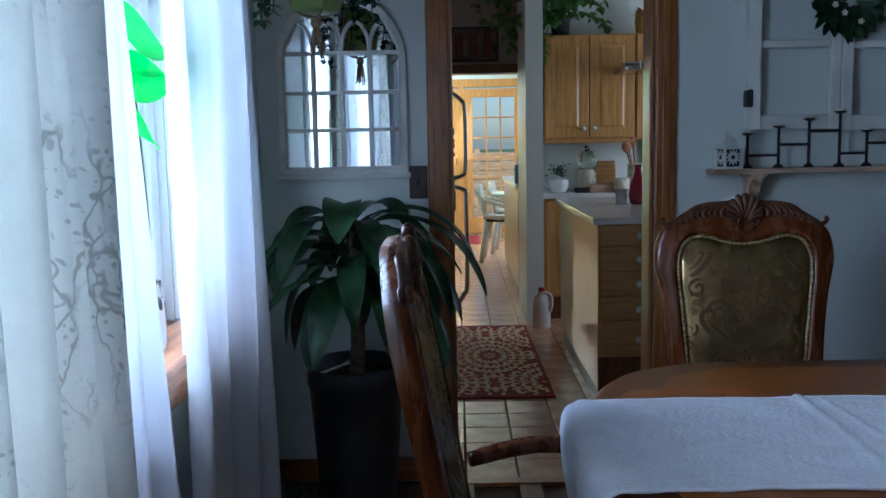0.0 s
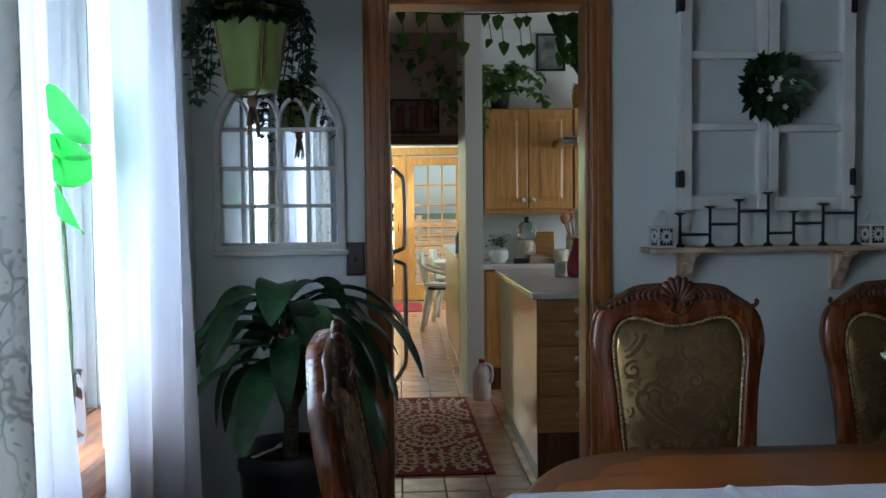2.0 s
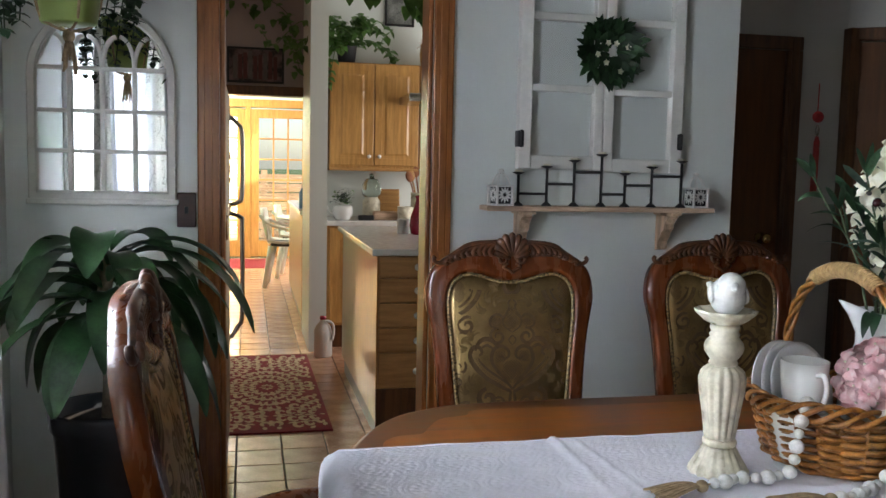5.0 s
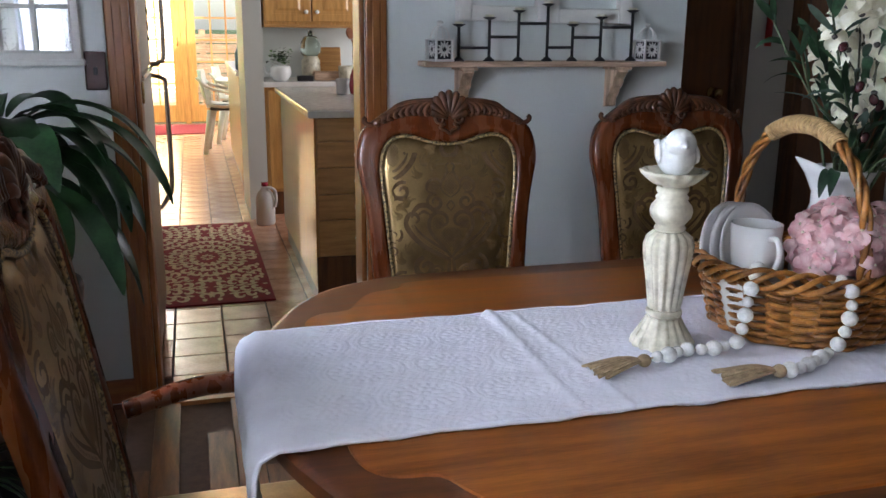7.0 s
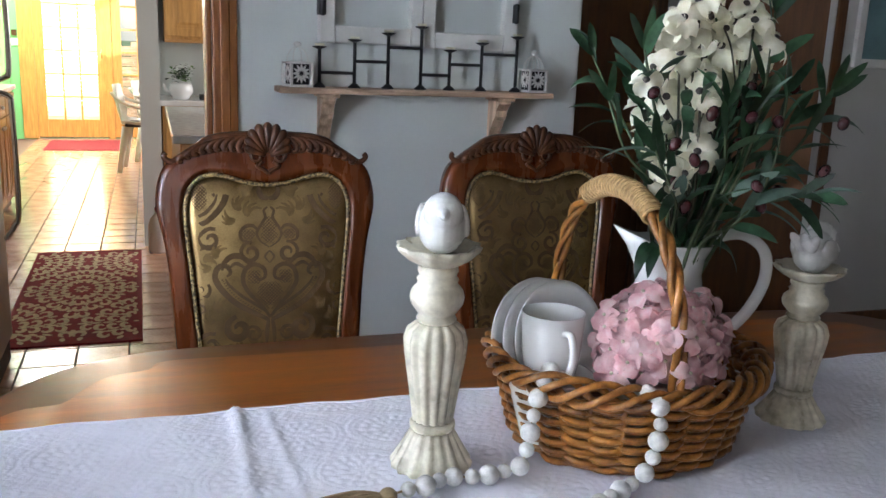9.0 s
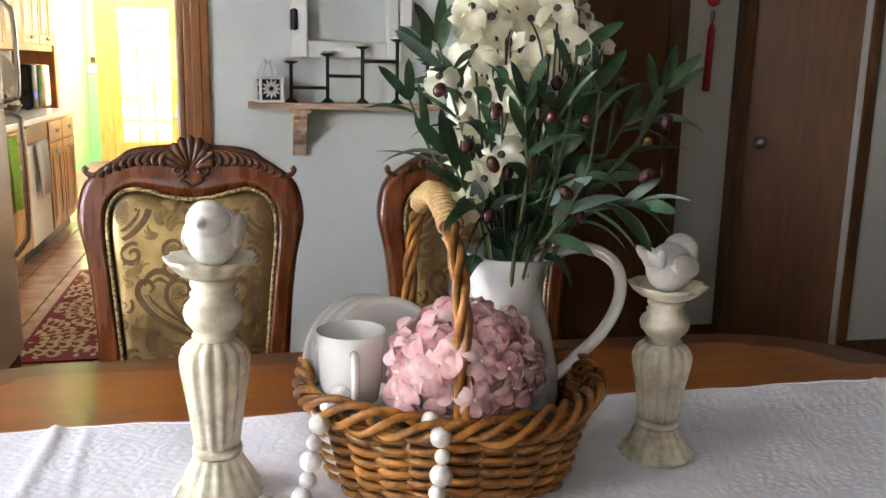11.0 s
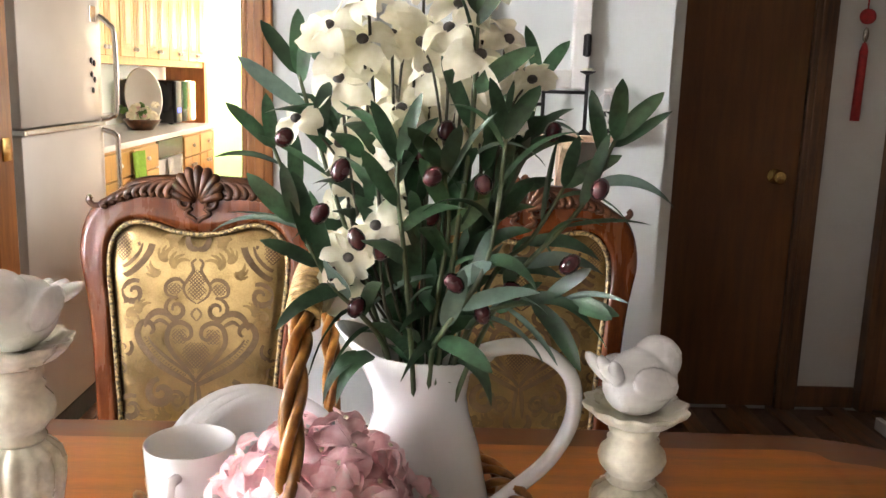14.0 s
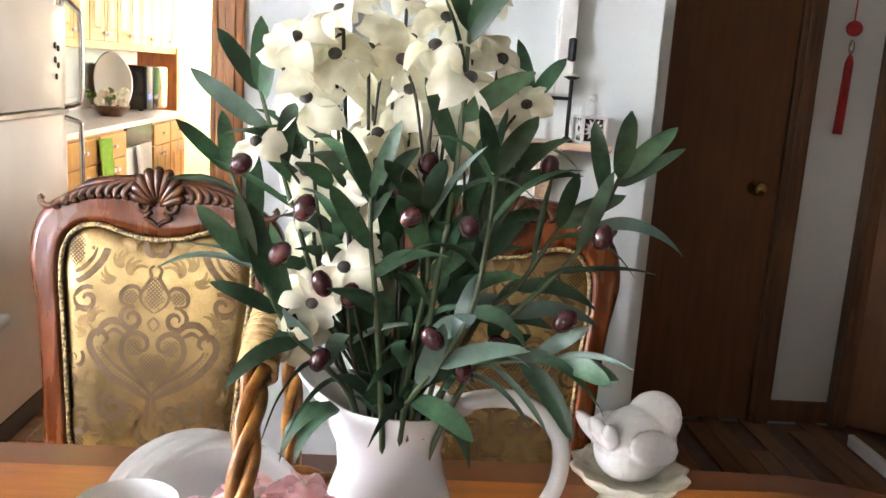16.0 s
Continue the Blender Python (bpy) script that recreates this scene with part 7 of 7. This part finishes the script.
for y, z in ((0.60, 1.33), (0.63, 1.32), (0.60, 1.28), (0.63, 1.26), (0.61, 1.22)):
    part("magnet", ball((0.668, y, z), (0.004, 0.011, 0.012), seg=8), BLACK, d1)
for y in (0.06, 0.66):
    part("foot", lathe([(0.022, 0), (0.022, 0.03)], 12, at=(0.55, y, 0)), BLACK, fr)
    part("foot", lathe([(0.022, 0), (0.022, 0.03)], 12, at=(0.06, y, 0)), BLACK, fr)
part("kick_grille", box((0.59, 0.02, 0.01), (0.655, 0.70, 0.095), 0.004), BLACK, fr, smooth=False)


# run of cabinets on the west wall, fronts to the east
def turned(ob, x, y, z):
    ob.matrix_world = pose(x, y, z, 0, 0, 90)
    return ob


YS = [4.95, 5.45, 5.95, 6.45, 7.05, 7.5, 7.95]
for k, (a, b) in enumerate(zip(YS, YS[1:])):
    w = b - a
    if k == 3:
        dw = thing("dishwasher", (0, 0, 0), "white dishwasher with a dark control panel", "dishwasher")
        part("body", box((0, 0.012, 0.09), (w, 0.6, 0.868), 0.003), PLASTIC, dw, smooth=False)
        part("door", box((0.01, -0.012, 0.10), (w - 0.01, 0.011, 0.74), 0.005), PLASTIC, dw, smooth=False)
        part("control_panel", box((0.01, -0.014, 0.745), (w - 0.01, 0.011, 0.865), 0.004), MICRO, dw, smooth=False)
        part("plinth", box((0.01, 0.05, 0), (w - 0.01, 0.6, 0.09)), BLACK, dw, smooth=False)
        turned(dw, -0.385, a, 0)
        continue
    cab = thing("base_cabinet", (0, 0, 0), "honey oak base cabinet with drawer over a raised-panel door", "cabinet", "base cabinets on the west wall")
    part("body", box((0, 0.0, 0.10), (w, 0.6, 0.868), 0.003), OAK, cab, smooth=False)
    part("plinth", box((0.0, 0.05, 0), (w, 0.6, 0.10)), DOORF, cab, smooth=False)
    dr = part("drawer", box((0.012, -0.02, 0.71), (w - 0.012, 0, 0.85), 0.005), OAK, cab, smooth=False)
    part("knob", ball((w / 2, -0.034, 0.78), (0.014, 0.013, 0.014), seg=10), CERAMIC, dr)
    raised_door(cab, 0.012, w / 2 - 0.004, 0.115, 0.70, 0.0, OAK, knob=(w / 2 - 0.035, 0.64))
    raised_door(cab, w / 2 + 0.004, w - 0.012, 0.115, 0.70, 0.0, OAK, knob=(w / 2 + 0.035, 0.64))
    turned(cab, -0.385, a, 0)
wt2 = thing("kitchen_worktop", (-1.0, 4.4, 0.869), "pale laminate worktop along the west cabinets", "worktop")
part("slab", box((0.002, 0.0, 0), (0.645, 3.58, 0.034), 0.005), COUNTER, wt2, smooth=False)
part("upstand", box((0.002, 0.0, 0.034), (0.02, 3.58, 0.12), 0.003), COUNTER, wt2, smooth=False)
filler = thing("base_cabinet", (-1.0, 4.40, 0), "plain honey oak cabinet beside the fridge", "cabinet", "base cabinets on the west wall")
part("body", box((0.015, 0, 0), (0.60, 0.54, 0.868), 0.003), OAK, filler, smooth=False)
for k, (a, b) in enumerate(((4.95, 5.5), (5.5, 6.05), (6.05, 6.6), (6.6, 7.15), (7.15, 7.7), (7.7, 8.25), (8.25, 8.8))):
    w = b - a
    cab = thing("wall_cabinet", (0, 0, 0), "honey oak wall cabinet with two raised-panel doors", "cabinet", "wall cabinets on the west wall")
    part("body", box((0, 0.0, 0), (w, 0.345, 0.78), 0.003), OAK, cab, smooth=False)
    raised_door(cab, 0.008, w / 2 - 0.004, 0.05, 0.77, 0.0, OAK, knob=(w / 2 - 0.03, 0.10))
    raised_door(cab, w / 2 + 0.004, w - 0.008, 0.05, 0.77, 0.0, OAK, knob=(w / 2 + 0.03, 0.10))
    turned(cab, -0.652, a, 1.335)
post = thing("wooden_post", (-0.80, 8.86, 0.0), "dark honey oak post closing the cabinet run", "post", kind="structure")
part("shaft", box((-0.18, -0.055, 0), (0.16, 0.055, 2.66), 0.006), PINE, post, smooth=False)
mw = thing("microwave", (-0.95, 7.62, 0.903), "black microwave on the worktop with a blue display", "microwave")
part("body", box((0, 0, 0.01), (0.36, 0.56, 0.33), 0.008), MICRO, mw, smooth="auto")
part("door", box((0.36, 0.16, 0.015), (0.385, 0.56, 0.325), 0.006), MICRO, mw, smooth="auto")
part("control_panel", box((0.36, 0.0, 0.015), (0.382, 0.155, 0.325), 0.006), BLACK, mw, smooth="auto")
blue = bpy.data.materials.new("blue_display")
blue.use_nodes = True
blue.node_tree.nodes["Principled BSDF"].inputs["Base Color"].default_value = (0.01, 0.02, 0.2, 1)
blue.node_tree.nodes["Principled BSDF"].inputs["Emission Color"].default_value = (0.03, 0.08, 1, 1)
blue.node_tree.nodes["Principled BSDF"].inputs["Emission Strength"].default_value = 0.6
part("display", box((0.382, 0.03, 0.09), (0.384, 0.12, 0.125)), blue, mw, "glowing blue display", smooth=False)
for x in (0.03, 0.33):
    for y in (0.04, 0.52):
        part("foot", box((x - 0.015, y - 0.015, 0), (x + 0.015, y + 0.015, 0.01)), BLACK, mw, smooth=False)
pl = thing("display_plate", (-0.72, 7.30, 0.903), "oval cream plate standing upright on the worktop", "plate")
bm = lathe([(0.0, 0), (0.09, 0.0), (0.15, 0.016), (0.155, 0.02), (0.145, 0.02), (0.09, 0.006), (0.0, 0.006)], 40, squash=(1.35, 0.9))
bmesh.ops.rotate(bm, cent=(0, 0, 0), matrix=Matrix.Rotation(radians(80), 3, "Y"), verts=bm.verts)
bmesh.ops.translate(bm, vec=(0, 0, 0.21), verts=bm.verts)
bmesh.ops.rotate(bm, cent=(0, 0, 0), matrix=Matrix.Rotation(radians(-50), 3, "Z"), verts=bm.verts)
part("dish", bm, PLASTIC, pl)
fb = thing("flower_basket", (-0.62, 6.95, 0.903), "low dark basket of white and yellow flowers", "flowers")
part("bowl", lathe([(0.07, 0), (0.12, 0.06), (0.125, 0.07), (0.11, 0.065), (0.0, 0.05)], 24), DOORF, fb)
rnd = random.Random(9)
for k in range(22):
    a, r = rnd.uniform(0, 6.28), rnd.uniform(0, 0.13)
    bm = bmesh.new()
    petalled(bm, (r * math.cos(a), r * math.sin(a), rnd.uniform(0.08, 0.17)), 5, (rnd.uniform(-0.5, 1), rnd.uniform(-1, 0.3), 0.7), rnd.uniform(0.03, 0.045), 900 + k)
    part("bloom", bm, (PETAL, PETAL, PINK, POTHOS)[k % 4], fb)


def towel(at, w, L, mat, label):
    t = thing("hand_towel", at, label, "towel")
    bm = bmesh.new()
    g = []
    for i in range(13):
        s = i / 12
        g.append([bm.verts.new((0.014 * math.sin(s * 9), w * (s - 0.5), 0)), bm.verts.new((0.016 + 0.008 * math.sin(s * 9 + 0.4), w * (s - 0.5), -L * 0.5)), bm.verts.new((0.016 + 0.012 * math.sin(s * 9 + 0.8), w * (s - 0.5) * 1.05, -L))])
    for p, q in zip(g, g[1:]):
        for j in range(2):
            bm.faces.new((p[j], p[j + 1], q[j + 1], q[j]))
    ob = part("cloth", bm, mat, t)
    so = ob.modifiers.new("thickness", "SOLIDIFY")
    so.thickness = 0.006
    return t


towel((-0.345, 5.98, 0.84), 0.20, 0.42, TOWELG, "lime green towel hanging on a cabinet door")
towel((-0.352, 6.75, 0.74), 0.30, 0.34, TOWELW, "white towel hanging over the dishwasher")
cof = thing("coffee_maker", (-0.80, 6.2, 0.903), "black coffee maker on the worktop", "coffee maker")
part("body", box((-0.09, -0.1, 0), (0.1, 0.1, 0.03), 0.006), MICRO, cof, smooth="auto")
part("tower", box((-0.09, -0.1, 0.03), (-0.02, 0.1, 0.30), 0.008), MICRO, cof, smooth="auto")
part("head", box((-0.02, -0.1, 0.22), (0.1, 0.1, 0.30), 0.008), MICRO, cof, smooth="auto")

# rug by the doorway
rug = thing("kitchen_rug", (0.235, 5.34, 0), "crimson rug with cream medallion pattern on the tiles", "rug", rz=0.5)
RW, RL = 0.292, 0.875
part("ground_weave", box((-RW, -RL, -0.004), (RW, RL, 0.008), 0.003), RUGR, rug, smooth=False)
bm = bmesh.new()


RUGS = [(0, 0), (-RW, -0.60), (RW, -0.60), (-RW, 0.60), (RW, 0.60), (0, -1.20), (0, 1.20)]


def reach(x, y, c):
    return math.hypot(x - c[0], (y - c[1]) * 0.52)


def petal(x, y, a, L, w):
    """One cream motif of the rug, a drop lying flat at x, y and pointing along a."""
    if abs(x) > RW - 0.022 or abs(y) > RL - 0.022:
        return
    dx, dy = math.cos(a), math.sin(a)
    out = [(-0.5, 0), (-0.25, 0.7), (0.1, 1.0), (0.36, 0.6), (0.5, 0), (0.36, -0.6), (0.1, -1.0), (-0.25, -0.7)]
    bm.faces.new([bm.verts.new((max(-RW + 0.016, min(RW - 0.016, x + dx * u * L - dy * v * w)), y + dy * u * L + dx * v * w, 0.0092)) for u, v in out][::1])


def scroll(c, r, a, size, sense):
    """One cream C-scroll of a medallion, ending in a drop."""
    cx, cy = c[0] + r * math.cos(a), c[1] + r * math.sin(a) / 0.52
    others = min(reach(cx, cy, q) for q in RUGS if q != c)
    if others - reach(cx, cy, c) < 0.030:
        return
    row = []
    for i in range(13):
        t = i / 12
        b = a + sense * (2.4 - 5.2 * t)
        k = size * (1 - 0.45 * t)
        w = 0.0082 * (0.5 + math.sin(math.pi * t))
        x, y = cx + k * math.cos(b), cy + k * math.sin(b) * 1.7
        if abs(x) > RW - 0.022 or abs(y) > RL - 0.022:
            return
        row.append((bm.verts.new((x - w * math.cos(b), y - w * 1.4 * math.sin(b), 0.0092)), bm.verts.new((x + w * math.cos(b), y + w * 1.4 * math.sin(b), 0.0092))))
    for p, q in zip(row, row[1:]):
        bm.faces.new((p[0], q[0], q[1], p[1]))


for c in RUGS:
    for k in range(8):
        petal(c[0] + 0.024 * math.cos(k * 0.7854), c[1] + 0.046 * math.sin(k * 0.7854), k * 0.7854, 0.036, 0.010)
    for r, n, size in ((0.076, 10, 0.021), (0.128, 14, 0.025), (0.182, 18, 0.027), (0.236, 24, 0.027)):
        for k in range(n):
            a = (k + 0.5) * 2 * math.pi / n
            scroll(c, r, a, size, 1 if k % 2 else -1)
            b = a + math.pi / n
            x, y = c[0] + (r + 0.020) * math.cos(b), c[1] + (r + 0.020) * math.sin(b) / 0.52
            if min(reach(x, y, q) for q in RUGS if q != c) - reach(x, y, c) > 0.03:
                petal(x, y, math.atan2(math.sin(b) / 0.6, math.cos(b)), 0.052, 0.013)
part("woven_pattern", bm, RUGC, rug, "cream woven medallions and scrolls", smooth=False)["kind"] = "stuff"

# breakfast corner behind the partition
pen = thing("breakfast_counter", (0.545, 7.25, 0), "honey oak panelled counter behind the partition", "cabinet")
part("side_panel", box((0, 0, 0.09), (0.5, 2.1, 0.90), 0.004), OAK, pen, smooth=False)
part("plinth", box((0.02, 0.02, 0), (0.48, 2.08, 0.09)), DOORF, pen, smooth=False)
pw = thing("counter_top", (0.545, 7.25, 0.901), "white worktop over the oak counter", "worktop")
part("slab", box((-0.02, -0.01, 0), (0.55, 2.13, 0.032), 0.005), COUNTER, pw, smooth=False)
bo = thing("spray_bottle", (0.58, 7.6, 0.934), "blue and white plastic bottle on the counter", "bottle")
part("body", lathe([(0.035, 0), (0.04, 0.01), (0.04, 0.13), (0.02, 0.17), (0.0, 0.17)], 20), BLUEB, bo)
part("cap", lathe([(0.02, 0.171), (0.018, 0.22), (0.0, 0.22)], 16), PLASTIC, bo, "white cap")
tb = thing("breakfast_table", (0.85, 10.0, 0), "small white table in the breakfast corner", "table")
part("tabletop", lathe([(0.40, 0.70), (0.41, 0.715), (0.40, 0.73), (0.0, 0.73)], 36), PLASTIC, tb)
part("pedestal", tube([(0, 0, 0), (0, 0, 0.70)], 0.04, 12), PLASTIC, tb)
part("base", lathe([(0.25, 0), (0.24, 0.02), (0.05, 0.05), (0.0, 0.05)], 28), PLASTIC, tb)


def shell_chair(at, rz):
    c = thing("shell_chair", at, "white moulded plastic armchair with splayed legs", "chair", "white chairs in the breakfast corner", rz)
    bm = bmesh.new()
    g = []
    for i in range(11):
        u = -1 + i / 5
        row = []
        for (y, z, w) in ((-0.22, 0.45, 0.20), (0.0, 0.43, 0.22), (0.17, 0.45, 0.22), (0.22, 0.58, 0.21), (0.25, 0.72, 0.20), (0.265, 0.83, 0.15)):
            row.append(bm.verts.new((u * w, y - 0.05 * u * u * (z > 0.5), z + 0.05 * abs(u) ** 3 * (z < 0.5))))
        g.append(row)
    for p, q in zip(g, g[1:]):
        for j in range(5):
            bm.faces.new((p[j], p[j + 1], q[j + 1], q[j]))
    sh = part("seat_shell", bm, PLASTIC, c)
    so = sh.modifiers.new("thickness", "SOLIDIFY")
    so.thickness = 0.012
    part("cushion", box((-0.18, -0.2, 0.435), (0.18, 0.14, 0.475), 0.015), BLACK, c, "dark seat cushion", smooth="auto")
    for sx in (-1, 1):
        arm = smooth_path([(sx * 0.19, 0.25, 0.76), (sx * 0.235, 0.16, 0.68), (sx * 0.25, 0.0, 0.63), (sx * 0.24, -0.14, 0.61), (sx * 0.22, -0.20, 0.54), (sx * 0.20, -0.21, 0.45)], 5)
        part("armrest", tube(arm, 0.016, 8), PLASTIC, c)
        for y0, y1 in ((-0.16, -0.22), (0.13, 0.20)):
            part("leg", tube([(sx * 0.17, y0, 0.44), (sx * 0.20, y1, 0.0)], [0.036, 0.024], 8, flat=0.6), PLASTIC, c)
    return c


shell_chair((0.52, 9.75, 0), 84)
shell_chair((0.68, 10.5, 0), 80)
shell_chair((1.35, 9.3, 0), -60)
dm = thing("door_mat", (-0.14, 11.85, 0), "dull red mat before the garden doors", "mat")
part("mat", box((-0.42, -0.5, -0.004), (0.5, 0.5, 0.010), 0.004), RUGR, dm, smooth=False)
sp = thing("wall_switch", (-0.90, 12.598, 1.12), "white light switch plate on the green wall", "switch plate")
part("plate", box((-0.10, -0.012, 0), (0.06, 0, 0.09), 0.003), PLASTIC, sp, smooth=False)
part("thermostat", box((-0.06, -0.02, 0.12), (0.0, 0, 0.19), 0.003), DOORF, sp, smooth=False)

# ---- floor pieces ----
def tile_mesh(w, d):
    bm = box((-w / 2, -d / 2, -0.010), (w / 2, d / 2, 0.0), 0.0025)
    me = bpy.data.meshes.new("tile")
    bm.to_mesh(me)
    bm.free()
    me.materials.append(TILE)
    return me


TS = 0.203
tm = tile_mesh(TS - 0.006, TS - 0.006)
bm_rest = bmesh.new()
for i in range(-4, 10):
    for j in range(0, 46):
        x, y = 0.075 + (i + 0.5) * TS, 3.414 + (j + 0.5) * TS
        if x > 1.95 or (y < 3.56 and not 0.08 < x < 0.75):
            continue
        if -1 <= i <= 3 and j < 40:
            ob = new("tile", tm)
            ob.location = (x, y, 0.0)
            ob.parent = floor_kitchen
        else:
            box((x - TS / 2 + 0.003, y - TS / 2 + 0.003, -0.010), (x + TS / 2 - 0.003, y + TS / 2 - 0.003, 0.0), 0, bm_rest)
part("tile_field", bm_rest, TILE, floor_kitchen, smooth=False)["kind"] = "stuff"
PW = 0.083
bmp = box((-PW / 2 + 0.0012, -0.6 + 0.001, -0.014), (PW / 2 - 0.0012, 0.6 - 0.001, 0.0), 0.0018)
pm = bpy.data.meshes.new("plank")
bmp.to_mesh(pm)
bmp.free()
pm.materials.append(PLANK)
for i in range(64):
    x = -0.64 + PW * (i + 0.5)
    if x > 4.5:
        break
    off = (i * 0.47) % 1.2
    for j in range(-1, 5):
        y = -1.0 + off + j * 1.2 + 0.0
        hi = 3.36 if x < 2.0 else 4.52
        if y - 0.6 < -1.55 or y + 0.6 > hi + 0.35:
            continue
        if y + 0.6 > hi:
            y = hi - 0.6 + 0.0002 * (i % 7)
            z = -0.0006
        else:
            z = 0.0
        ob = new("plank", pm)
        ob.location = (x, y, z)
        ob.parent = floor_dining if y < 3.2 else floor_hall
